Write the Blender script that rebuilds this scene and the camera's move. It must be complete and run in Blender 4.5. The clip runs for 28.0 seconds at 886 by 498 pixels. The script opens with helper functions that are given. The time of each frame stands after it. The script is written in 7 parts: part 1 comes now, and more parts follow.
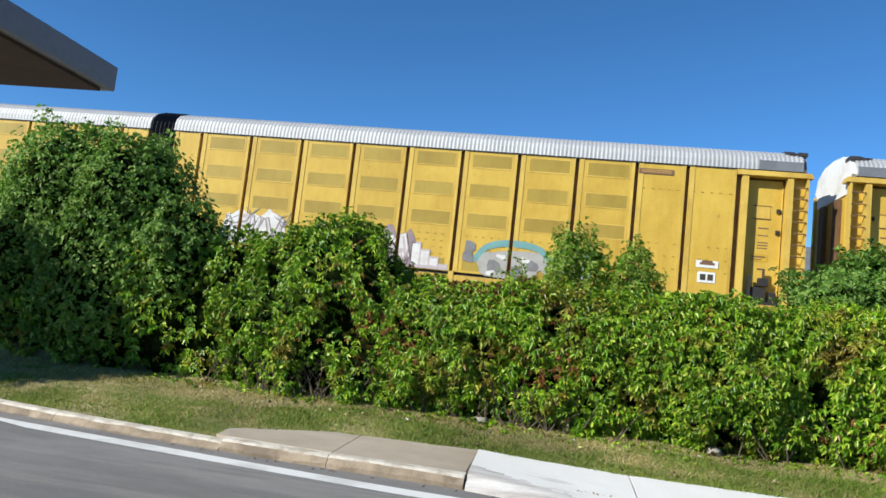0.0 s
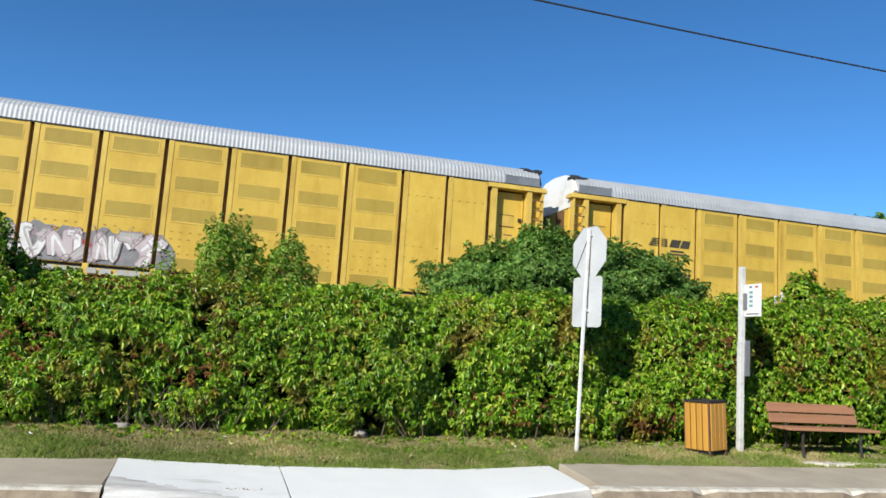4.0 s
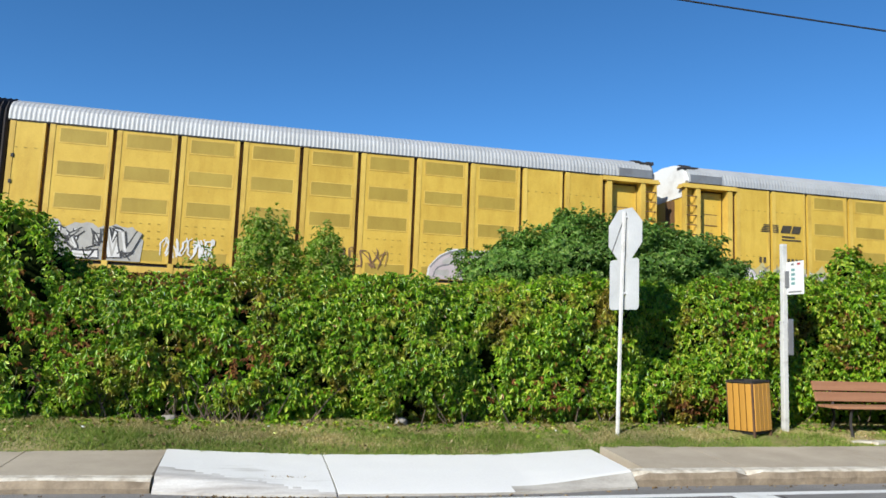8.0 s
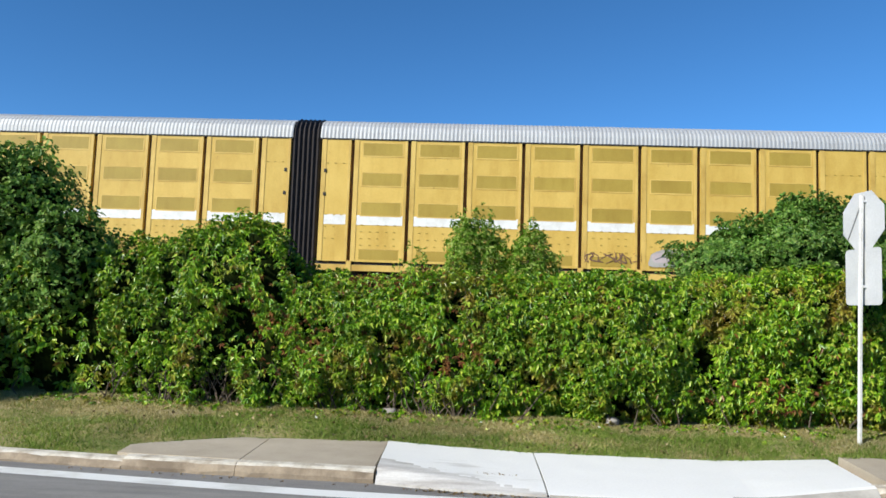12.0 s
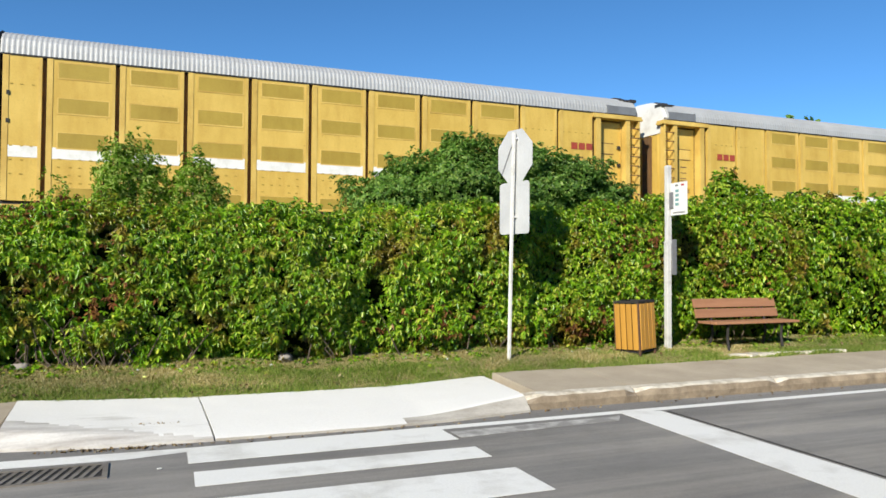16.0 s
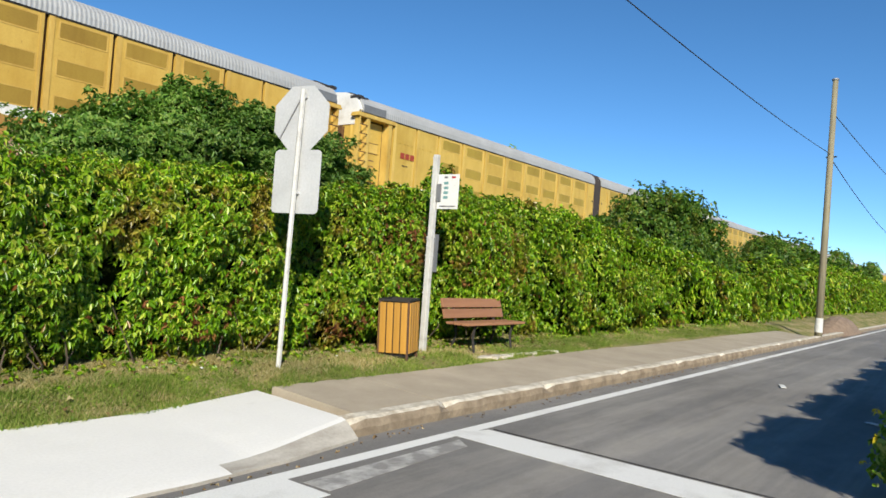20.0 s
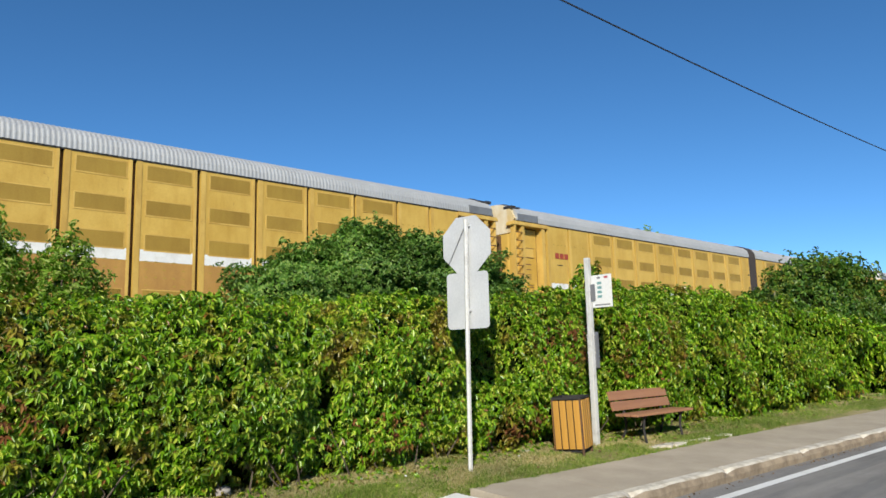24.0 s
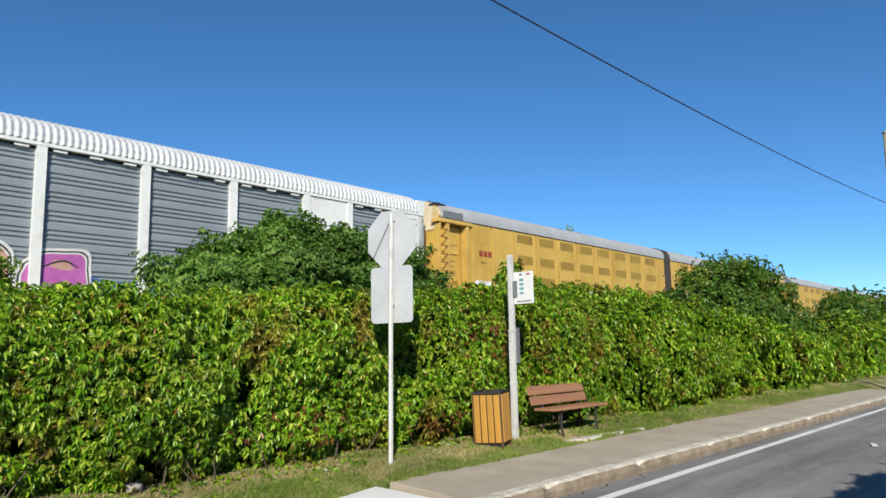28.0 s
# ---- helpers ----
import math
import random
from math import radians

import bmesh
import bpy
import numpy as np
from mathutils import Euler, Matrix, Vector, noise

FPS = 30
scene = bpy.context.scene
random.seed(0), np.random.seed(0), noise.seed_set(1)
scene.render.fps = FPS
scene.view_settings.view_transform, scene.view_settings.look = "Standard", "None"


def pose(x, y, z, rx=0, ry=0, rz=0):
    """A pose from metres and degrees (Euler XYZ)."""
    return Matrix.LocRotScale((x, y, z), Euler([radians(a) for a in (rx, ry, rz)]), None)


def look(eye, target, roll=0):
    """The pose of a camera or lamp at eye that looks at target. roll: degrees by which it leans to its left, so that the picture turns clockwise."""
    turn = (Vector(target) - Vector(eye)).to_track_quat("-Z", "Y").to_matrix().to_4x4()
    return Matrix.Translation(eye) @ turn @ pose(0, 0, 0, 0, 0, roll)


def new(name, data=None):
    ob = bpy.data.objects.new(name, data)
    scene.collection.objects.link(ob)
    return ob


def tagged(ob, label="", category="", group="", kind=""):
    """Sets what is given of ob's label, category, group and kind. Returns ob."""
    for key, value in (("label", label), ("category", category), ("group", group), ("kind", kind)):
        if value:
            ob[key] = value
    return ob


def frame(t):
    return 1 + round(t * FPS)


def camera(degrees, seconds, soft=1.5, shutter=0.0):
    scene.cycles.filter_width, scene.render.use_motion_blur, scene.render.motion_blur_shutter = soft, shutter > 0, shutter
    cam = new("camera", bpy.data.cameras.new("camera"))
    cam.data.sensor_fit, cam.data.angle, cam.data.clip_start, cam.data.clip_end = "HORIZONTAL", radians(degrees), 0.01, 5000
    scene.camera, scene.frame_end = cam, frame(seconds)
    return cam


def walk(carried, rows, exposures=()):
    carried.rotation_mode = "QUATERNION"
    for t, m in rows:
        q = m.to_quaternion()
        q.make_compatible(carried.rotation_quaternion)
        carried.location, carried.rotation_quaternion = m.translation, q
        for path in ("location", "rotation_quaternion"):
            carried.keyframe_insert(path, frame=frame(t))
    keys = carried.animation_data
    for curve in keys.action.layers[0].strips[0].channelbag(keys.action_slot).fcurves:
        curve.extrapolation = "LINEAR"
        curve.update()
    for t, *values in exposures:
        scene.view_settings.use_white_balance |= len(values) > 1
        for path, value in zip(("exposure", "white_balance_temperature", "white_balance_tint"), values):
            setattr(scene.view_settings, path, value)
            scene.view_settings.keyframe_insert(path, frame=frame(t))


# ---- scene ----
cam = camera(61.8, 28.0, 1.6)
PATH = [
    (0, (0.261, 0.568, 1.291), (-0.059, 2.528, 1.499), 6.3),
    (0.5, (0.118, 0.592, 1.297), (0.01, 2.572, 1.526), 6.2),
    (1, (0.101, 0.579, 1.299), (0.042, 2.564, 1.516), 4.6),
    (1.5, (0.132, 0.579, 1.323), (-0.145, 2.549, 1.526), 5.9),
    (2, (0.16, 0.564, 1.354), (0.379, 2.537, 1.594), 6.3),
    (2.5, (0.31, 0.527, 1.319), (1.034, 2.378, 1.544), 5.1),
    (3, (0.34, 0.501, 1.302), (0.984, 2.378, 1.556), 5.2),
    (3.5, (0.306, 0.532, 1.319), (0.891, 2.426, 1.584), 3.9),
    (5.5, (0.288, 0.502, 1.33), (0.863, 2.399, 1.592), 3.5),
    (6, (0.269, 0.507, 1.339), (0.865, 2.401, 1.585), 2.7),
    (6.5, (0.298, 0.502, 1.381), (0.878, 2.402, 1.612), 2.5),
    (7, (0.326, 0.488, 1.376), (0.885, 2.394, 1.606), 2.1),
    (7.5, (0.322, 0.484, 1.366), (0.84, 2.403, 1.592), 2.1),
    (8, (0.33, 0.492, 1.299), (0.815, 2.418, 1.529), 2.2),
    (8.5, (0.316, 0.486, 1.314), (0.817, 2.409, 1.536), 2.3),
    (9, (0.296, 0.482, 1.356), (0.785, 2.41, 1.567), 1.8),
    (9.5, (0.303, 0.484, 1.409), (0.778, 2.416, 1.609), 1.2),
    (10, (0.311, 0.464, 1.421), (0.761, 2.402, 1.621), 0.5),
    (10.5, (0.32, 0.489, 1.379), (0.648, 2.448, 1.612), 1.1),
    (11, (0.321, 0.473, 1.297), (0.598, 2.438, 1.547), 2.3),
    (11.5, (0.353, 0.473, 1.367), (0.45, 2.459, 1.585), 2.7),
    (12, (0.406, 0.46, 1.431), (0.332, 2.45, 1.611), 2.0),
    (12.5, (0.463, 0.454, 1.472), (0.276, 2.439, 1.638), 3.1),
    (14.5, (0.426, 0.429, 1.525), (0.199, 2.398, 1.793), 4.4),
    (15, (0.381, 0.475, 1.454), (0.349, 2.459, 1.7), 4.4),
    (15.5, (0.37, 0.587, 1.267), (1.033, 2.467, 1.426), 2.5),
    (16, (0.528, 1.003, 1.221), (1.304, 2.845, 1.282), 0.3),
    (16.2, (0.572, 1.159, 1.241), (1.293, 3.025, 1.273), 3.1),
    (16.5, (0.552, 1.413, 1.217), (1.221, 3.298, 1.24), 3.0),
    (17, (0.485, 1.858, 1.219), (1.207, 3.721, 1.315), 2.5),
    (17.5, (0.507, 2.331, 1.200), (1.384, 4.12, 1.361), -0.4),
    (18, (0.405, 2.781, 1.186), (1.296, 4.564, 1.331), 2.3),
    (18.5, (0.251, 3.177, 1.223), (1.474, 4.759, 1.260), 0.3),
    (19, (0.171, 3.512, 1.235), (1.611, 4.899, 1.246), -2.7),
    (19.5, (-0.007, 3.77, 1.263), (1.552, 5.023, 1.281), 0.7),
    (20, (-0.352, 3.85, 1.24), (1.265, 5.024, 1.295), 4.2),
    (20.5, (-0.725, 3.772, 1.24), (0.657, 5.216, 1.302), 2.1),
    (21, (-1.029, 3.719, 1.229), (0.289, 5.222, 1.31), -2.3),
    (21.5, (-1.178, 3.65, 1.256), (0.06, 5.217, 1.352), -2.3),
    (22, (-1.209, 3.563, 1.269), (-0.144, 5.253, 1.374), -0.6),
    (22.5, (-1.313, 3.511, 1.326), (-0.362, 5.263, 1.492), -3.3),
    (24.5, (-1.301, 3.416, 1.361), (0.118, 4.785, 1.693), -1.3),
    (25, (-1.297, 3.295, 1.382), (0.089, 4.688, 1.751), -1.5),
    (25.5, (-1.301, 3.284, 1.374), (0.117, 4.646, 1.736), -1.7),
    (25.9, (-1.261, 3.331, 1.359), (0.176, 4.678, 1.705), -2.9),
    (26, (-1.281, 3.33, 1.359), (0.156, 4.677, 1.702), -1.8),
    (26.5, (-1.255, 3.401, 1.354), (0.234, 4.696, 1.681), -2.6),
    (27, (-1.229, 3.529, 1.335), (0.315, 4.766, 1.632), -1.7),
    (27.5, (-1.226, 3.509, 1.345), (0.317, 4.746, 1.646), -2.0),
    (28, (-1.315, 3.449, 1.313), (0.18, 4.745, 1.601), -1.1),
]
LIGHT = [(0, 0.39, 6500, 7), (3.5, 0.38, 6500, 7), (12.5, 0.36, 6450, 7), (15.2, 0.38, 6600, 7), (16.2, 0.40, 6950, 7), (18, 0.38, 6950, 7), (20, 0.28, 7050, 7), (22.5, 0.25, 7050, 7), (24.5, 0.15, 6720, 7), (28, 0.16, 6720, 7)]
walk(cam, [(t, look(eye, target, roll)) for t, eye, target, roll in PATH], LIGHT)

# ---- world, sun ----
SUN_EL = radians(30.0)
SUN_FROM = Vector((-1.13, -1.0, 0.0)).normalized() * math.cos(SUN_EL) + Vector((0, 0, math.sin(SUN_EL)))
world = bpy.data.worlds.new("world")
scene.world = world
world.use_nodes = True
wn = world.node_tree
sky = wn.nodes.new("ShaderNodeTexSky")
sky.sky_type, sky.sun_disc = "NISHITA", False
sky.sun_elevation, sky.altitude = SUN_EL, 2500
sky.sun_rotation = math.atan2(SUN_FROM.x, SUN_FROM.y)
sky.air_density, sky.dust_density, sky.ozone_density = 0.72, 0.0, 4.0
hs = wn.nodes.new("ShaderNodeHueSaturation")
hs.inputs["Hue"].default_value, hs.inputs["Saturation"].default_value = 0.497, 1.16
wn.links.new(sky.outputs["Color"], hs.inputs["Color"])
wn.links.new(hs.outputs["Color"], wn.nodes["Background"].inputs["Color"])
wn.nodes["Background"].inputs["Strength"].default_value = 0.15
sun_data = bpy.data.lights.new("sun", "SUN")
sun_data.energy, sun_data.angle, sun_data.color = 5.0, radians(0.55), (1.0, 0.95, 0.86)
sun = new("sun", sun_data)
sun.matrix_world = look(SUN_FROM * 60, (0, 0, 0))


# ---- materials ----
def material(name):
    m = bpy.data.materials.new(name)
    m.use_nodes = True
    nt = m.node_tree
    return m, nt, nt.nodes["Principled BSDF"]


def node(nt, kind, **values):
    n = nt.nodes.new("ShaderNode" + kind)
    for k, v in values.items():
        n.inputs[k].default_value = v
    return n


def ramp(nt, fac, stops):
    n = nt.nodes.new("ShaderNodeValToRGB")
    el = n.color_ramp.elements
    while len(el) < len(stops):
        el.new(0.5)
    for e, (p, c) in zip(el, stops):
        e.position, e.color = p, (*c, 1)
    nt.links.new(fac, n.inputs["Fac"])
    return n.outputs["Color"]


def mix(nt, a, b, fac, mode="MIX"):
    n = nt.nodes.new("ShaderNodeMix")
    n.data_type, n.blend_type = "RGBA", mode
    for sock, v in ((n.inputs["Factor"], fac), (n.inputs["A"], a), (n.inputs["B"], b)):
        if isinstance(v, (int, float)):
            sock.default_value = v
        elif isinstance(v, tuple):
            sock.default_value = (*v, 1)
        else:
            nt.links.new(v, sock)
    return n.outputs["Result"]


def noise_of(nt, scale, detail=4.0, rough=0.6, space="Object", stretch=None):
    tc = nt.nodes.new("ShaderNodeTexCoord")
    n = node(nt, "TexNoise", Scale=scale, Detail=detail, Roughness=rough)
    src = tc.outputs[space]
    if stretch:
        mp = nt.nodes.new("ShaderNodeMapping")
        mp.inputs["Scale"].default_value = stretch
        nt.links.new(src, mp.inputs["Vector"])
        src = mp.outputs["Vector"]
    nt.links.new(src, n.inputs["Vector"])
    return n.outputs["Fac"]


def bump(nt, bsdf, height, strength, distance):
    b = node(nt, "Bump", Strength=strength, Distance=distance)
    nt.links.new(height, b.inputs["Height"])
    nt.links.new(b.outputs["Normal"], bsdf.inputs["Normal"])


def worn(name, base, dark, rough=0.6, metal=0.0, scale=2.0, grain=40.0, amount=(0.35, 0.75), bump_d=0.002, stretch=None, jitter=0.0, fleck=0.55):
    """A painted, cast or weathered surface: base colour, darker stains at a large scale, grain at a small one."""
    m, nt, b = material(name)
    big = noise_of(nt, scale, 5, 0.65, stretch=stretch)
    fine = noise_of(nt, grain, 3, 0.7)
    c = ramp(nt, big, [(amount[0], dark), (amount[1], base)])
    c = mix(nt, c, ramp(nt, fine, [(0.3, (0.72, 0.72, 0.72)), (0.7, (1, 1, 1))]), fleck, "MULTIPLY")
    if jitter:
        oi = nt.nodes.new("ShaderNodeObjectInfo")
        c = mix(nt, c, ramp(nt, oi.outputs["Random"], [(0, (1 - jitter,) * 3), (1, (1, 1, 1))]), 1.0, "MULTIPLY")
    nt.links.new(c, b.inputs["Base Color"])
    b.inputs["Roughness"].default_value, b.inputs["Metallic"].default_value = rough, metal
    bump(nt, b, fine, 0.35, bump_d)
    return m


def leafy(name, stops, red=0.0, rough=0.42, trans=0.3, sheen=0.4):
    """Leaf colour varies leaf by leaf and in patches; thin leaves let some light through."""
    m, nt, b = material(name)
    geo = nt.nodes.new("ShaderNodeNewGeometry")
    c = ramp(nt, geo.outputs["Random Per Island"], stops)
    patch = noise_of(nt, 0.55, 3, 0.6)
    c = mix(nt, c, ramp(nt, patch, [(0.35, (0.62, 0.66, 0.6)), (0.65, (1.1, 1.08, 1.0))]), 0.8, "MULTIPLY")
    if red:
        spot = noise_of(nt, 1.15, 4, 0.7)
        mask = ramp(nt, spot, [(0.55, (0, 0, 0)), (0.64, (1, 1, 1))])
        mul = nt.nodes.new("ShaderNodeMath")
        mul.operation = "MULTIPLY"
        nt.links.new(mask, mul.inputs[0])
        mul.inputs[1].default_value = red
        tone = ramp(nt, geo.outputs["Random Per Island"], [(0.0, (0.13, 0.03, 0.012)), (0.5, (0.22, 0.075, 0.02)), (1.0, (0.34, 0.20, 0.04))])
        c = mix(nt, c, tone, mul.outputs[0])
    nt.links.new(c, b.inputs["Base Color"])
    b.inputs["Roughness"].default_value = rough
    b.inputs["Specular IOR Level"].default_value = sheen
    tr = nt.nodes.new("ShaderNodeBsdfTranslucent")
    nt.links.new(mix(nt, c, (1.1, 1.2, 0.45), 0.5, "MULTIPLY"), tr.inputs["Color"])
    ms = nt.nodes.new("ShaderNodeMixShader")
    ms.inputs[0].default_value = trans
    nt.links.new(b.outputs[0], ms.inputs[1])
    nt.links.new(tr.outputs[0], ms.inputs[2])
    nt.links.new(ms.outputs[0], nt.nodes["Material Output"].inputs["Surface"])
    return m


def railcar(name, base, dark, rust=0.5):
    """Sun-aged railcar paint: uneven fading, vertical dirt streaks, rust specks; no two panels alike."""
    m, nt, b = material(name)
    tc, oi = nt.nodes.new("ShaderNodeTexCoord"), nt.nodes.new("ShaderNodeObjectInfo")
    shift = nt.nodes.new("ShaderNodeVectorMath")
    shift.operation = "MULTIPLY_ADD"
    nt.links.new(oi.outputs["Random"], shift.inputs[0])
    shift.inputs[1].default_value = (43.0, 17.0, 29.0)
    nt.links.new(tc.outputs["Object"], shift.inputs[2])

    def field(scale, detail, stretch):
        mp = nt.nodes.new("ShaderNodeMapping")
        mp.inputs["Scale"].default_value = stretch
        nt.links.new(shift.outputs["Vector"], mp.inputs["Vector"])
        n = node(nt, "TexNoise", Scale=scale, Detail=detail, Roughness=0.65)
        nt.links.new(mp.outputs["Vector"], n.inputs["Vector"])
        return n.outputs["Fac"]
    c = ramp(nt, field(0.8, 4, (1, 1, 0.7)), [(0.3, dark), (0.62, base)])
    c = mix(nt, c, ramp(nt, field(2.6, 5, (1.5, 1, 0.22)), [(0.3, (0.74, 0.66, 0.5)), (0.52, (1, 1, 1))]), 0.35, "MULTIPLY")
    c = mix(nt, c, ramp(nt, field(26.0, 3, (1, 1, 1)), [(0.3, (0.84, 0.82, 0.78)), (0.6, (1, 1, 1))]), 0.5, "MULTIPLY")
    speck = ramp(nt, field(7.5, 6, (1, 1, 0.6)), [(0.66, (0, 0, 0)), (0.72, (rust,) * 3)])
    c = mix(nt, c, (0.22, 0.105, 0.03), speck)
    c = mix(nt, c, ramp(nt, oi.outputs["Random"], [(0, (0.92, 0.92, 0.9)), (1, (1, 1, 1))]), 1.0, "MULTIPLY")
    nt.links.new(c, b.inputs["Base Color"])
    b.inputs["Roughness"].default_value = 0.55
    b.inputs["Specular IOR Level"].default_value = 0.3
    bump(nt, b, field(2.2, 3, (1, 1, 0.5)), 0.25, 0.012)
    return m


def asphalt(name):
    """Worn asphalt: dark binder, paler wheel tracks along the lane, patches and grit."""
    m, nt, b = material(name)
    c = ramp(nt, noise_of(nt, 0.5, 5, 0.6, stretch=(0.4, 1, 1)), [(0.32, (0.165, 0.157, 0.15)), (0.66, (0.25, 0.24, 0.23))])
    tracks = ramp(nt, noise_of(nt, 1.1, 4, 0.7, stretch=(0.07, 1.3, 1)), [(0.48, (1, 1, 1)), (0.62, (1.45, 1.42, 1.36))])
    c = mix(nt, c, tracks, 0.8, "MULTIPLY")
    c = mix(nt, c, ramp(nt, noise_of(nt, 3.2, 6, 0.75, stretch=(0.5, 1, 1)), [(0.3, (0.75, 0.75, 0.75)), (0.5, (1, 1, 1)), (0.74, (1.2, 1.19, 1.16))]), 0.6, "MULTIPLY")
    fine = noise_of(nt, 110, 3, 0.7)
    c = mix(nt, c, ramp(nt, fine, [(0.3, (0.6, 0.6, 0.6)), (0.7, (1.15, 1.15, 1.15))]), 0.6, "MULTIPLY")
    nt.links.new(c, b.inputs["Base Color"])
    b.inputs["Roughness"].default_value = 0.88
    bump(nt, b, fine, 0.5, 0.006)
    return m


M = {}
M["asphalt"] = asphalt("asphalt")
M["paint"] = worn("road_paint", (0.82, 0.82, 0.8), (0.62, 0.61, 0.58), 0.7, 0, 1.6, 60, (0.3, 0.5))
M["old_paint"] = worn("faded_road_paint", (0.58, 0.57, 0.55), (0.27, 0.26, 0.25), 0.8, 0, 3, 60, (0.42, 0.62))
M["slab_white"] = worn("whitened_concrete", (0.79, 0.78, 0.755), (0.54, 0.52, 0.48), 0.8, 0, 1.3, 45, (0.16, 0.36), 0.003, (0.6, 2.2, 1), 0, 0.3)
M["slab_worn"] = worn("worn_whitened_concrete", (0.79, 0.78, 0.755), (0.5, 0.48, 0.44), 0.8, 0, 1.5, 45, (0.24, 0.42), 0.004, (0.5, 2.4, 1), 0, 0.35)
M["slab_front"] = worn("scuffed_whitened_concrete", (0.66, 0.64, 0.61), (0.43, 0.40, 0.37), 0.85, 0, 2.2, 40, (0.36, 0.6), 0.005, (0.5, 2.6, 1), 0, 0.5)
M["slab_edge"] = worn("bare_slab_edge", (0.52, 0.49, 0.44), (0.36, 0.33, 0.29), 0.9, 0, 3.0, 40, (0.34, 0.6), 0.006, (0.7, 2, 1), 0, 0.6)
M["cast_iron"] = worn("cast_iron", (0.27, 0.25, 0.23), (0.15, 0.13, 0.11), 0.7, 0.2, 3, 40)
M["concrete"] = worn("pavement_concrete", (0.50, 0.43, 0.335), (0.37, 0.31, 0.235), 0.9, 0, 1.2, 70, (0.3, 0.7), 0.003)
M["kerb"] = worn("worn_kerb_concrete", (0.70, 0.65, 0.555), (0.42, 0.36, 0.28), 0.9, 0, 4.5, 26, (0.36, 0.56), 0.012, None, 0, 0.7)
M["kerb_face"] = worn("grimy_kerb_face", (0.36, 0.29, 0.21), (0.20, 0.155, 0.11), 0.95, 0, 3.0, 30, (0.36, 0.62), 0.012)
M["channel"] = worn("rust_stained_channel", (0.30, 0.16, 0.05), (0.13, 0.065, 0.025), 0.8, 0, 2, 30, (0.35, 0.7), 0.002, (1, 1, 0.2))
M["soil"] = worn("soil", (0.2, 0.15, 0.09), (0.1, 0.075, 0.045), 0.95, 0, 3, 40)
M["gravel"] = worn("brown_gravel", (0.33, 0.24, 0.17), (0.2, 0.14, 0.1), 0.95, 0, 4, 60)
M["ballast"] = worn("ballast", (0.2, 0.19, 0.18), (0.1, 0.09, 0.085), 0.95, 0, 5, 25, bump_d=0.02)
M["yellow"] = railcar("railcar_yellow_paint", (0.635, 0.43, 0.075), (0.52, 0.335, 0.05))
M["ochre"] = railcar("aged_railcar_paint", (0.63, 0.42, 0.105), (0.52, 0.325, 0.065))
M["ochre_post"] = railcar("aged_railcar_post_paint", (0.66, 0.44, 0.12), (0.46, 0.28, 0.065), 0.7)
M["yellow_post"] = railcar("railcar_post_paint", (0.67, 0.465, 0.10), (0.47, 0.295, 0.055), 0.7)
M["soiled"] = worn("rust_stained_yellow", (0.52, 0.29, 0.07), (0.36, 0.18, 0.05), 0.65, 0, 1.2, 30, (0.3, 0.65), 0.001, (1, 1, 0.4), 0.1)
M["old_screen"] = railcar("aged_perforated_screen", (0.37, 0.24, 0.045), (0.30, 0.185, 0.035), 0.3)
M["tan"] = railcar("faded_tan_railcar_paint", (0.65, 0.45, 0.115), (0.54, 0.355, 0.075))
M["tan_post"] = railcar("faded_tan_post_paint", (0.69, 0.485, 0.14), (0.48, 0.305, 0.07), 0.7)
M["screen"] = railcar("perforated_screen_ochre", (0.41, 0.295, 0.055), (0.335, 0.23, 0.04), 0.3)
M["roof"] = worn("galvanised_roof", (0.47, 0.475, 0.48), (0.38, 0.385, 0.39), 0.55, 0.15, 0.8, 30, (0.3, 0.7), 0.001)
M["pale_roof"] = worn("pale_ribbed_roof", (0.60, 0.61, 0.62), (0.48, 0.49, 0.5), 0.5, 0.1, 1.0, 30, (0.3, 0.7), 0.001)
M["dark"] = worn("dark_steel", (0.035, 0.03, 0.028), (0.018, 0.016, 0.015), 0.7, 0, 3, 40)
M["rust"] = worn("rusty_steel", (0.16, 0.08, 0.04), (0.07, 0.04, 0.025), 0.85, 0, 2, 40)
M["rubber"] = worn("black_bellows_fabric", (0.03, 0.022, 0.022), (0.016, 0.012, 0.013), 0.75, 0, 2, 50)
M["white"] = worn("white_paint", (0.78, 0.78, 0.76), (0.6, 0.58, 0.54), 0.55, 0, 1.5, 40, (0.25, 0.5))
M["sign_back"] = worn("bare_aluminium_sign", (0.56, 0.57, 0.58), (0.47, 0.48, 0.49), 0.5, 0.1, 2.0, 40, (0.25, 0.6))
M["post_white"] = worn("weathered_white_post", (0.62, 0.62, 0.60), (0.42, 0.41, 0.39), 0.65, 0, 6.0, 60, (0.25, 0.5))
M["grey_panel"] = worn("grey_corrugated_steel", (0.30, 0.335, 0.37), (0.22, 0.25, 0.28), 0.55, 0.1, 0.8, 30, (0.3, 0.7), 0.001, (0.3, 1, 1))
M["bench_wood"] = worn("stained_bench_plank", (0.43, 0.215, 0.115), (0.32, 0.15, 0.08), 0.6, 0, 3, 60, (0.3, 0.7), 0.002, (0.2, 3, 3), 0.12)
M["bin_wood"] = worn("honey_varnished_slat", (0.60, 0.315, 0.055), (0.46, 0.22, 0.035), 0.5, 0, 3, 60, (0.3, 0.7), 0.002, (3, 3, 0.2), 0.15)
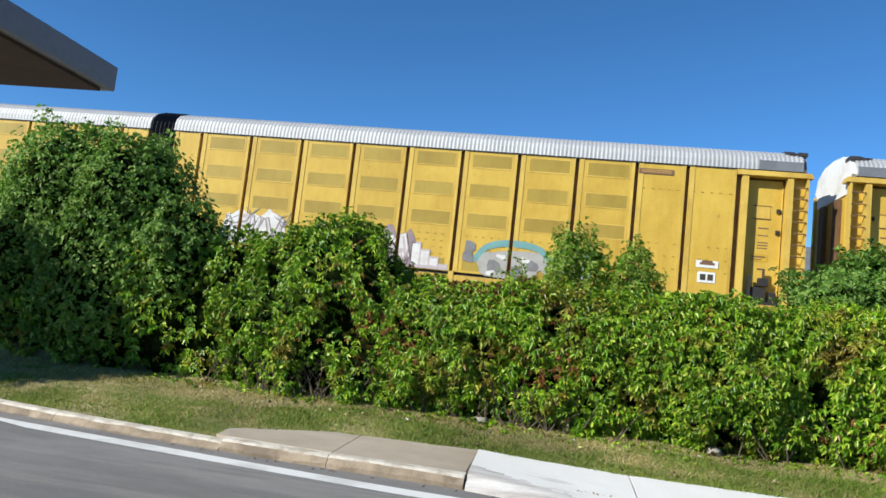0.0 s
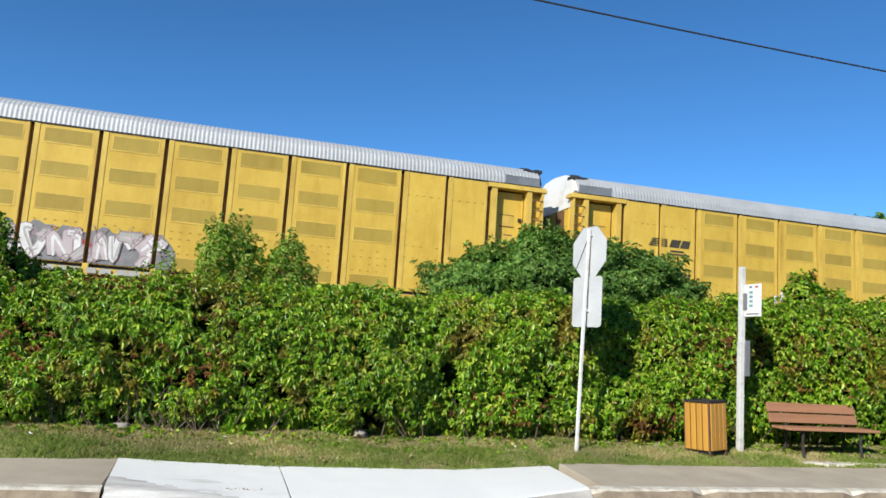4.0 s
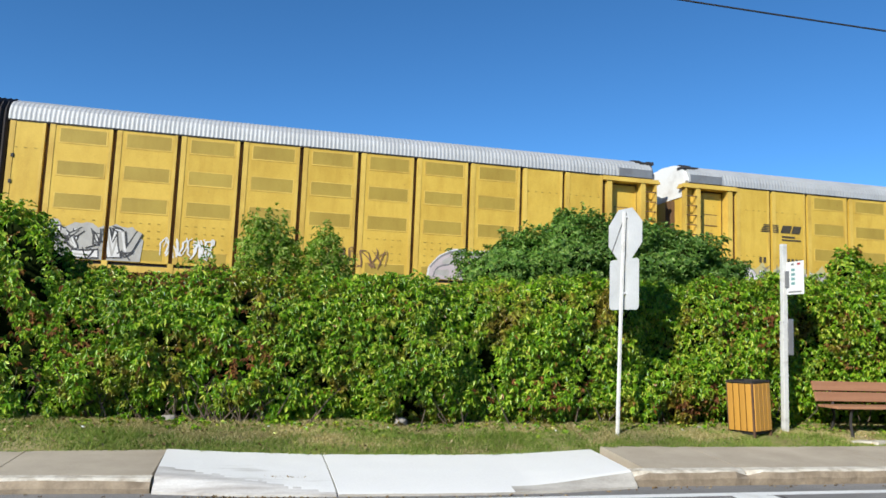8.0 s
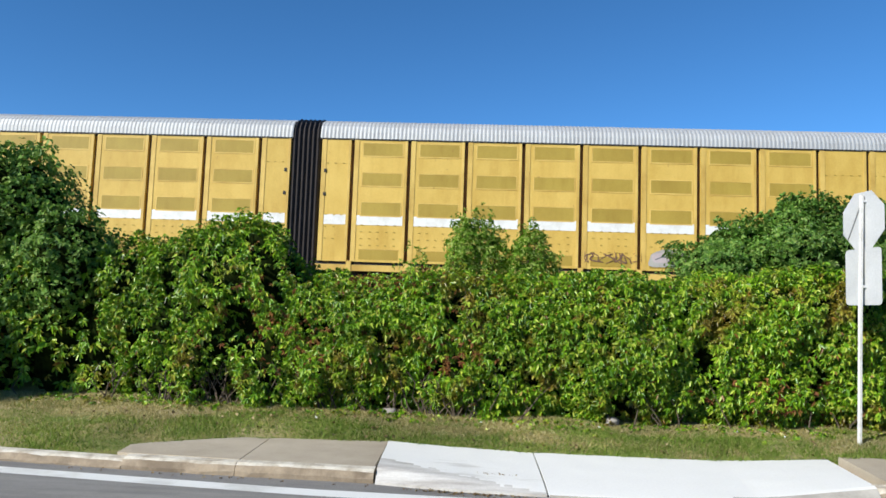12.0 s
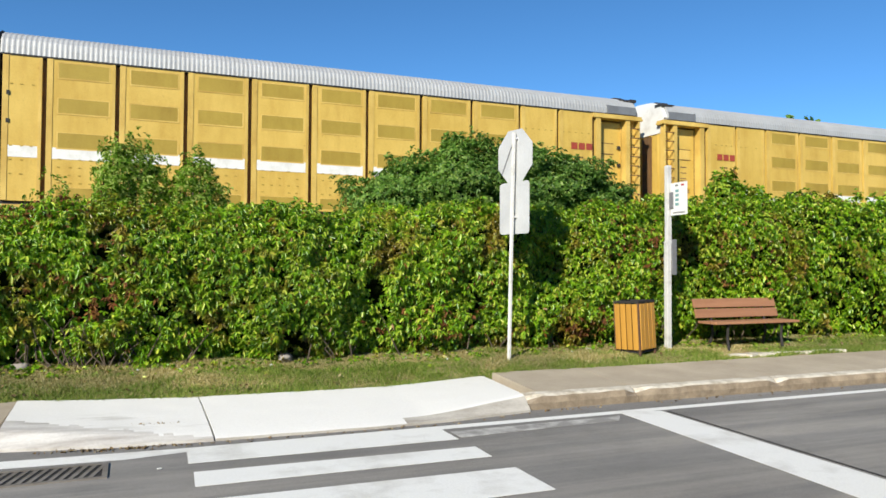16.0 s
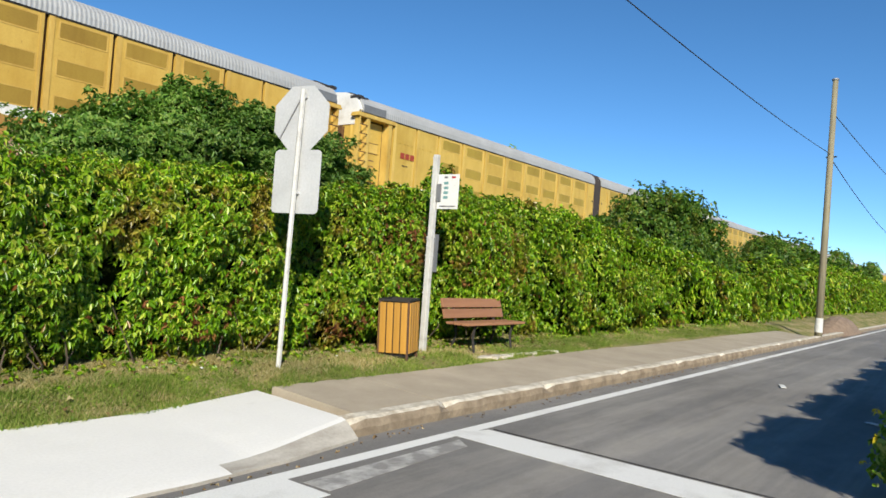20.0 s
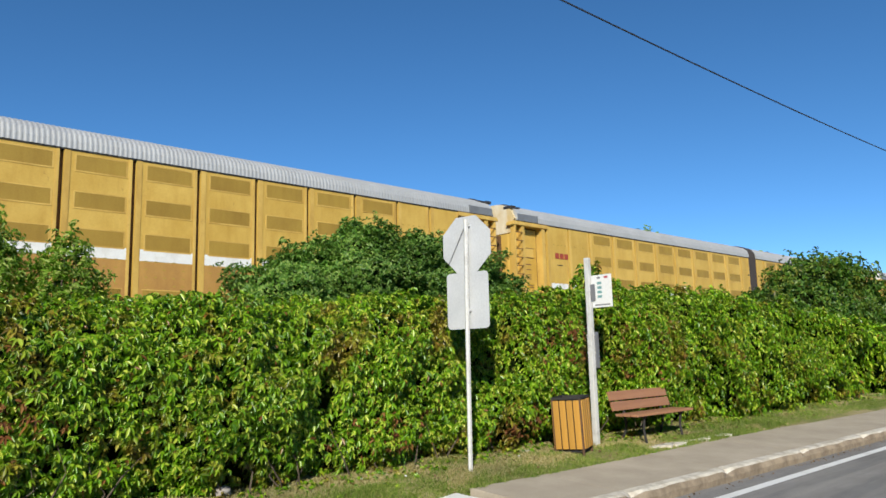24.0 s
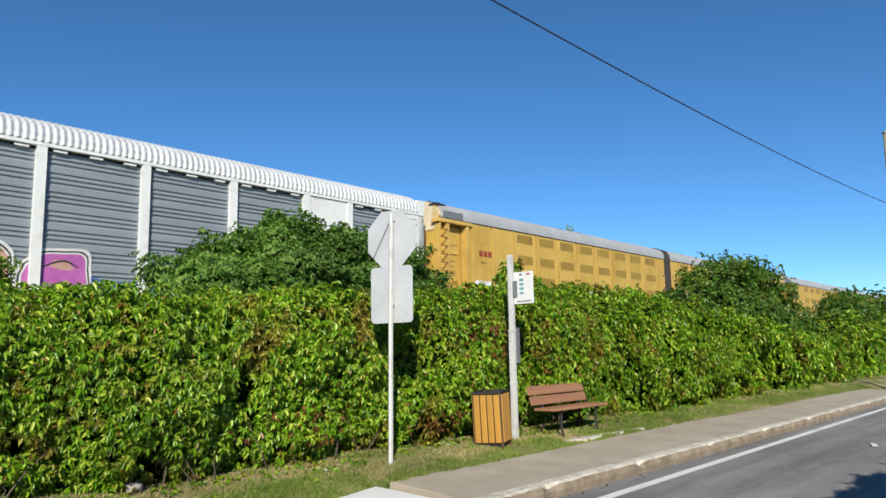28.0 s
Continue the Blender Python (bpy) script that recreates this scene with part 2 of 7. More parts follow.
M["pole_wood"] = worn("weathered_pole_wood", (0.32, 0.29, 0.19), (0.19, 0.165, 0.11), 0.85, 0, 4, 40, (0.3, 0.7), 0.004, (3, 3, 0.15))
M["bark"] = worn("bark", (0.16, 0.12, 0.085), (0.08, 0.06, 0.045), 0.9, 0, 6, 40, bump_d=0.01)
M["stone"] = worn("field_stone", (0.40, 0.37, 0.34), (0.24, 0.21, 0.19), 0.85, 0, 4, 30, bump_d=0.01)
M["shelter"] = worn("shelter_metal", (0.27, 0.28, 0.29), (0.2, 0.2, 0.21), 0.5, 0.3, 2, 40)
M["soffit"] = worn("brown_soffit", (0.09, 0.055, 0.035), (0.05, 0.03, 0.02), 0.8, 0, 2, 30)
M["red"] = worn("faded_red_paint", (0.42, 0.06, 0.03), (0.3, 0.05, 0.03), 0.6, 0, 4, 40)
M["black"] = worn("black_stencil_paint", (0.035, 0.03, 0.025), (0.07, 0.055, 0.03), 0.6, 0, 4, 40)
M["tar"] = worn("black_roof_tar", (0.05, 0.045, 0.045), (0.025, 0.022, 0.022), 0.6, 0, 3, 40)
M["bay"] = worn("rust_brown_bay_steel", (0.20, 0.11, 0.04), (0.10, 0.05, 0.022), 0.8, 0, 1.6, 30, (0.35, 0.7), 0.002, (1, 1, 0.25))
M["cream"] = worn("stained_cream_paint", (0.74, 0.66, 0.5), (0.6, 0.44, 0.2), 0.6, 0, 1.2, 30, (0.38, 0.62), 0.001, (1, 1, 0.4))
M["gold"] = worn("gold_placard_paint", (0.62, 0.40, 0.03), (0.5, 0.3, 0.03), 0.55, 0, 3, 50)
M["sp_white"] = worn("white_spray_paint", (0.78, 0.77, 0.76), (0.58, 0.56, 0.54), 0.55, 0, 3, 50)
M["sp_grey"] = worn("grey_spray_paint", (0.26, 0.255, 0.26), (0.17, 0.165, 0.17), 0.55, 0, 3, 50)
M["sp_silver"] = worn("silver_spray_paint", (0.46, 0.45, 0.42), (0.36, 0.34, 0.31), 0.5, 0, 3, 50)
M["sp_black"] = worn("black_spray_paint", (0.05, 0.045, 0.05), (0.03, 0.03, 0.03), 0.55, 0, 3, 50)
M["sp_red"] = worn("red_spray_paint", (0.55, 0.05, 0.07), (0.4, 0.05, 0.06), 0.55, 0, 3, 50)
M["sp_crimson"] = worn("crimson_spray_paint", (0.36, 0.02, 0.07), (0.26, 0.015, 0.04), 0.55, 0, 3, 50)
M["sp_orange"] = worn("orange_spray_paint", (0.7, 0.22, 0.06), (0.62, 0.13, 0.06), 0.55, 0, 3, 50)
M["sp_teal"] = worn("teal_spray_paint", (0.2, 0.42, 0.40), (0.14, 0.3, 0.3), 0.55, 0, 3, 50)
M["sp_green"] = worn("green_spray_paint", (0.3, 0.42, 0.2), (0.2, 0.3, 0.14), 0.55, 0, 3, 50)
M["sp_purple"] = worn("purple_spray_paint", (0.30, 0.12, 0.26), (0.22, 0.08, 0.2), 0.55, 0, 3, 50)
M["sp_magenta"] = worn("magenta_spray_paint", (0.55, 0.16, 0.45), (0.4, 0.1, 0.34), 0.55, 0, 3, 50)
M["sp_blue"] = worn("blue_spray_paint", (0.06, 0.17, 0.42), (0.05, 0.12, 0.3), 0.55, 0, 3, 50)
M["sp_yellow"] = worn("yellow_spray_paint", (0.78, 0.72, 0.15), (0.68, 0.6, 0.12), 0.55, 0, 3, 50)
M["sp_brown"] = worn("brown_spray_paint", (0.22, 0.12, 0.06), (0.15, 0.08, 0.05), 0.6, 0, 3, 50)
M["sp_haze"] = worn("pale_blue_spray_paint", (0.32, 0.42, 0.46), (0.42, 0.42, 0.34), 0.6, 0, 3, 50)
M["sp_faint"] = worn("faded_brown_spray_paint", (0.40, 0.22, 0.065), (0.48, 0.28, 0.07), 0.6, 0, 3, 50)
M["sp_mauve"] = worn("mauve_grey_spray_paint", (0.34, 0.25, 0.27), (0.25, 0.19, 0.2), 0.6, 0, 3, 50)
M["sp_sage"] = worn("sage_spray_paint", (0.42, 0.44, 0.24), (0.5, 0.42, 0.2), 0.6, 0, 2, 50)
M["sp_clay"] = worn("clay_red_spray_paint", (0.42, 0.17, 0.09), (0.36, 0.2, 0.1), 0.6, 0, 3, 50)
M["sp_slate"] = worn("slate_blue_spray_paint", (0.17, 0.21, 0.21), (0.24, 0.24, 0.2), 0.6, 0, 3, 50)
M["sp_lilac"] = worn("lilac_spray_paint", (0.56, 0.48, 0.49), (0.44, 0.37, 0.38), 0.6, 0, 3, 50)
M["sp_pink"] = worn("faded_pink_spray_paint", (0.56, 0.36, 0.30), (0.48, 0.27, 0.2), 0.6, 0, 3, 50)
M["vine"] = leafy("creeper_leaf", [(0.0, (0.055, 0.152, 0.006)), (0.40, (0.148, 0.325, 0.011)), (0.72, (0.275, 0.46, 0.02)), (0.975, (0.56, 0.63, 0.09)), (0.98, (0.26, 0.13, 0.03)), (1.0, (0.22, 0.08, 0.02))], 0.65, 0.32, 0.25, 0.37)
M["bush"] = leafy("shrub_leaf", [(0.0, (0.085, 0.19, 0.03)), (0.6, (0.18, 0.335, 0.06)), (1.0, (0.36, 0.48, 0.14))], 0.0, 0.45, 0.32, 0.2)
M["far_bush"] = leafy("thicket_leaf", [(0.0, (0.042, 0.12, 0.012)), (0.6, (0.095, 0.21, 0.024)), (1.0, (0.22, 0.31, 0.045))], 0.45)
M["willow"] = leafy("fine_shrub_leaf", [(0.0, (0.075, 0.18, 0.028)), (0.6, (0.165, 0.33, 0.055)), (1.0, (0.36, 0.49, 0.13))], 0.0, 0.4, 0.36, 0.35)
M["rusty"] = leafy("withered_creeper_leaf", [(0.0, (0.09, 0.03, 0.012)), (0.5, (0.20, 0.075, 0.025)), (1.0, (0.30, 0.16, 0.05))], 0.0, 0.6, 0.2, 0.2)
M["sapling"] = leafy("sapling_leaf", [(0.0, (0.10, 0.22, 0.02)), (0.55, (0.25, 0.43, 0.045)), (1.0, (0.64, 0.72, 0.24))], 0.0, 0.5, 0.42, 0.15)
# near-black of the inner shells: shade among the leaves put into the colour
M["core"] = worn("painted_inner_shade", (0.02, 0.034, 0.007), (0.006, 0.009, 0.003), 1.0, 0, 9, 30, bump_d=0.05)
M["straw"] = leafy("dry_grass_blade", [(0.0, (0.27, 0.24, 0.085)), (0.5, (0.46, 0.39, 0.19)), (1.0, (0.64, 0.56, 0.34))], 0.0, 0.6, 0.3, 0.15)
M["petal"] = leafy("yellow_petal", [(0.0, (0.7, 0.5, 0.02)), (1.0, (0.85, 0.68, 0.05))], 0.0, 0.5, 0.3)
M["dead"] = leafy("dead_leaf", [(0.0, (0.12, 0.07, 0.03)), (0.5, (0.24, 0.15, 0.07)), (1.0, (0.42, 0.34, 0.2))], 0.0, 0.7, 0.1)
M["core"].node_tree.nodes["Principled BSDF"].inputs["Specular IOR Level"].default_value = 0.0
M["grass"] = leafy("grass_blade", [(0.0, (0.11, 0.20, 0.03)), (0.5, (0.21, 0.31, 0.055)), (1.0, (0.42, 0.42, 0.15))], 0.0, 0.6, 0.35, 0.15)


def turf(name):
    m, nt, b = material(name)
    big = noise_of(nt, 0.9, 5, 0.65, "Object", (0.6, 1.6, 1))
    fine = noise_of(nt, 45, 3, 0.7)
    c = ramp(nt, big, [(0.36, (0.15, 0.19, 0.04)), (0.5, (0.28, 0.25, 0.09)), (0.62, (0.42, 0.34, 0.19))])
    c = mix(nt, c, ramp(nt, fine, [(0.3, (0.45, 0.45, 0.4)), (0.7, (1.15, 1.15, 1.1))]), 0.8, "MULTIPLY")
    nt.links.new(c, b.inputs["Base Color"])
    b.inputs["Roughness"].default_value = 0.95
    bump(nt, b, fine, 0.8, 0.02)
    return m


M["turf"] = turf("dry_turf")


# ---- mesh helpers ----
def mesh_of(name, verts, faces, mats, slots=None, smooth=False):
    me = bpy.data.meshes.new(name)
    me.from_pydata(verts, [], faces)
    for m in mats if isinstance(mats, (list, tuple)) else [mats]:
        me.materials.append(m)
    if slots is not None:
        me.polygons.foreach_set("material_index", slots)
    if smooth:
        me.polygons.foreach_set("use_smooth", [True] * len(me.polygons))
    me.update()
    return me


def ob_of(name, me, parent=None, label="", loc=None, rot=None):
    ob = new(name, me)
    if parent is not None:
        ob.parent = parent
    if loc is not None:
        ob.location = loc
    if rot is not None:
        ob.rotation_euler = [radians(a) for a in rot]
    if label:
        ob["label"] = label
    return ob


def part(name, bm, mat, parent, label="", smooth=False):
    me = bpy.data.meshes.new(name)
    bm.to_mesh(me)
    bm.free()
    me.materials.append(mat)
    if smooth:
        me.polygons.foreach_set("use_smooth", [True] * len(me.polygons))
    return ob_of(name, me, parent, label)


def add_box(bm, x0, x1, y0, y1, z0, z1):
    x0, x1 = min(x0, x1), max(x0, x1)
    v = [bm.verts.new(p) for p in ((x0, y0, z0), (x1, y0, z0), (x1, y1, z0), (x0, y1, z0), (x0, y0, z1), (x1, y0, z1), (x1, y1, z1), (x0, y1, z1))]
    for f in ((3, 2, 1, 0), (4, 5, 6, 7), (0, 1, 5, 4), (1, 2, 6, 5), (2, 3, 7, 6), (3, 0, 4, 7)):
        bm.faces.new([v[i] for i in f])


def boxes(*dims, bevel=0.0):
    bm = bmesh.new()
    for d in dims:
        add_box(bm, *d)
    if bevel:
        bmesh.ops.bevel(bm, geom=bm.edges[:], offset=bevel, segments=2, affect="EDGES", profile=0.6)
    return bm


def tube(points, radii, sides=8):
    """A tapered round rod through points, as verts and faces."""
    verts, faces = [], []
    pts = [Vector(p) for p in points]
    for i, p in enumerate(pts):
        d = (pts[min(i + 1, len(pts) - 1)] - pts[max(i - 1, 0)]).normalized()
        a = d.orthogonal().normalized() if abs(d.z) < 0.9 else Vector((1, 0, 0))
        a = (a - d * a.dot(d)).normalized()
        b = d.cross(a)
        for k in range(sides):
            w = 2 * math.pi * k / sides
            verts.append(tuple(p + (a * math.cos(w) + b * math.sin(w)) * radii[i]))
    for i in range(len(pts) - 1):
        for k in range(sides):
            faces.append((i * sides + k, i * sides + (k + 1) % sides, (i + 1) * sides + (k + 1) % sides, (i + 1) * sides + k))
    faces.append(tuple(range(sides - 1, -1, -1)))
    faces.append(tuple(range((len(pts) - 1) * sides, len(pts) * sides)))
    return verts, faces


def tubes(list_of):
    verts, faces = [], []
    for points, radii, sides in list_of:
        v, f = tube(points, radii, sides)
        k = len(verts)
        verts += v
        faces += [tuple(i + k for i in q) for q in f]
    return verts, faces


def empty(name, loc=(0, 0, 0), rz=0.0):
    ob = new(name)
    ob.empty_display_size = 0.2
    ob.location, ob.rotation_euler = loc, (0, 0, radians(rz))
    return ob


def interp(x, table):
    return float(np.interp(x, [p[0] for p in table], [p[1] for p in table]))


# ---- ground, road, kerbs ----
ROAD_Z = -0.34
KERB = [(-40, 19.0), (-15, 11.8), (-9, 9.75), (-6.5, 9.0), (-4.8, 8.7), (-3.3, 8.52), (-2, 8.42), (-0.5, 8.35), (60, 8.36), (160, 8.4)]
NEAR = 4.2


def strip(name, xs, left, right, mat, parent=None, skirt=0.0, label=""):
    """A band between two lines left(x), right(x), each giving (y, z), with a skirt down at both sides."""
    verts, faces = [], []
    for x in xs:
        a, b = left(x), right(x)
        row = [(x, a[0], a[1]), (x, b[0], b[1])]
        if skirt:
            row = [(x, a[0], a[1] - skirt)] + row + [(x, b[0], b[1] - skirt)]
        verts += row
    n = 4 if skirt else 2
    for i in range(len(xs) - 1):
        for k in range(n - 1):
            faces.append((i * n + k, (i + 1) * n + k, (i + 1) * n + k + 1, i * n + k + 1))
    if skirt:
        faces += [(0, 1, 2, 3), tuple((len(xs) - 1) * n + k for k in (3, 2, 1, 0))]
    return ob_of(name, mesh_of(name, verts, faces, mat), parent, label)


def bank(x, y):
    """Height of the land: verge, railway bank, level beyond."""
    low = min(1.0, max(0.0, (5.4 - x) / 0.6)) * min(1.0, max(0.0, (x + 4.2) / 0.6))
    return interp(y, [(-200, -0.42), (8.6, -0.42), (9.55, -0.15 - 0.13 * low), (9.9, -0.075 - 0.115 * low), (10.2, -0.01 - 0.05 * low), (11.2, 0.07), (13.5, 0.4), (18, 1.3), (20.5, 1.62), (27, 1.62), (32, 0.6), (60, 0.3), (900, 0.3)])


gx = np.concatenate([np.linspace(-700, -40, 12), np.arange(-36, -6, 1.5), np.arange(-6, 7, 0.3), np.arange(7, 62, 1.5), np.linspace(66, 900, 20)])
gy = np.concatenate([np.linspace(-300, 0, 6), np.arange(3.0, 8.4, 0.6), np.arange(8.4, 12.0, 0.15), np.arange(12.0, 34, 0.5), np.linspace(36, 1200, 14)])
gv = []
for y in gy:
    for x in gx:
        k = max(0.0, interp(x, KERB) - 8.36)
        rough = 0.025 * noise.noise((x * 0.9, y * 1.3, 0.0)) if 9.4 < y < 40 else 0.0
        gv.append((x, y, bank(x, y - k if y < 12 else y) + rough))
nx = len(gx)
gf = [(j * nx + i, j * nx + i + 1, (j + 1) * nx + i + 1, (j + 1) * nx + i) for j in range(len(gy) - 1) for i in range(nx - 1)]
ground = ob_of("ground", mesh_of("ground", gv, gf, M["turf"], smooth=True))
tagged(ground, "dry mown grass verge and railway bank", "ground", kind="structure")

xs = [-60, -40, -30, -20, -15, -12] + [x * 0.5 for x in range(-20, 61)] + [32, 36, 45, 60, 100, 200, 400]
road = strip("road", xs, lambda x: (interp(x, KERB) + 0.05, ROAD_Z), lambda x: (NEAR - 0.05, ROAD_Z), M["asphalt"], skirt=0.1)
road.data.flip_normals()
tagged(road, "worn grey asphalt road", "road", kind="structure")
near_verge = part("pavement_near", boxes((-60, 120, -3.0, NEAR - 0.16, -0.6, -0.3)), M["concrete"], None)
tagged(near_verge, "concrete pavement along the near side of the road", "pavement", kind="structure")


def paint(name, quad, label, mat="paint", z=ROAD_Z + 0.004):
    v = [(x, y, z + dz) for dz in (0.0, 0.003) for x, y in quad]
    return tagged(ob_of(name, mesh_of(name, v, [(4, 5, 6, 7), (0, 1, 5, 4), (1, 2, 6, 5), (2, 3, 7, 6), (3, 0, 4, 7)], M[mat])), label, "road marking", kind="structure")


line_table = [(-40, 18.2), (-15, 11.2), (-9, 9.3), (-6.1, 8.62), (-4.5, 8.4), (-3.1, 8.22), (-1.2, 8.0), (0, 7.94), (1, 7.90), (5.5, 7.97), (9, 8.0), (20, 8.06), (40, 8.1)]
lx = [-40, -25, -15, -12] + [x * 0.5 for x in range(-20, 80)] + [45, 60, 120, 300]
edge = strip("edge_line", lx, lambda x: (interp(x, line_table), ROAD_Z + 0.003), lambda x: (interp(x, line_table) - (0.26 if -6 < x < 0.6 else 0.15), ROAD_Z + 0.003), M["paint"])
edge.data.flip_normals()
tagged(edge, "white painted edge line along the kerb", "road marking", kind="structure")
for y0, y1 in ((7.86, 7.33), (7.05, 6.64), (6.3, 5.62), (5.3, 4.75)):
    paint("crossing_stripe", [(0.98, y1), (3.36, y1), (3.38, y0 - 0.04), (1.0, y0)], "white painted crossing stripe on asphalt")
paint("stop_bar", [(5.2, 4.5), (5.78, 4.5), (6.06, 7.78), (5.56, 7.9)], "wide white painted stop line across the lane")

paint("old_line", [(3.42, 7.40), (5.3, 7.52), (5.46, 7.72), (3.42, 7.66)], "faded remains of an old white line", "old_paint", ROAD_Z + 0.001)
paint("tar_seam", [(5.84, 4.5), (5.87, 4.5), (6.15, 7.76), (6.12, 7.76)], "thin dark tar seam beside the stop line", "dark", ROAD_Z + 0.001)

# crossing ramp, two whitened slabs with a joint
ramp_root = tagged(empty("kerb_ramp", (0, 0, 0)), "lowered kerb ramp of white-painted concrete slabs", "kerb ramp", kind="structure")
BACK = [(-0.56, 9.97), (0.3, 9.78), (1.25, 9.66), (3.2, 9.62), (4.1, 9.74), (4.86, 9.9)]
FRONT = [(-0.52, 8.33), (0.3, 8.16), (1.2, 8.09), (2.8, 8.05), (3.7, 8.11), (4.66, 8.27)]


def slab(x0, x1, name, mat="slab_white"):
    verts, faces, n, m = [], [], 42, 27
    for i in range(n + 1):
        f = i / n
        xb, xf = x0[0] + (x1[0] - x0[0]) * f, x0[1] + (x1[1] - x0[1]) * f
        yb, yf = interp(xb, BACK), interp(xf, FRONT)
        rise = interp(xf, [(-0.55, 0.12), (0.6, 0.03), (1.2, 0.0), (3.4, 0.0), (4.7, 0.14)])
        col = []
        for k in range(m + 1):
            g = k / m
            z = -0.315 + rise * min(1, g * 8) + (0.135 - rise * 0.85) * g ** 0.75
            col.append((xf + (xb - xf) * g, yf + (yb - yf) * g, z + 0.004 * noise.noise((xf * 3, g * 6, 1))))
        verts += [(col[0][0], col[0][1], -0.4)] + col + [(col[-1][0], col[-1][1], -0.4)]
    w = m + 3
    for i in range(n):
        for k in range(w - 1):
            faces.append((i * w + k, (i + 1) * w + k, (i + 1) * w + k + 1, i * w + k + 1))
    slots = [(1 if mat == "slab_worn" and k < 11 - i * 0.24 + 1.5 * noise.noise((i * 0.4, k * 0.5, 3)) else 2 if mat == "slab_white" and (k == 0 or k < 4 and i > 22) else 0) for i in range(n) for k in range(w - 1)] + [0, 2]
    faces += [tuple(range(w)), tuple(n * w + k for k in range(w - 1, -1, -1))]
    return ob_of(name, mesh_of(name, verts, faces, [M[mat], M["slab_front"], M["slab_edge"]], slots), ramp_root)


slab((-0.55, -0.51), (1.235, 1.25), "slab", "slab_worn")
slab((1.25, 1.27), (4.86, 4.66), "slab")

# pavement slabs
walk_root = tagged(empty("pavement", (0, 0, 0)), "beige concrete pavement in cast slabs", "pavement", kind="structure")


def pave(x0, x1, back, z_front=-0.175, z_back=-0.09, front=0.0):
    n = 8
    xs_ = [x0 + 0.006 + (x1 - x0 - 0.012) * i / n for i in range(n + 1)]
    return strip("slab", xs_, lambda x: (interp(x, back), z_back), lambda x: (interp(x, KERB) + 0.2 + front, z_front), M["concrete"], walk_root, 0.2)


LB = [(-3.6, 8.75), (-3.4, 9.15), (-2.4, 9.84), (-0.57, 9.96)]
for a, b in ((-3.45, -2.03), (-2.03, -0.545)):
    pave(a, b, LB, -0.2, -0.17)
RB = [(4.8, 9.72), (6.8, 9.66), (11, 9.8), (18, 9.95), (27, 9.75), (33, 9.7)]
edges = [4.9, 6.2, 8.6, 11.05, 13.9, 16.7, 19.6, 22.6, 25.6, 28.6]
for a, b in zip(edges[:-1], edges[1:]):
    pave(a, b, RB)

# kerb stones, worn and uneven
kerb_root = tagged(empty("kerb", (0, 0, 0)), "worn and cracked concrete kerb", "kerb", kind="structure")


def kerbstone(x0, x1, z_top, wear, notch=0.014):
    n = max(4, int((x1 - x0) / 0.18))
    verts, faces = [], []
    for i in range(n + 1):
        x = x0 + 0.004 + (x1 - x0 - 0.008) * i / n
        y = interp(x, KERB)
        e = wear * (noise.noise((x * 2.3, 0, 7)) + 0.5 * noise.noise((x * 7, 3, 7)))
        f = wear * noise.noise((x * 4.1, 9, 2))
        end = notch if i in (0, n) else 0.0
        verts += [(x, y + 0.015, -0.42), (x, y + f * 0.6, z_top - 0.09 + e * 0.5), (x, y + 0.03 + f * 0.4 + end, z_top - 0.02 + e * 0.4 - end), (x, y + 0.075 + end, z_top + e * 0.25 - end * 0.4), (x, y + 0.205, z_top + 0.004), (x, y + 0.205, -0.42)]
    for i in range(n):
        for k in range(5):
            faces.append((i * 6 + k, (i + 1) * 6 + k, (i + 1) * 6 + k + 1, i * 6 + k + 1))
    faces += [tuple(range(6)), tuple(n * 6 + k for k in range(5, -1, -1))]
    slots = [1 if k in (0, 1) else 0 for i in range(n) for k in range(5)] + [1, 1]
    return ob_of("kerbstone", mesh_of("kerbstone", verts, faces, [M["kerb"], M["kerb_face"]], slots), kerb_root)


for a, b in zip([4.68, 6.2, 8.5, 11.05, 13.8, 16.7, 19.6, 22.6, 25.6, 28.6, 32, 36, 42, 50], [6.2, 8.5, 11.05, 13.8, 16.7, 19.6, 22.6, 25.6, 28.6, 32, 36, 42, 50, 70]):
    kerbstone(a, b, -0.172, 0.045, 0.045)
for a, b, top in ((-2.03, -0.53, -0.205), (-3.3, -2.03, -0.21), (-5.6, -3.3, -0.235), (-7.5, -5.6, -0.235), (-9.5, -7.5, -0.235), (-12, -9.5, -0.23), (-15, -12, -0.22)):
    kerbstone(a, b, top, 0.06)
for a in range(-14, 40, 2):
    bm = boxes((a + 0.01, a + 1.99, NEAR - 0.15, NEAR + 0.05, -0.42, -0.19), bevel=0.015)
    part("kerbstone", bm, M["kerb"], kerb_root)

# drain grate
grate = tagged(empty("drain_grate", (-0.03, 7.36, ROAD_Z)), "cast-iron drain grate set in the asphalt", "drain")
part("frame", boxes((-0.46, 0.42, 0.19, 0.23, -0.05, 0.012), (-0.46, 0.42, -0.23, -0.19, -0.05, 0.012), (-0.46, -0.42, -0.19, 0.19, -0.05, 0.012), (0.38, 0.42, -0.19, 0.19, -0.05, 0.012)), M["cast_iron"], grate)
for i in range(12):
    bm = boxes((-0.017, 0.017, -0.2, 0.2, -0.04, 0.01))
    bar = part("bar", bm, M["cast_iron"], grate)
    bar.location = (-0.4 + i * 0.068, 0, 0)
    bar.rotation_euler = (0, 0, radians(-14))
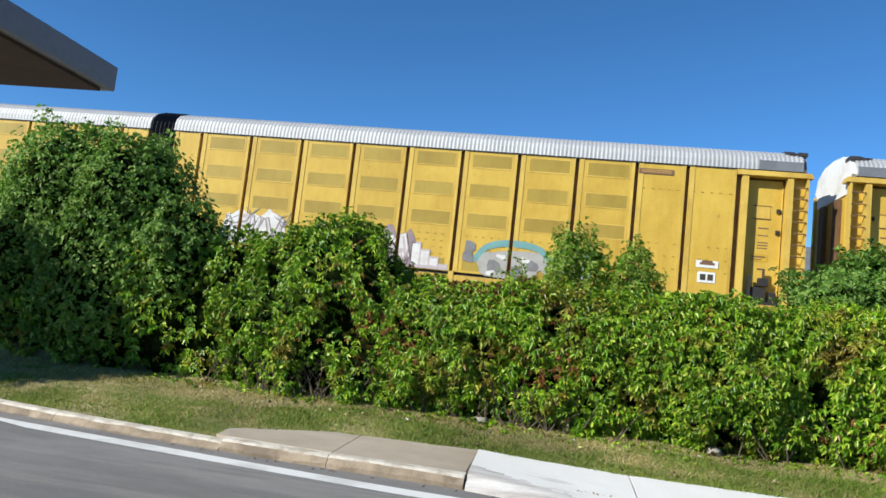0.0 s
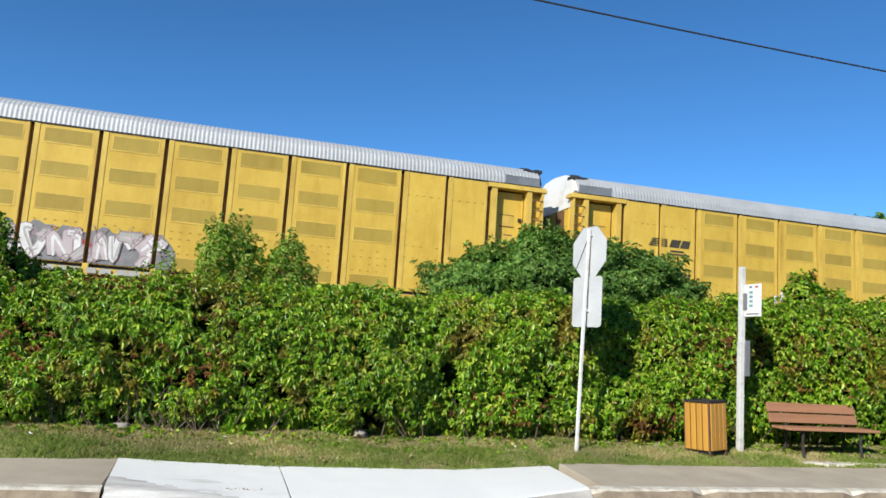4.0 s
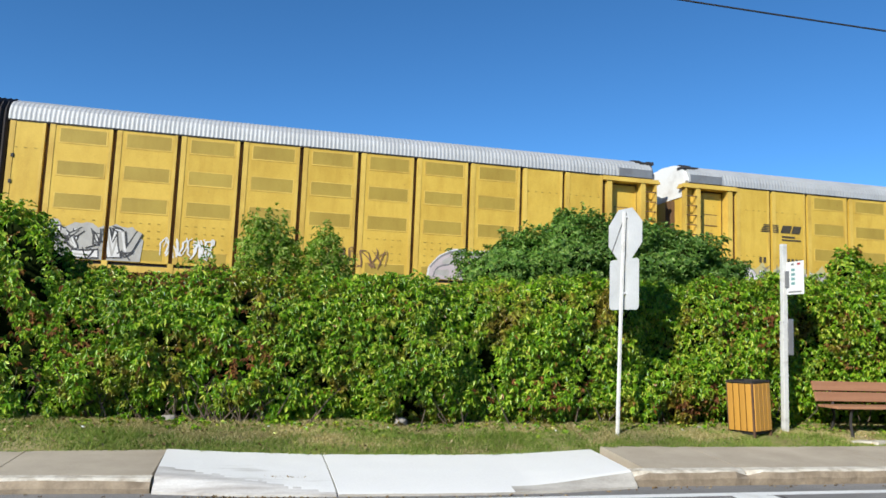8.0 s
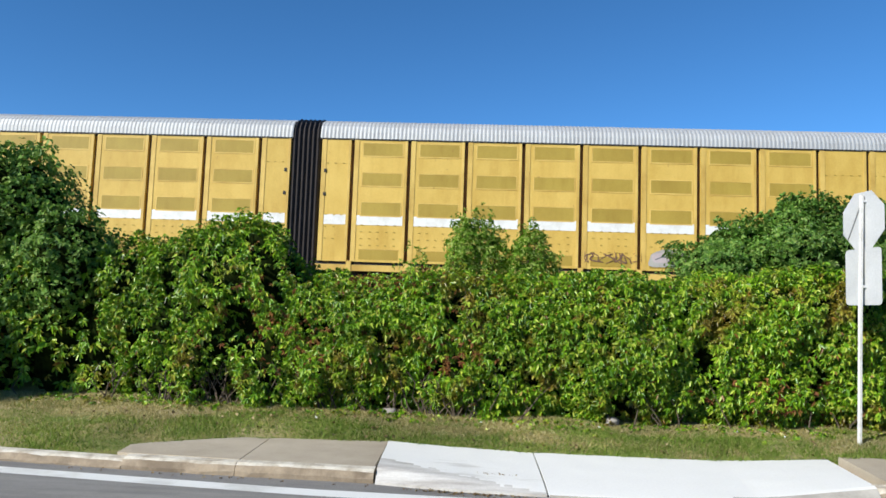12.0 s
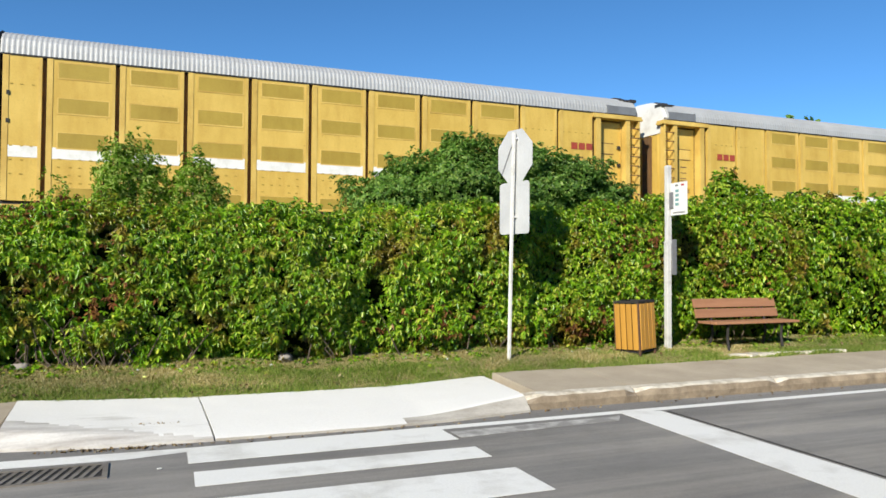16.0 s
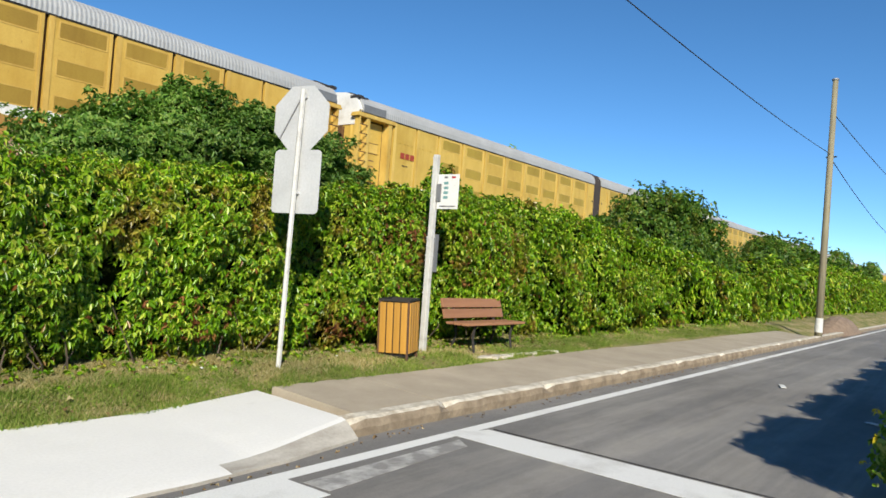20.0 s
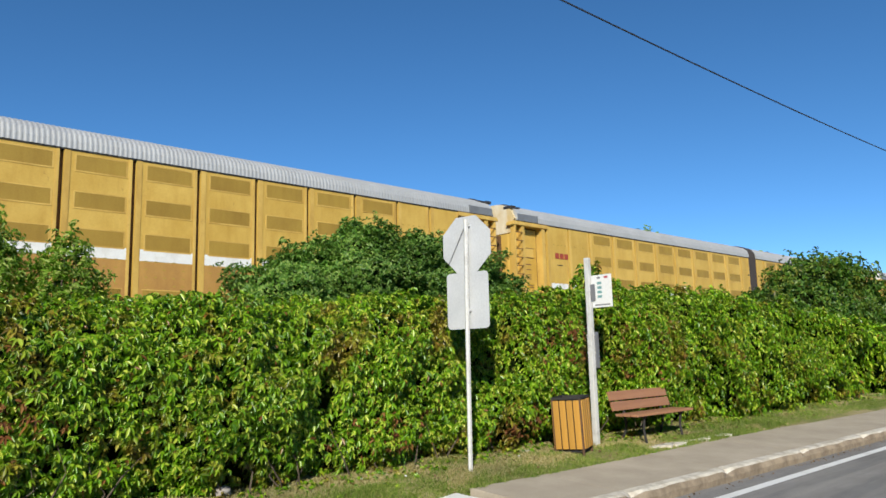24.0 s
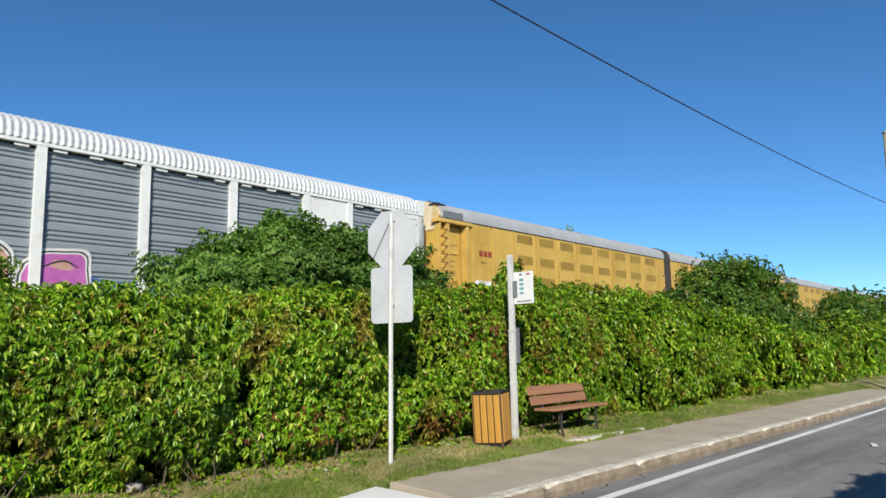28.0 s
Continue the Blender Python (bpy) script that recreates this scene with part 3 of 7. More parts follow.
# flat dark sheet just under the bar tops, painted as the shade in the slots
part("sump", boxes((-0.44, 0.4, -0.21, 0.21, 0.004, 0.006)), M["dark"], grate)

# ---- railway ----
TRACK_B = -0.0141
TRACK_YAW = math.atan(TRACK_B)


def on_track(s, off=0.0, z=0.0):
    """A pose on the track: s metres along it, off metres beyond the near side of the cars."""
    c, q = math.cos(TRACK_YAW), math.sin(TRACK_YAW)
    return Matrix.Translation((s * c - off * q, 22.0 + s * q + off * c, z)) @ Matrix.Rotation(TRACK_YAW, 4, "Z")


ballast = strip("track_bed", [-320, -100, 0, 100, 320], lambda x: (3.6, 1.66), lambda x: (-0.6, 1.66), M["ballast"], skirt=0.5)
ballast.data.flip_normals()
ballast.matrix_world = on_track(0)
tagged(ballast, "dark stone ballast bed under the rails", "track bed", kind="structure")
for off in (0.83, 2.27):
    rail = part("rail", boxes((-320, 320, off - 0.035, off + 0.035, 1.66, 1.83), (-320, 320, off - 0.07, off + 0.07, 1.66, 1.68)), M["rust"], None)
    rail.matrix_world = on_track(0)
    tagged(rail, "rusty steel rail on ballast", "rail", "rails of the track")

HALF = 20.08
ZS, ZP, ZE = 2.64, 2.93, 6.6   # sill bottom, panel bottom, eave
WIDE, BAY = 3.1, 0.30   # width of a car, depth of its end bays
PANELS = [(0.42, 1.40, False)] + [(1.40 + 1.69 * i, 3.09 + 1.69 * i, True) for i in range(8)] + [(14.92, 16.33, False), (16.33, 17.7, False)]
SCREENS = ((6.10, 6.47), (5.20, 5.57), (4.31, 4.69))
CACHE = {}


def cached(key, make):
    if key not in CACHE:
        CACHE[key] = make()
    return CACHE[key]


def box_mesh(key, mat, *dims, bevel=0.0):
    def make():
        bm = boxes(*dims, bevel=bevel)
        me = bpy.data.meshes.new(key)
        bm.to_mesh(me)
        bm.free()
        me.materials.append(M[mat])
        return me
    return cached((key, mat), make)


def roof_mesh(u0, u1, key, mat, amp=0.009, pitch=0.118):
    prof = [(-0.03, ZE + 0.0), (-0.02, ZE + 0.19), (0.05, ZE + 0.38), (0.22, ZE + 0.53), (0.58, ZE + 0.67), (1.05, ZE + 0.77), (1.55, ZE + 0.81)]
    prof = prof + [(WIDE - y, z) for y, z in prof[-2::-1]]
    def make():
        n = int((u1 - u0) / pitch * 4)
        verts, faces, w = [], [], len(prof)
        for i in range(n + 1):
            u = u0 + (u1 - u0) * i / n
            k = (0, 1, 1, 0)[i % 4] * amp
            for y, z in prof:
                c = Vector((y - 1.55, (z - ZE) * 1.6 + 0.4)).normalized()
                verts.append((u, y + c.x * k, z + c.y * k))
        for i in range(n):
            for j in range(w - 1):
                faces.append((i * w + j, (i + 1) * w + j, (i + 1) * w + j + 1, i * w + j + 1))
        faces.append(tuple(range(w)))
        faces.append(tuple(n * w + j for j in range(w - 1, -1, -1)))
        return mesh_of("roof", verts, faces, M[mat])
    return cached((key, mat), make)


SIDE_OF = {}   # car name: which way it runs from its joint


def cut(pts, lo, hi):
    """The part of an outline of (u, z) that lies between u = lo and u = hi."""
    for edge, sign in ((lo, 1), (hi, -1)):
        out = []
        for (u, z), (u2, z2) in zip(pts, pts[1:] + pts[:1]):
            inside, inside2 = (u - edge) * sign >= 0, (u2 - edge) * sign >= 0
            if inside:
                out.append((u, z))
            if inside != inside2:
                k = (edge - u) / (u2 - u)
                out.append((edge, z + (z2 - z) * k))
        pts = out
        if len(pts) < 3:
            return []
    return pts


def flat_part(name, polys, parent, y, label=""):
    """Paint on the car side: thin coloured shapes, each a list of (u, z), in layers, broken at the gaps between the panels."""
    verts, faces, slots, names = [], [], [], []
    g = SIDE_OF.get(parent.name, 0)
    bays = [tuple(sorted((g * (a + 0.058), g * (b - 0.058)))) for a, b, _ in PANELS] if g else [(-99, 99)]
    for k, (pts, mat) in enumerate(polys):
        if mat not in names:
            names.append(mat)
        for lo, hi in bays:
            if max(u for u, z in pts) <= lo or min(u for u, z in pts) >= hi:
                continue
            piece = cut(list(pts), lo, hi)
            if len(piece) < 3:
                continue
            b = len(verts)
            verts += [(u, y - 0.009 - 0.00004 * k, z) for u, z in piece]
            faces.append(tuple(range(b, b + len(piece))))
            slots.append(names.index(mat))
    ob = ob_of(name, mesh_of(name, verts, faces, [M[n] for n in names], slots), parent, label)
    ob["kind"] = "stuff"
    return ob


def blob(r, cu, cz, w, h, n=14, rough=0.22):
    ph = [r.uniform(0, 6.28) for _ in range(3)]
    out = []
    for i in range(n):
        a = 2 * math.pi * i / n
        k = 1 + rough * (math.sin(2 * a + ph[0]) * 0.5 + math.sin(3 * a + ph[1]) * 0.5 + math.sin(5 * a + ph[2]) * 0.3)
        c, s = math.cos(a), math.sin(a)
        out.append((cu + w / 2 * k * math.copysign(abs(c) ** 0.65, c), cz + h / 2 * k * math.copysign(abs(s) ** 0.65, s)))
    return out


def brush(nodes, w, taper=0.35):
    """A smooth brush stroke through nodes, thick in the middle, as one outline."""
    P = [nodes[0]] + list(nodes) + [nodes[-1]]
    line = []
    for i in range(1, len(P) - 2):
        for q in range(5):
            t_ = q / 5
            line.append(tuple(0.5 * (2 * P[i][c] + (P[i + 1][c] - P[i - 1][c]) * t_ + (2 * P[i - 1][c] - 5 * P[i][c] + 4 * P[i + 1][c] - P[i + 2][c]) * t_ ** 2 + (3 * P[i][c] - P[i - 1][c] - 3 * P[i + 1][c] + P[i + 2][c]) * t_ ** 3) for c in (0, 1)))
    line.append(tuple(nodes[-1]))
    edge_a, edge_b = [], []
    n = len(line) - 1
    for i, (x, z) in enumerate(line):
        x0, z0 = line[max(0, i - 1)]
        x1, z1 = line[min(n, i + 1)]
        d = math.hypot(x1 - x0, z1 - z0) or 1
        k = w / 2 * (taper + (1 - taper) * math.sin(math.pi * (0.12 + 0.76 * i / n)))
        edge_a.append((x - (z1 - z0) / d * k, z + (x1 - x0) / d * k))
        edge_b.append((x + (z1 - z0) / d * k, z - (x1 - x0) / d * k))
    return [[edge_a[i], edge_a[i + 1], edge_b[i + 1], edge_b[i]] for i in range(n)]


def chisel(nodes, w, flare=0.3):
    """A straight-edged stroke along nodes, wider towards its ends, as four-sided pieces."""
    out = []
    for (u, z), (u2, z2) in zip(nodes[:-1], nodes[1:]):
        d = math.hypot(u2 - u, z2 - z) or 1
        du, dz = (u2 - u) / d, (z2 - z) / d
        a, b = w * 0.5, w * (0.5 + 0.5 * flare)
        u, z, u2, z2 = u - du * w * 0.3, z - dz * w * 0.3, u2 + du * w * 0.3, z2 + dz * w * 0.3
        out.append([(u - dz * a, z + du * a), (u2 - dz * b, z2 + du * b), (u2 + dz * b, z2 - du * b), (u + dz * a, z - du * a)])
    return out


def graffiti(car, u0, u1, z0, z1, inks, line, seed, label, back=None, pitch=0.8, w=0.2, rim=0.045, spots=None, y=-0.008, top=4.5, sill=""):
    """Sprayed lettering that nobody can read: interlocked strokes over a patchy ground with a ragged top."""
    r = random.Random(seed)
    polys = []
    n = max(1, round((u1 - u0) / pitch))
    step, h = (u1 - u0) / n, z1 - z0
    clip = lambda p: [(u, min(max(z, ZP + 0.02), top)) for u, z in p]
    if back:
        m = int((u1 - u0) / 0.13)
        crest = [(u0 - 0.1 + (u1 - u0 + 0.2) * i / m, z1 + h * (0.09 * math.sin(i * 1.1 + seed) + r.uniform(-0.08, 0.1)) - h * 0.5 * max(0, abs(2 * i / m - 1) - 0.86) / 0.14) for i in range(m + 1)]
        polys.append((clip(crest + [(u1 + 0.05, z0), (u0 - 0.05, z0)]), back))
    if spots:
        for i in range(n * 2):
            polys.append((clip(blob(r, u0 + step / 2 * (i + r.uniform(0.1, 0.9)), z0 + h * r.uniform(0.15, 0.9), r.uniform(0.12, 0.4), r.uniform(0.1, 0.3), 14, 0.5)), spots))
    if inks:
        for i in range(n * 2):
            up = r.choice((0, 1))
            a0 = u0 + step * (i / 2 - 0.15)
            nodes = [(a0 + step * (0.2 * q + r.uniform(-0.25, 0.25)), z0 + h * r.choice((r.uniform(0.1, 0.9), 0.15 + 0.7 * ((q + up) % 2)))) for q in range(r.choice((3, 4, 5)))]
            nodes = [(min(max(u, u0), u1), z) for u, z in nodes]
            ww = w * r.uniform(0.55, 1.05)
            draw = chisel if r.random() < 0.3 else (lambda nn, w_: brush(nn, w_ * 1.1, 0.6))
            if rim:
                polys += [(clip(k), line) for k in draw(nodes, ww + rim * 2)]
            polys += [(clip(k), inks[i % len(inks)]) for k in draw(nodes, ww)]
            if len(inks) > 1:
                shade = inks[(i + 1) % len(inks)]
                polys += [(clip(k), shade) for k in draw([(u + ww * 0.18, z - ww * 0.1) for u, z in nodes[:3]], ww * 0.3)]
            cu, cz = nodes[len(nodes) // 2]
            for q in range(3):
                polys += [(clip(k), line) for k in brush([(cu - step * r.uniform(0.1, 0.3), cz + h * r.uniform(-0.35, 0.3)), (cu + r.uniform(-0.1, 0.1), cz + h * r.uniform(-0.3, 0.2)), (cu + step * r.uniform(0.1, 0.35), cz + h * r.uniform(-0.35, 0.3))], max(rim, 0.03))]
            if r.random() < 0.5:
                polys.append((clip(blob(r, cu + r.uniform(-0.3, 0.3) * step, cz + r.uniform(-0.3, 0.2) * h, 0.17, 0.13, 10, 0.4)), inks[-1]))
    else:
        m = max(3, round((u1 - u0) / pitch * 3.2))
        for i in range(m):
            cu, dz = u0 + (u1 - u0) * (i + 0.5) / m + r.uniform(-0.12, 0.12), r.choice((-1, 1))
            reach, bend = r.uniform(0.25, 0.6) * pitch, r.uniform(-0.5, 0.5) * pitch
            nodes = [(cu - reach, z0 + h * (0.5 - dz * r.uniform(0.3, 0.5))), (cu + bend * 0.6, z0 + h * r.uniform(0.3, 0.7)), (cu + bend, z0 + h * (0.5 + dz * r.uniform(0.1, 0.4))), (cu + reach, z0 + h * (0.5 + dz * r.uniform(0.25, 0.5)))]
            if r.random() < 0.4:
                nodes.append((cu + reach * 0.3, z0 + h * r.uniform(0.2, 0.8)))
            nodes = [(min(max(u, u0), u1), z) for u, z in nodes]
            polys += [(clip(k), line) for k in brush(nodes, rim * r.uniform(0.6, 1.2), 0.25)]
    if sill:
        for i in range(n * 2):
            a = u0 + step / 2 * (i + r.uniform(0.0, 0.2))
            polys.append(([(a, ZS + 0.05), (a + step * 0.45, ZS + 0.05), (a + step * 0.42, ZP - 0.1), (a + 0.03, ZP - 0.1)], sill))
    return flat_part("graffiti", polys, car, y, label)


def bars(car, rows, mat, y=-0.008, name="lettering", label=""):
    """Lettering as plain bars: rows of (u0, u1, z0, z1)."""
    return flat_part(name, [([(a, c), (b, c), (b, d), (a, d)], mat) for a, b, c, d in rows], car, y, label)


def yellow_car(side, label, stripe=False, logo="", extra=False, soiled=False, skirt=99.0):
    """One half of an articulated car carrier. side +1: the joint is at its low end; -1: at its high end. Local x along the train."""
    car = tagged(empty("car_carrier"), label, "railcar", "car carriers of the train")
    g = SIDE_OF[car.name] = side
    coat, coat_post, mesh_coat = ("ochre", "ochre_post", "old_screen") if soiled else ("tan", "tan_post", "screen") if stripe else ("yellow", "yellow_post", "screen")
    def put(name, key, mat, *dims, parent=car, at=0.0, bevel=0.0, lab=""):
        return ob_of(name, box_mesh(key, mat, *dims, bevel=bevel), parent, lab, loc=(at, 0, 0))
    # shell behind the panels, floor and far side
    put("inner_shell", f"shell{g}", "rust", (g * 0.44, g * 17.70, 0.145, WIDE - 0.135, ZS + 0.1, ZE - 0.02))
    put("far_side", f"far{g}", coat, (g * 0.42, g * 19.55, WIDE - 0.13, WIDE, ZP, ZE - 0.03))
    put("side_sill", f"sill{g}", coat_post, (g * 0.42, g * 19.50, 0.0, 0.16, ZS + 0.02, ZP - 0.09))
    # recessed strip in a dark colour that stands for the shade of the slot
    put("sill_slot", f"slot{g}", "dark", (g * 0.42, g * 19.50, 0.07, 0.14, ZP - 0.09, ZP))
    put("underframe", f"under{g}", "dark", (g * 0.1, g * 19.40, 0.3, WIDE - 0.3, 2.3, ZS + 0.1), (g * 4.8, g * 14.5, 0.35, WIDE - 0.35, 2.05, 2.35))
    put("eave_rail", f"eave{g}", "dark", (g * 0.42, g * 19.40, -0.02, 0.12, ZE - 0.035, ZE + 0.005))
    ob_of("roof", roof_mesh(min(g * 0.42, g * 19.40), max(g * 0.42, g * 19.40), f"roof{g}", "roof"), car, "light grey corrugated steel roof")
    for a, b, striped in PANELS:
        w = b - a
        mid = g * (a + b) / 2
        lo = -w / 2
        pan = ob_of("side_panel", box_mesh(f"panel{w:.2f}", coat, (lo + 0.052, -lo - 0.052, 0.0, 0.1, ZP, ZE - 0.035)), car, loc=(mid, 0, 0))
        ob_of("flange", box_mesh(f"flange{w:.2f}", coat_post, (lo + 0.054, lo + 0.19, -0.014, -0.0005, ZP + 0.01, ZE - 0.04)), pan)
        ob_of("flange", box_mesh(f"flange_r{w:.2f}", coat_post, (-lo - 0.13, -lo - 0.054, -0.012, -0.0005, ZP + 0.01, ZE - 0.04)), pan)
        if striped:
            for z0, z1 in SCREENS:
                sc = ob_of("screen", box_mesh(f"screen{z0}", mesh_coat, (-0.58, 0.58, -0.004, 0.002, z0, z1)), pan, loc=(0.06, 0, 0))
                ob_of("frame", box_mesh(f"screen_frame{z0}", coat_post, (-0.61, 0.61, -0.010, 0.002, z0 - 0.035, z0), (-0.61, 0.61, -0.007, 0.002, z1, z1 + 0.025), (-0.615, -0.58, -0.007, 0.002, z0, z1), (0.58, 0.615, -0.007, 0.002, z0, z1)), sc)
            kp = ob_of("kick_plate", box_mesh("kick", mesh_coat, (-0.58, 0.58, -0.0045, 0.002, ZP + 0.07, ZP + 0.36)), pan, loc=(0.04, 0, 0))
            ob_of("frame", box_mesh("kick_frame", coat_post, (-0.61, 0.61, -0.009, 0.002, ZP + 0.36, ZP + 0.385)), kp)
        rr = random.Random(int(a * 100) + g)
        rivets = [(x * 0.24 + rr.uniform(-0.02, 0.02), z) for x in range(-2, 3) for z in ((3.42, 3.62, 3.82, 4.02) if striped else (3.6, 3.95, 4.3, 5.85)) if abs(x * 0.24) < w / 2 - 0.2 and rr.random() < 0.8]
        if rivets:
            bm = bmesh.new()
            for x, z in rivets:
                add_box(bm, x - 0.034, x + 0.034, -0.012, 0.0, z - 0.012, z + 0.012)
            key = ("rivets", round(w, 2), int(a * 100), g)
            if key not in CACHE:
                me = bpy.data.meshes.new("rivets")
                bm.to_mesh(me)
                me.materials.append(M["screen"])
                CACHE[key] = me
            bm.free()
            ob_of("rivets", CACHE[key], pan)["kind"] = "stuff"
        if soiled and a < skirt:
            ob_of("soiled_skirt", box_mesh(f"skirt{w:.2f}", "soiled", (lo + 0.19, -lo - 0.07, -0.0045, 0.002, ZP + 0.005, 4.0)), pan, "brown rust-stained lower panel")
        if stripe and not (g < 0 and 11 < a < 14):
            s = box_mesh(f"stripe{w:.2f}", "white", (lo + 0.2, -lo - 0.09, -0.008, 0.002, 4.02, 4.31))
            ob_of("reflective_band", s, pan, "white painted band")
    for a in [p[0] for p in PANELS[1:]] + [17.7]:
        put("post", "post", "channel", (-0.075, 0.075, 0.11, 0.14, ZP - 0.02, ZE - 0.06), at=g * a)
        put("post_foot", "post_foot", coat_post, (-0.06, 0.09, -0.02, 0.11, ZS, ZP + 0.02), at=g * a)
    # end bay: wide post, shallow recessed door, ladder on the corner
    put("door_post", f"dpost{g}", coat_post, (g * 17.80, g * 17.98, -0.02, BAY, ZP - 0.3, ZE - 0.12))
    put("bay_back", f"bayback{g}", "bay", (g * 17.62, g * 19.25, BAY + 0.03, BAY + 0.07, ZP - 0.25, ZE - 0.05))
    door = put("end_door", f"door{g}", coat, (g * 18.03, g * 18.95, BAY - 0.02, BAY + 0.03, ZP - 0.08, ZE - 0.24))
    ob_of("door_panel", box_mesh(f"dpan{g}", coat_post, (g * 18.22, g * 18.66, BAY - 0.035, BAY - 0.02, 5.28, 5.62)), door)
    ob_of("panel_frame", box_mesh(f"dpanf{g}", "bay", (g * 18.20, g * 18.68, BAY - 0.04, BAY - 0.02, 5.62, 5.645), (g * 18.20, g * 18.68, BAY - 0.04, BAY - 0.02, 5.255, 5.28)), door)
    plac = ob_of("placard", box_mesh(f"placard{g}", "gold", (g * 18.20, g * 18.66, BAY - 0.03, BAY - 0.02, 4.06, 4.26)), door, "gold placard")
    ob_of("stencil", box_mesh(f"placard_text{g}", "sp_brown", (g * 18.24, g * 18.6, BAY - 0.034, BAY - 0.03, 4.17, 4.21), (g * 18.24, g * 18.5, BAY - 0.034, BAY - 0.03, 4.1, 4.13)), plac)
    for z0, z1 in ((4.98, 5.02), (4.78, 4.81), (4.58, 4.61), (4.50, 4.53), (4.42, 4.45)):
        ob_of("stencil", box_mesh(f"stencil{g}{z0}", "sp_brown", (g * 18.36, g * 18.64, BAY - 0.024, BAY - 0.02, z0, z1)), door)
    for z0 in (5.45, 4.85):
        ob_of("latch", box_mesh(f"latch{g}{z0}", "dark", (g * 18.82, g * 18.92, BAY - 0.09, BAY - 0.02, z0, z0 + 0.11)), door)
    ob_of("door_rod", box_mesh(f"drod{g}", coat_post, (g * 18.94, g * 18.97, BAY - 0.05, BAY - 0.02, ZP, ZE - 0.35)), door)
    put("corner_post", f"cpost{g}", coat_post, (g * 19.00, g * 19.16, -0.02, BAY, ZS, ZE - 0.12))
    put("ladder_wall", f"lwall{g}", coat, (g * 19.16, g * 19.52, 0.2, 0.24, ZS, ZE - 0.12))
    put("top_rail", f"trail{g}", coat_post, (g * 17.66, g * 19.66, -0.06, BAY + 0.03, ZE - 0.17, ZE - 0.10), (g * 17.66, g * 19.62, -0.05, BAY + 0.03, ZE - 0.10, ZE - 0.03))
    put("bay_sill", f"bsill{g}", coat_post, (g * 17.66, g * 19.60, -0.04, BAY + 0.03, ZS + 0.02, ZS + 0.12))
    lad = put("ladder", f"ladder{g}", coat_post, (g * 19.50, g * 19.56, -0.03, 0.2, ZS, ZE - 0.17))
    for i in range(11):
        ob_of("rung", box_mesh("rung", "bay", (-0.18, 0.18, -0.06, -0.025, -0.016, 0.016), (-0.18, -0.155, -0.03, 0.2, -0.016, 0.016)), lad, loc=(g * 19.34, 0, 2.95 + i * 0.32))
    end = put("end_wall", f"end{g}", coat, (g * 19.28, g * 19.48, 0.24, WIDE - 0.02, ZS, ZE - 0.14))
    # rounded corner between side and end
    def corner():
        verts, faces = [], []
        for k_ in range(7):
            a_ = math.pi / 2 * k_ / 6
            x_, y_ = g * (19.24 + 0.26 * math.sin(a_)), 0.46 - 0.26 * math.cos(a_)
            verts += [(x_, y_, ZS), (x_, y_, ZE - 0.14)]
        for k_ in range(6):
            f_ = (2 * k_, 2 * k_ + 2, 2 * k_ + 3, 2 * k_ + 1)
            faces.append(f_ if g > 0 else f_[::-1])
        return mesh_of("end_corner", verts, faces, M[coat], smooth=True)
    ob_of("end_corner", cached((f"corner{g}", coat), corner), car)
    def cap(key, mat, u0, u1, grow, z_low):
        prof = [(0.26 if z_low < ZE - 0.2 else 0.02, z_low), (0.2 if z_low < ZE - 0.2 else 0.02, ZE - 0.1), (0.0, ZE + 0.1), (0.22, ZE + 0.53), (0.75, ZE + 0.75), (1.55, ZE + 0.81)]
        prof = [(1.55 + (y - 1.55) * grow, z + (grow - 1) * 1.5 * (z > ZE)) for y, z in prof]
        prof = prof + [(WIDE - y, z) for y, z in prof[-2::-1]]
        n = len(prof)
        v_ = [(u, y, z) for u in (u0, u1) for y, z in prof]
        f_ = [tuple(range(n)), tuple(range(2 * n - 1, n - 1, -1))] + [(i, n + i, n + (i + 1) % n, (i + 1) % n) for i in range(n)]
        return cached(key, lambda: mesh_of(key, v_, f_, M[mat]))
    # caps facing away from the sun are coloured grey to paint in their shade
    ob_of("end_cap", cap(f"endcap{g}{soiled}", "shelter" if g > 0 else "cream" if soiled else "white", g * 19.30, g * (19.50 if g > 0 else 19.515), 0.985, ZE - 0.14 - (0.3 if g < 0 else 0.0)), car, "upper end of the car, shaded side painted grey")
    ob_of("roof_hood", cap(f"hood{g}", "dark", g * 19.06, g * 19.31, 1.012, ZE + 0.1), car, "dark flashing at the end of the roof")
    put("roof_flashing", f"flash{g}", "shelter", (g * 18.25, g * 19.38, -0.05, 0.05, ZE + 0.03, ZE + 0.27), (g * 18.2, g * 19.42, -0.056, 0.05, ZE + 0.0, ZE + 0.03), (g * 18.22, g * 18.25, -0.054, 0.05, ZE + 0.03, ZE + 0.29))
    put("tar_patch", f"tarp{g}", "tar", (g * 19.28, g * 19.53, 0.14, 0.55, ZE + 0.50, ZE + 0.60), (g * 18.95, g * 19.3, 0.2, 0.4, ZE + 0.55, ZE + 0.585))
    for y0 in (0.42, WIDE - 1.5):
        put("end_gate", f"gate{g}{y0}", "bay", (g * 19.48, g * 19.60, y0 + 0.35, y0 + 0.75, ZS, ZE - 0.5))
    put("coupler", f"coup{g}", "rust", (g * 19.40, g * 20.04, 1.42, 1.68, 2.45, 2.75))
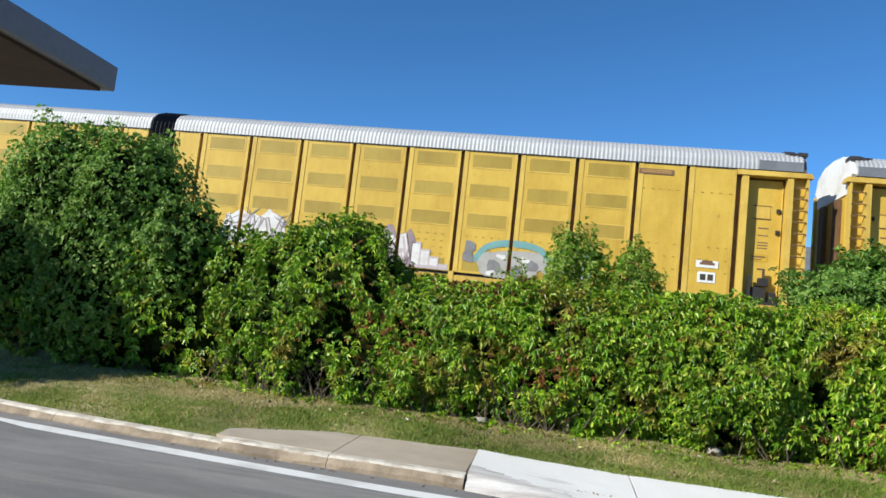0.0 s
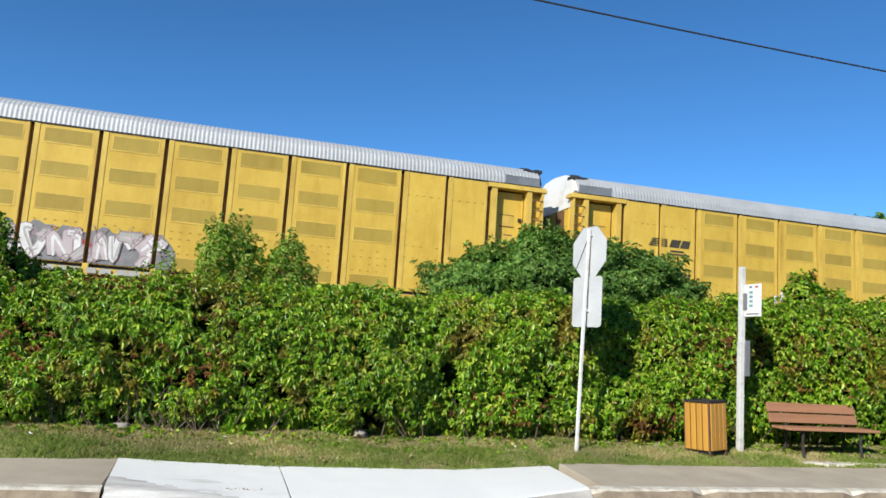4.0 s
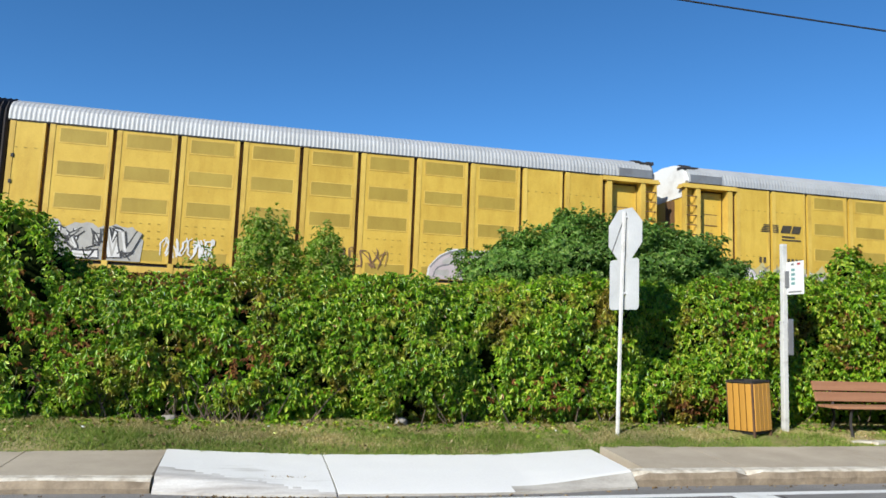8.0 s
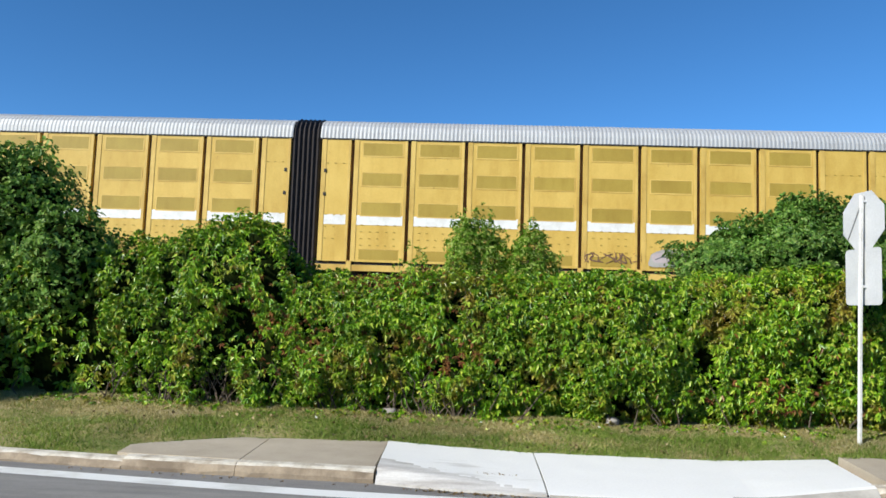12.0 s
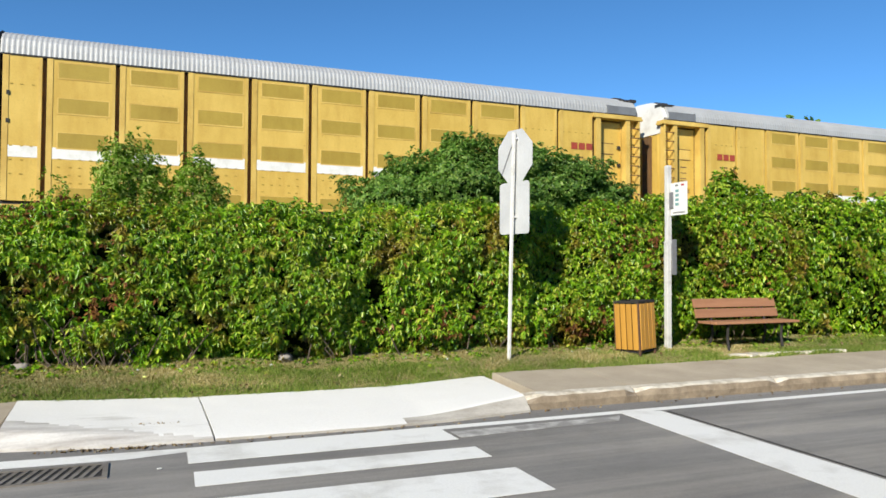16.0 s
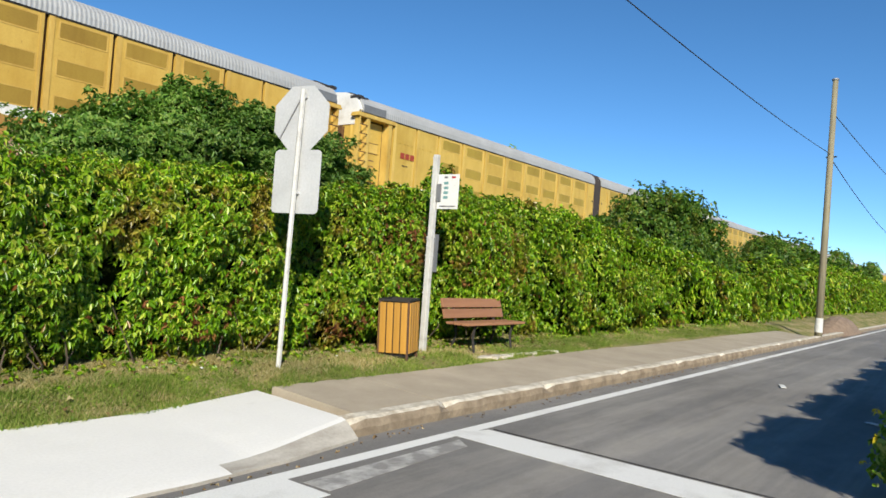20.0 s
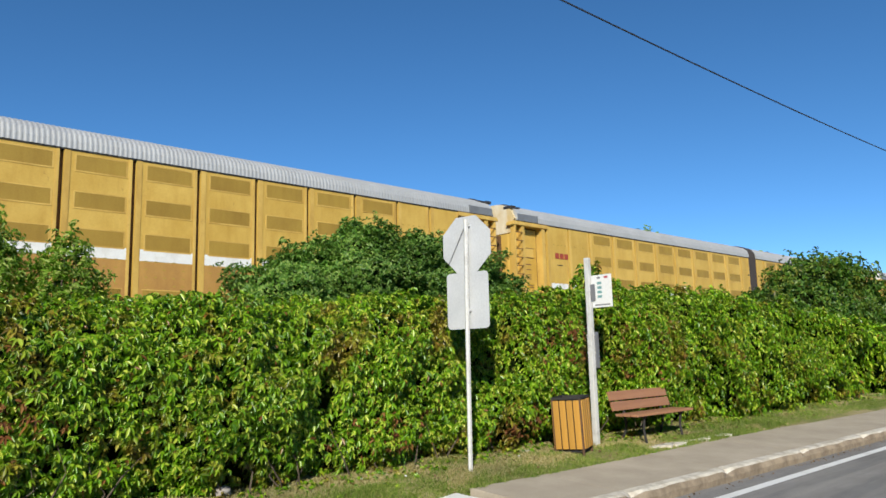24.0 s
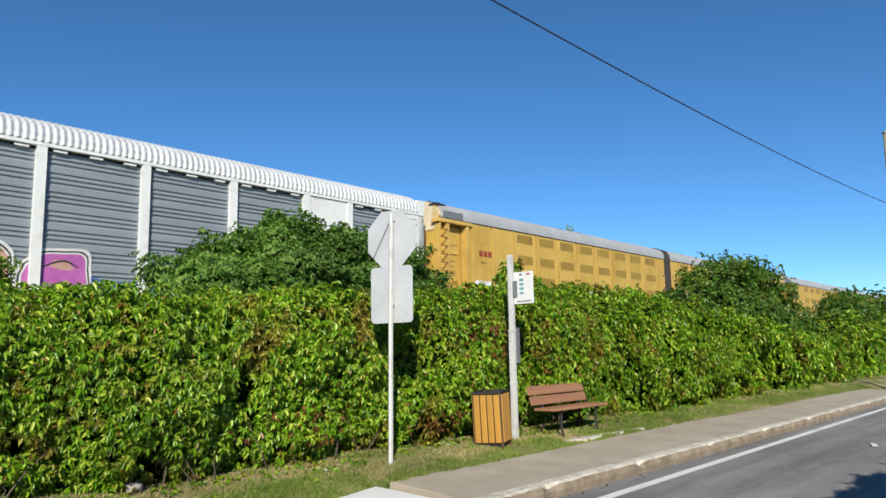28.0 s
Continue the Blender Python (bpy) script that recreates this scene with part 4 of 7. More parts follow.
    bog = put("bogie", f"bogie{g}", "rust", (g * 15.80, g * 18.00, 0.72, 0.9, 2.0, 2.35), (g * 15.80, g * 18.00, WIDE - 0.9, WIDE - 0.72, 2.0, 2.35), (g * 16.70, g * 17.10, 0.8, WIDE - 0.8, 2.1, 2.4))
    for u in (16.1, 17.7):
        for yy in (0.83, 2.27):
            def wheel():
                v, f = tube([(0, -0.06, 0), (0, 0.06, 0)], [0.36, 0.36], 20)
                return mesh_of("wheel", v, f, M["rust"])
            ob_of("wheel", cached("wheel", wheel), bog, loc=(g * u, yy, 2.19))
    if g > 0:
        # pleated bellows over the articulated joint
        def bellows():
            prof = [(0.03, 2.3), (0.02, 4.0), (0.0, ZE), (0.03, ZE + 0.28), (0.22, ZE + 0.54), (0.7, ZE + 0.73), (1.55, ZE + 0.82)]
            prof = prof + [(WIDE - y, z) for y, z in prof[-2::-1]]
            verts, faces, w, n = [], [], len(prof), 12
            for i in range(n + 1):
                u = -0.42 + 0.84 * i / n
                k = 0.03 if i % 2 else -0.05
                for y, z in prof:
                    verts.append((u, y + k * (1 if y > 1.55 else -1) * (0 if y == 1.55 else 1), z + (k * 0.5 if z > ZE else 0)))
            for i in range(n):
                for j in range(w - 1):
                    faces.append((i * w + j, (i + 1) * w + j, (i + 1) * w + j + 1, i * w + j + 1))
            return mesh_of("bellows", verts, faces, M["rubber"])
        ob_of("bellows", cached("bellows", bellows), car, "black pleated fabric bellows")
        bog2 = ob_of("bogie", box_mesh("bogie_mid", "rust", (-1.1, 1.1, 0.72, 0.9, 2.0, 2.35), (-1.1, 1.1, WIDE - 0.9, WIDE - 0.72, 2.0, 2.35), (-0.2, 0.2, 0.72, WIDE - 0.72, 2.1, 2.4)), car)
        for u in (-0.8, 0.8):
            for yy in (0.83, 2.27):
                ob_of("wheel", CACHE["wheel"], bog2, loc=(u, yy, 2.19))
    for zz in (5.62, 4.92):
        put("hinge", f"hinge{zz}", "dark", (-0.035, 0.035, -0.03, 0.002, zz - 0.05, zz + 0.05), at=g * 0.6)
    if logo == "stripes":
        c = -16.02
        bars(car, [(c - 0.72 + 0.03 * k, c - 0.02, 5.15 + 0.058 * k, 5.185 + 0.058 * k) for k in range(5)], "black", name="logo", label="black striped railway emblem")
        flat_part("logo", [([(c + 0.05, 5.16), (c + 0.42, 5.16), (c + 0.52, 5.42), (c + 0.15, 5.42)], "black"), ([(c + 0.47, 5.16), (c + 0.8, 5.16), (c + 0.88, 5.42), (c + 0.57, 5.42)], "black"), ([(c + 0.1, 5.0), (c + 0.62, 5.0), (c + 0.62, 5.06), (c + 0.1, 5.06)], "black"), ([(c + 0.1, 4.9), (c + 0.85, 4.9), (c + 0.85, 4.95), (c + 0.1, 4.95)], "black")], car, -0.008)
        bars(car, [(c - 0.78 + 0.16 * k, c - 0.68 + 0.16 * k, 4.1, 4.29) for k in range(2)] + [(c + 0.0 + 0.155 * k, c + 0.1 + 0.155 * k, 4.1, 4.29) for k in range(6)], "black", label="black stencilled marks")
    elif logo == "red":
        c = g * 17.02 + 0.22
        bars(car, [(c - 0.42, c - 0.18, 5.3, 5.52), (c - 0.13, c + 0.11, 5.3, 5.52), (c + 0.16, c + 0.40, 5.3, 5.52)], "red", name="logo", label="faded red emblem of plain blocks")
        bars(car, [(c - 0.3 + 0.09 * k, c - 0.23 + 0.09 * k, 5.02, 5.06) for k in range(4)], "black")
    if extra:
        c = g * 17.02
        bars(car, [(c - 0.24, c + 0.24, 3.30, 3.60), (c - 0.3, c + 0.3, 3.72, 3.92)], "white", name="data_plate", label="white data plate")
        bars(car, [(c - 0.2, c + 0.2, 3.8, 3.87), (c - 0.14, c + 0.14, 3.86, 3.925)], "sp_brown", y=-0.014)
        bars(car, [(c - 0.17, c - 0.02, 3.37, 3.54), (c + 0.03, c + 0.18, 3.37, 3.54)], "black", y=-0.014)
        put("hand_brake", f"brake{g}", "dark", (g * 18.12, g * 18.2, 0.02, 0.1, 2.75, 3.62), (g * 18.25, g * 18.62, 0.1, BAY - 0.03, 2.95, 3.32), (g * 18.42, g * 18.66, 0.04, BAY - 0.03, 3.36, 3.58), (g * 18.15, g * 18.9, 0.02, BAY - 0.03, 2.84, 2.9), (g * 18.7, g * 18.88, 0.06, BAY - 0.03, 2.9, 3.2))
        put("brake_rod", f"brod{g}", "rust", (g * 18.5, g * 18.56, 0.05, 0.1, 3.58, 3.84), (g * 18.36, g * 18.56, 0.05, 0.1, 3.8, 3.84))
    return car


CARS = []  # (car, place of its joint in the train)
def pair(j, logo, stripe, lab):
    right = yellow_car(1, lab, stripe, "red" if logo == "red" else "", True, j > 4)
    left = yellow_car(-1, lab, stripe, logo, False, j > 4, 6.5 if j == 6 else 99.0)
    CARS.append((right, -2 * HALF * j))
    CARS.append((left, -2 * HALF * j))
    return right, left


PLAIN = "yellow steel car carrier with ochre screens and grey roof, sprayed lettering"
BAND = "yellow steel car carrier with white band and ochre screens"
p = {}
p[-2] = pair(-2, "stripes", False, PLAIN)
p[-1] = pair(-1, "stripes", False, PLAIN)
p[0] = pair(0, "stripes", False, PLAIN)
p[1] = pair(1, "stripes", False, PLAIN)
p[2] = pair(2, "stripes", False, PLAIN)
p[3] = pair(3, "red", True, BAND)
p[4] = pair(4, "red", True, BAND)
p[5] = pair(5, "red", True, BAND)
p[6] = pair(6, "red", True, BAND)
LO, HI = ZP + 0.02, 4.15
graffiti(p[0][0], 2.6, 4.5, 3.2, 4.15, ["sp_white", "sp_lilac"], "sp_grey", 3, "white spray-painted lettering", "sp_white", w=0.12, rim=0.03)
graffiti(p[0][0], 5.5, 8.7, LO, 4.0, ["sp_white", "sp_white", "sp_lilac"], "sp_mauve", 1, "white and mauve spray-painted lettering", "sp_mauve", w=0.24, rim=0.025, sill="sp_white")
steps = [([(8.6 + 0.28 * k, LO), (8.6 + 0.28 * k, 3.72 - 0.2 * k), (8.9 + 0.28 * k, 3.72 - 0.2 * k), (8.9 + 0.28 * k, LO)], "sp_lilac") for k in range(4)]
steps += [([(8.63 + 0.28 * k, LO + 0.1), (8.63 + 0.28 * k, 3.66 - 0.2 * k), (8.86 + 0.28 * k, 3.66 - 0.2 * k), (8.86 + 0.28 * k, LO + 0.1)], "sp_white") for k in range(4)]
flat_part("graffiti", steps, p[0][0], -0.008, "white spray-painted stepped edge")
rt0 = random.Random(2)
arc = [(u, LO + 0.1 + 0.85 * math.sin(a)) for a, u in ((0.3, 10.5), (0.9, 10.8), (1.4, 11.3), (1.7, 11.9), (2.1, 12.4), (2.6, 12.7))]
teal = [(blob(rt0, 11.6, 3.3, 2.1, 0.8, 18, 0.2), "sp_silver"), (blob(rt0, 13.2, 3.35, 1.3, 0.75, 18, 0.25), "sp_silver")]
teal += [(q, "sp_teal") for q in brush(arc, 0.2, 0.6)]
teal += [(q, "sp_teal") for q in brush([(12.8, 3.75), (13.4, 3.85), (13.9, 3.6), (13.8, 3.1)], 0.12, 0.6)]
teal += [(blob(rt0, u, z, w_, w_ * 0.9, 12, 0.2), "sp_grey") for u, z, w_ in ((10.35, 3.72, 0.34), (10.32, 3.42, 0.36), (11.1, 3.2, 0.4), (11.7, 3.05, 0.5), (12.2, 3.3, 0.36), (13.3, 3.15, 0.45))]
teal += [(blob(rt0, u, z, 0.25, 0.14, 12, 0.4), "sp_white") for u, z in ((11.3, 3.5), (12.0, 3.45), (13.1, 3.5), (13.5, 3.0), (11.0, 3.0))]
flat_part("graffiti", teal, p[0][0], -0.008, "teal and silver spray-painted lettering")
bars(p[0][0], [(14.98, 15.95, 6.26, 6.42)], "sp_brown", name="vent_slot", label="rusty vent slot below the eave")
bars(p[0][0], [(15.05, 15.88, 6.31, 6.34), (15.05, 15.88, 6.36, 6.39)], "sp_faint", y=-0.012, name="vent_louvre")
graffiti(p[0][1], -11.7, -8.9, LO, 4.0, ["sp_white", "sp_white", "sp_silver"], "sp_black", 4, "white spray-painted lettering with black edges", "sp_white", w=0.2, rim=0.025, pitch=0.6, sill="sp_white")
graffiti(p[0][1], -8.4, -6.9, 3.3, 3.9, [], "sp_brown", 5, "thin brown spray-painted tag", rim=0.04, pitch=0.35)
graffiti(p[0][1], -5.5, -3.2, LO, 3.85, ["sp_white"], "sp_grey", 6, "white spray-painted lettering", "sp_white", w=0.22, rim=0.018, pitch=0.7)
graffiti(p[1][0], 2.9, 8.6, LO, 3.85, ["sp_white", "sp_silver", "sp_lilac"], "sp_mauve", 7, "white and mauve spray-painted lettering on grey", "sp_grey", w=0.24, rim=0.03, pitch=0.75, spots="sp_mauve", sill="sp_silver")
red_dash = random.Random(70)
flat_part("graffiti", [(blob(red_dash, 6.1, 3.5, 0.75, 0.14, 14, 0.3), "sp_red"), (blob(red_dash, 6.4, 3.38, 0.3, 0.25, 14, 0.3), "sp_red")], p[1][0], -0.018, "red sprayed streak")
graffiti(p[1][1], -17.4, -13.2, LO, 3.95, ["sp_silver", "sp_white", "sp_lilac"], "sp_grey", 8, "pale spray-painted lettering", "sp_sage", w=0.2, rim=0.03, pitch=0.7, spots="sp_silver", sill="sp_white")
graffiti(p[1][1], -13.1, -11.3, LO, 3.95, ["sp_silver", "sp_sage"], "sp_grey", 35, "green and silver spray-painted lettering", "sp_green", w=0.14, rim=0.03, spots="sp_sage")
graffiti(p[1][1], -11.2, -7.6, LO, 3.95, ["sp_lilac", "sp_mauve", "sp_silver"], "sp_silver", 36, "lilac and silver spray-painted lettering", "sp_mauve", w=0.16, rim=0.03, pitch=0.7, spots="sp_pink", sill="sp_lilac")
graffiti(p[1][1], -7.5, -6.2, LO, 3.7, ["sp_white"], "sp_silver", 37, "white spray-painted lettering", w=0.14, rim=0.02)
graffiti(p[2][0], 1.1, 3.95, LO, 3.9, ["sp_white", "sp_silver"], "sp_black", 9, "white and black spray-painted lettering", "sp_silver", w=0.17, rim=0.04, pitch=0.7)
graffiti(p[2][0], 4.5, 5.9, 3.1, 3.7, [], "sp_white", 10, "thin white spray-painted tag", rim=0.06, pitch=0.24)
graffiti(p[2][0], 9.0, 10.8, 3.1, 3.75, [], "sp_brown", 11, "faint brown spray-painted marks", rim=0.035, pitch=0.3)
# pale rounded shape with dark outlines
shape = [(12.05, LO), (12.1, 3.3), (12.4, 3.62), (12.8, 3.82), (13.15, 3.84), (13.4, 3.78), (13.9, 3.85), (14.9, 3.87), (15.15, 3.8), (15.32, 3.55), (15.34, 3.3), (15.2, 3.05), (15.0, LO)]
art = [([(13.7 + (u - 13.7) * 1.035, 3.35 + (z - 3.35) * 1.12 if z > LO else z) for u, z in shape], "sp_white"), (shape, "sp_lilac")]
for nodes, wide in (([(12.1, 3.28), (12.4, 3.6), (12.8, 3.79), (13.15, 3.8), (13.3, 3.66)], 0.06), ([(13.3, 3.72), (13.6, 3.8), (14.2, 3.8), (14.9, 3.83), (15.15, 3.77), (15.3, 3.5), (15.28, 3.2), (15.05, 3.0)], 0.06), ([(13.68, 3.78), (13.66, 3.5), (13.7, 3.3)], 0.045), ([(14.12, 3.78), (14.1, 3.45), (14.02, 3.25), (14.12, 3.12)], 0.045), ([(14.55, 3.78), (14.5, 3.45), (14.42, 3.2), (14.52, 3.05)], 0.045), ([(13.35, 3.0), (13.4, 3.3), (13.65, 3.38), (13.9, 3.2), (13.9, 3.0)], 0.05), ([(12.2, 3.0), (12.35, 3.3), (12.7, 3.4)], 0.05)):
    art += [(q, "sp_grey") for q in brush(nodes, wide, 0.7)]
rl = random.Random(72)
art += [(blob(rl, u, z, w_, h_, 12, 0.3), c_) for u, z, w_, h_, c_ in ((12.65, 3.5, 0.3, 0.2, "sp_silver"), (13.85, 3.6, 0.3, 0.26, "sp_white"), (14.3, 3.6, 0.3, 0.26, "sp_white"), (13.65, 3.15, 0.3, 0.2, "sp_silver"), (14.3, 3.1, 0.36, 0.14, "sp_yellow"), (12.5, 3.15, 0.4, 0.2, "sp_silver"), (15.05, 3.5, 0.14, 0.2, "sp_silver"))]
flat_part("graffiti", art, p[2][0], -0.008, "pale rounded spray-painted shape with dark outlines")
graffiti(p[2][0], 15.45, 16.28, 3.3, 3.62, ["sp_white"], "sp_haze", 73, "white spray-painted tag", w=0.09, rim=0.02, pitch=0.3)
graffiti(p[2][1], -12.6, -5.3, LO, 4.3, ["sp_orange", "sp_red", "sp_orange"], "sp_white", 13, "red and orange lettering with white outlines", "sp_crimson", w=0.3, rim=0.04, pitch=1.1, top=4.6, sill="sp_crimson")
graffiti(p[2][1], -17.3, -13.4, LO + 0.1, 3.85, [], "sp_brown", 43, "brown spray-painted outlines", rim=0.05, pitch=0.9)
graffiti(p[3][0], 8.3, 9.9, LO + 0.15, 3.45, [], "sp_brown", 14, "thin brown spray-painted marks", rim=0.04, pitch=0.4)
flat_part("graffiti", [(blob(random.Random(74), 10.75, 3.28, 1.3, 0.5, 18, 0.15), "sp_silver"), (blob(random.Random(75), 10.7, 3.3, 1.0, 0.3, 16, 0.2), "sp_lilac"), *[(q, "sp_grey") for q in brush([(10.3, 3.25), (10.6, 3.35), (10.9, 3.25), (11.2, 3.32)], 0.05)]], p[3][0], -0.008, "silver spray-painted patch")
graffiti(p[3][0], 12.9, 14.1, 3.3, 3.9, [], "sp_brown", 15, "thin brown spray-painted tag", rim=0.04, pitch=0.3)
graffiti(p[3][1], -17.5, -13.8, LO, 3.95, ["sp_white", "sp_silver", "sp_yellow"], "sp_black", 16, "white lettering with black and yellow strokes", "sp_white", w=0.15, rim=0.025, pitch=0.7, spots="sp_silver")
bars(p[3][1], [(-13.9, -12.6, 4.05, 4.3)], "black", name="number_board")
rounds = []
for k, u_ in enumerate((10.5, 11.5, 12.5)):
    rounds += [(q, "sp_grey") for q in brush([(u_ - 0.5, LO + 0.05), (u_ - 0.42, 3.45), (u_, 3.75 - 0.06 * k), (u_ + 0.4, 3.45), (u_ + 0.46, LO + 0.05)], 0.06, 0.8)]
    rounds += [(q, "sp_silver") for q in brush([(u_ - 0.3, LO + 0.1), (u_ - 0.2, 3.4), (u_ + 0.1, 3.5), (u_ + 0.2, LO + 0.15)], 0.1, 0.8)]
flat_part("graffiti", rounds, p[4][0], -0.008, "grey spray-painted rounded outlines")
graffiti(p[4][1], -11.5, -6.3, LO, 4.3, ["sp_silver", "sp_lilac"], "sp_white", 18, "grey spray-painted lettering with white outlines", "sp_lilac", w=0.22, rim=0.06, pitch=0.85, spots="sp_silver", y=-0.016, sill="sp_white")
bars(p[4][1], [(-14.75, -13.35, 4.04, 4.3)], "black", y=-0.013, name="number_board")
bars(p[4][1], [(-14.55 + 0.26 * k, -14.37 + 0.26 * k, 4.1, 4.24) for k in range(4)], "white", y=-0.019, label="white stencilled marks")
graffiti(p[4][1], -14.8, -11.6, LO, 3.85, ["sp_clay", "sp_pink"], "sp_white", 38, "clay-red lettering with white outline", w=0.2, rim=0.04)
rq = random.Random(19)
patches = [(blob(rq, -5.7 + 0.36 * k, 3.5 + 0.2 * math.sin(k * 1.7), rq.uniform(0.25, 0.5), rq.uniform(0.2, 0.5), 18, 0.5), "sp_haze") for k in range(11)]
patches += [(blob(rq, -5.6 + 0.42 * k, 3.42 + 0.22 * math.sin(k * 2.3), rq.uniform(0.2, 0.42), rq.uniform(0.2, 0.42), 18, 0.55), "sp_yellow") for k in range(9)]
patches += [(q, "sp_yellow") for k in range(7) for q in brush([(-5.5 + 0.5 * k, 3.2 + rq.uniform(-0.1, 0.4)), (-5.2 + 0.5 * k, 3.5 + rq.uniform(-0.2, 0.2)), (-4.9 + 0.5 * k, 3.3 + rq.uniform(-0.2, 0.4))], 0.13)]
patches += [(blob(rq, u, z, 0.3, 0.2, 14, 0.6), "sp_red") for u, z in ((-4.9, 3.92), (-4.5, 3.86), (-2.3, 3.6), (-1.75, 3.25), (-1.65, 3.1))]
flat_part("graffiti", patches, p[4][1], -0.008, "yellow, blue and red spray-painted patches")
graffiti(p[4][1], -1.25, -0.75, LO + 0.1, 3.75, [], "sp_brown", 39, "dark spray-painted tag", rim=0.05, pitch=0.3)
graffiti(p[5][0], 5.0, 12.0, LO, 3.85, ["sp_pink", "sp_pink"], "sp_brown", 20, "faded pink spray-painted lettering", w=0.2, rim=0.03)
graffiti(p[5][1], -17.3, -14.9, 3.1, 3.85, [], "sp_faint", 21, "thin brown spray-painted tag", rim=0.04, pitch=0.4)
graffiti(p[6][0], 11.0, 15.5, LO, 3.9, ["sp_pink"], "sp_brown", 22, "faded pink spray-painted lettering", w=0.2, rim=0.03)
graffiti(p[6][1], -5.6, -1.0, LO + 0.1, 4.0, [], "sp_faint", 23, "brown spray-painted tag", rim=0.055, pitch=0.7)
graffiti(p[6][1], -11.3, -7.0, LO, 3.95, ["sp_white", "sp_magenta"], "sp_purple", 24, "white and purple spray-painted lettering", "sp_magenta", w=0.2, rim=0.06)
flat_part("graffiti", [(blob(random.Random(40), -14.2, 3.5, 0.95, 0.75, 18, 0.14), "sp_slate"), *[(q, "sp_grey") for q in brush([(-14.62, 3.78), (-14.66, 3.4), (-14.3, 3.16), (-13.9, 3.22), (-13.74, 3.5), (-13.76, 3.8)], 0.06, 0.8) + brush([(-14.45, 3.74), (-14.2, 3.62), (-13.95, 3.72)], 0.05) + brush([(-14.2, 3.62), (-14.35, 3.45), (-14.25, 3.35)], 0.04)]], p[6][1], -0.012, "round slate-blue spray-painted tag")
graffiti(p[6][1], -12.9, -11.5, 3.2, 3.7, [], "sp_faint", 42, "faint brown spray-painted marks", rim=0.04, pitch=0.4, y=-0.012)
bars(p[5][1], [(-14.75, -13.4, 4.05, 4.3)], "black", y=-0.013, name="number_board")
bars(p[5][1], [(-14.55 + 0.26 * k, -14.37 + 0.26 * k, 4.11, 4.24) for k in range(4)], "white", y=-0.019, label="white stencilled marks")
bars(p[5][1], [(-12.95 + 0.2 * k, -12.8 + 0.2 * k, 4.08, 4.26) for k in range(6)], "white", y=-0.019, label="white stencilled marks")
bars(p[6][1], [(-14.72, -13.82, 4.04, 4.27), (-13.1, -11.95, 4.04, 4.27)], "black", y=-0.013, name="number_board", label="black number boards")
bars(p[6][1], [(-14.66 + 0.215 * k, -14.51 + 0.215 * k, 4.09, 4.22) for k in range(4)] + [(-13.05 + 0.185 * k, -12.92 + 0.185 * k, 4.09, 4.22) for k in range(6)], "white", y=-0.019, label="white stencilled marks")
bars(p[4][1], [(-13.0 + 0.17 * k, -12.88 + 0.17 * k, 4.1, 4.26) for k in range(6)], "sp_silver", y=-0.013, label="pale stencilled marks")


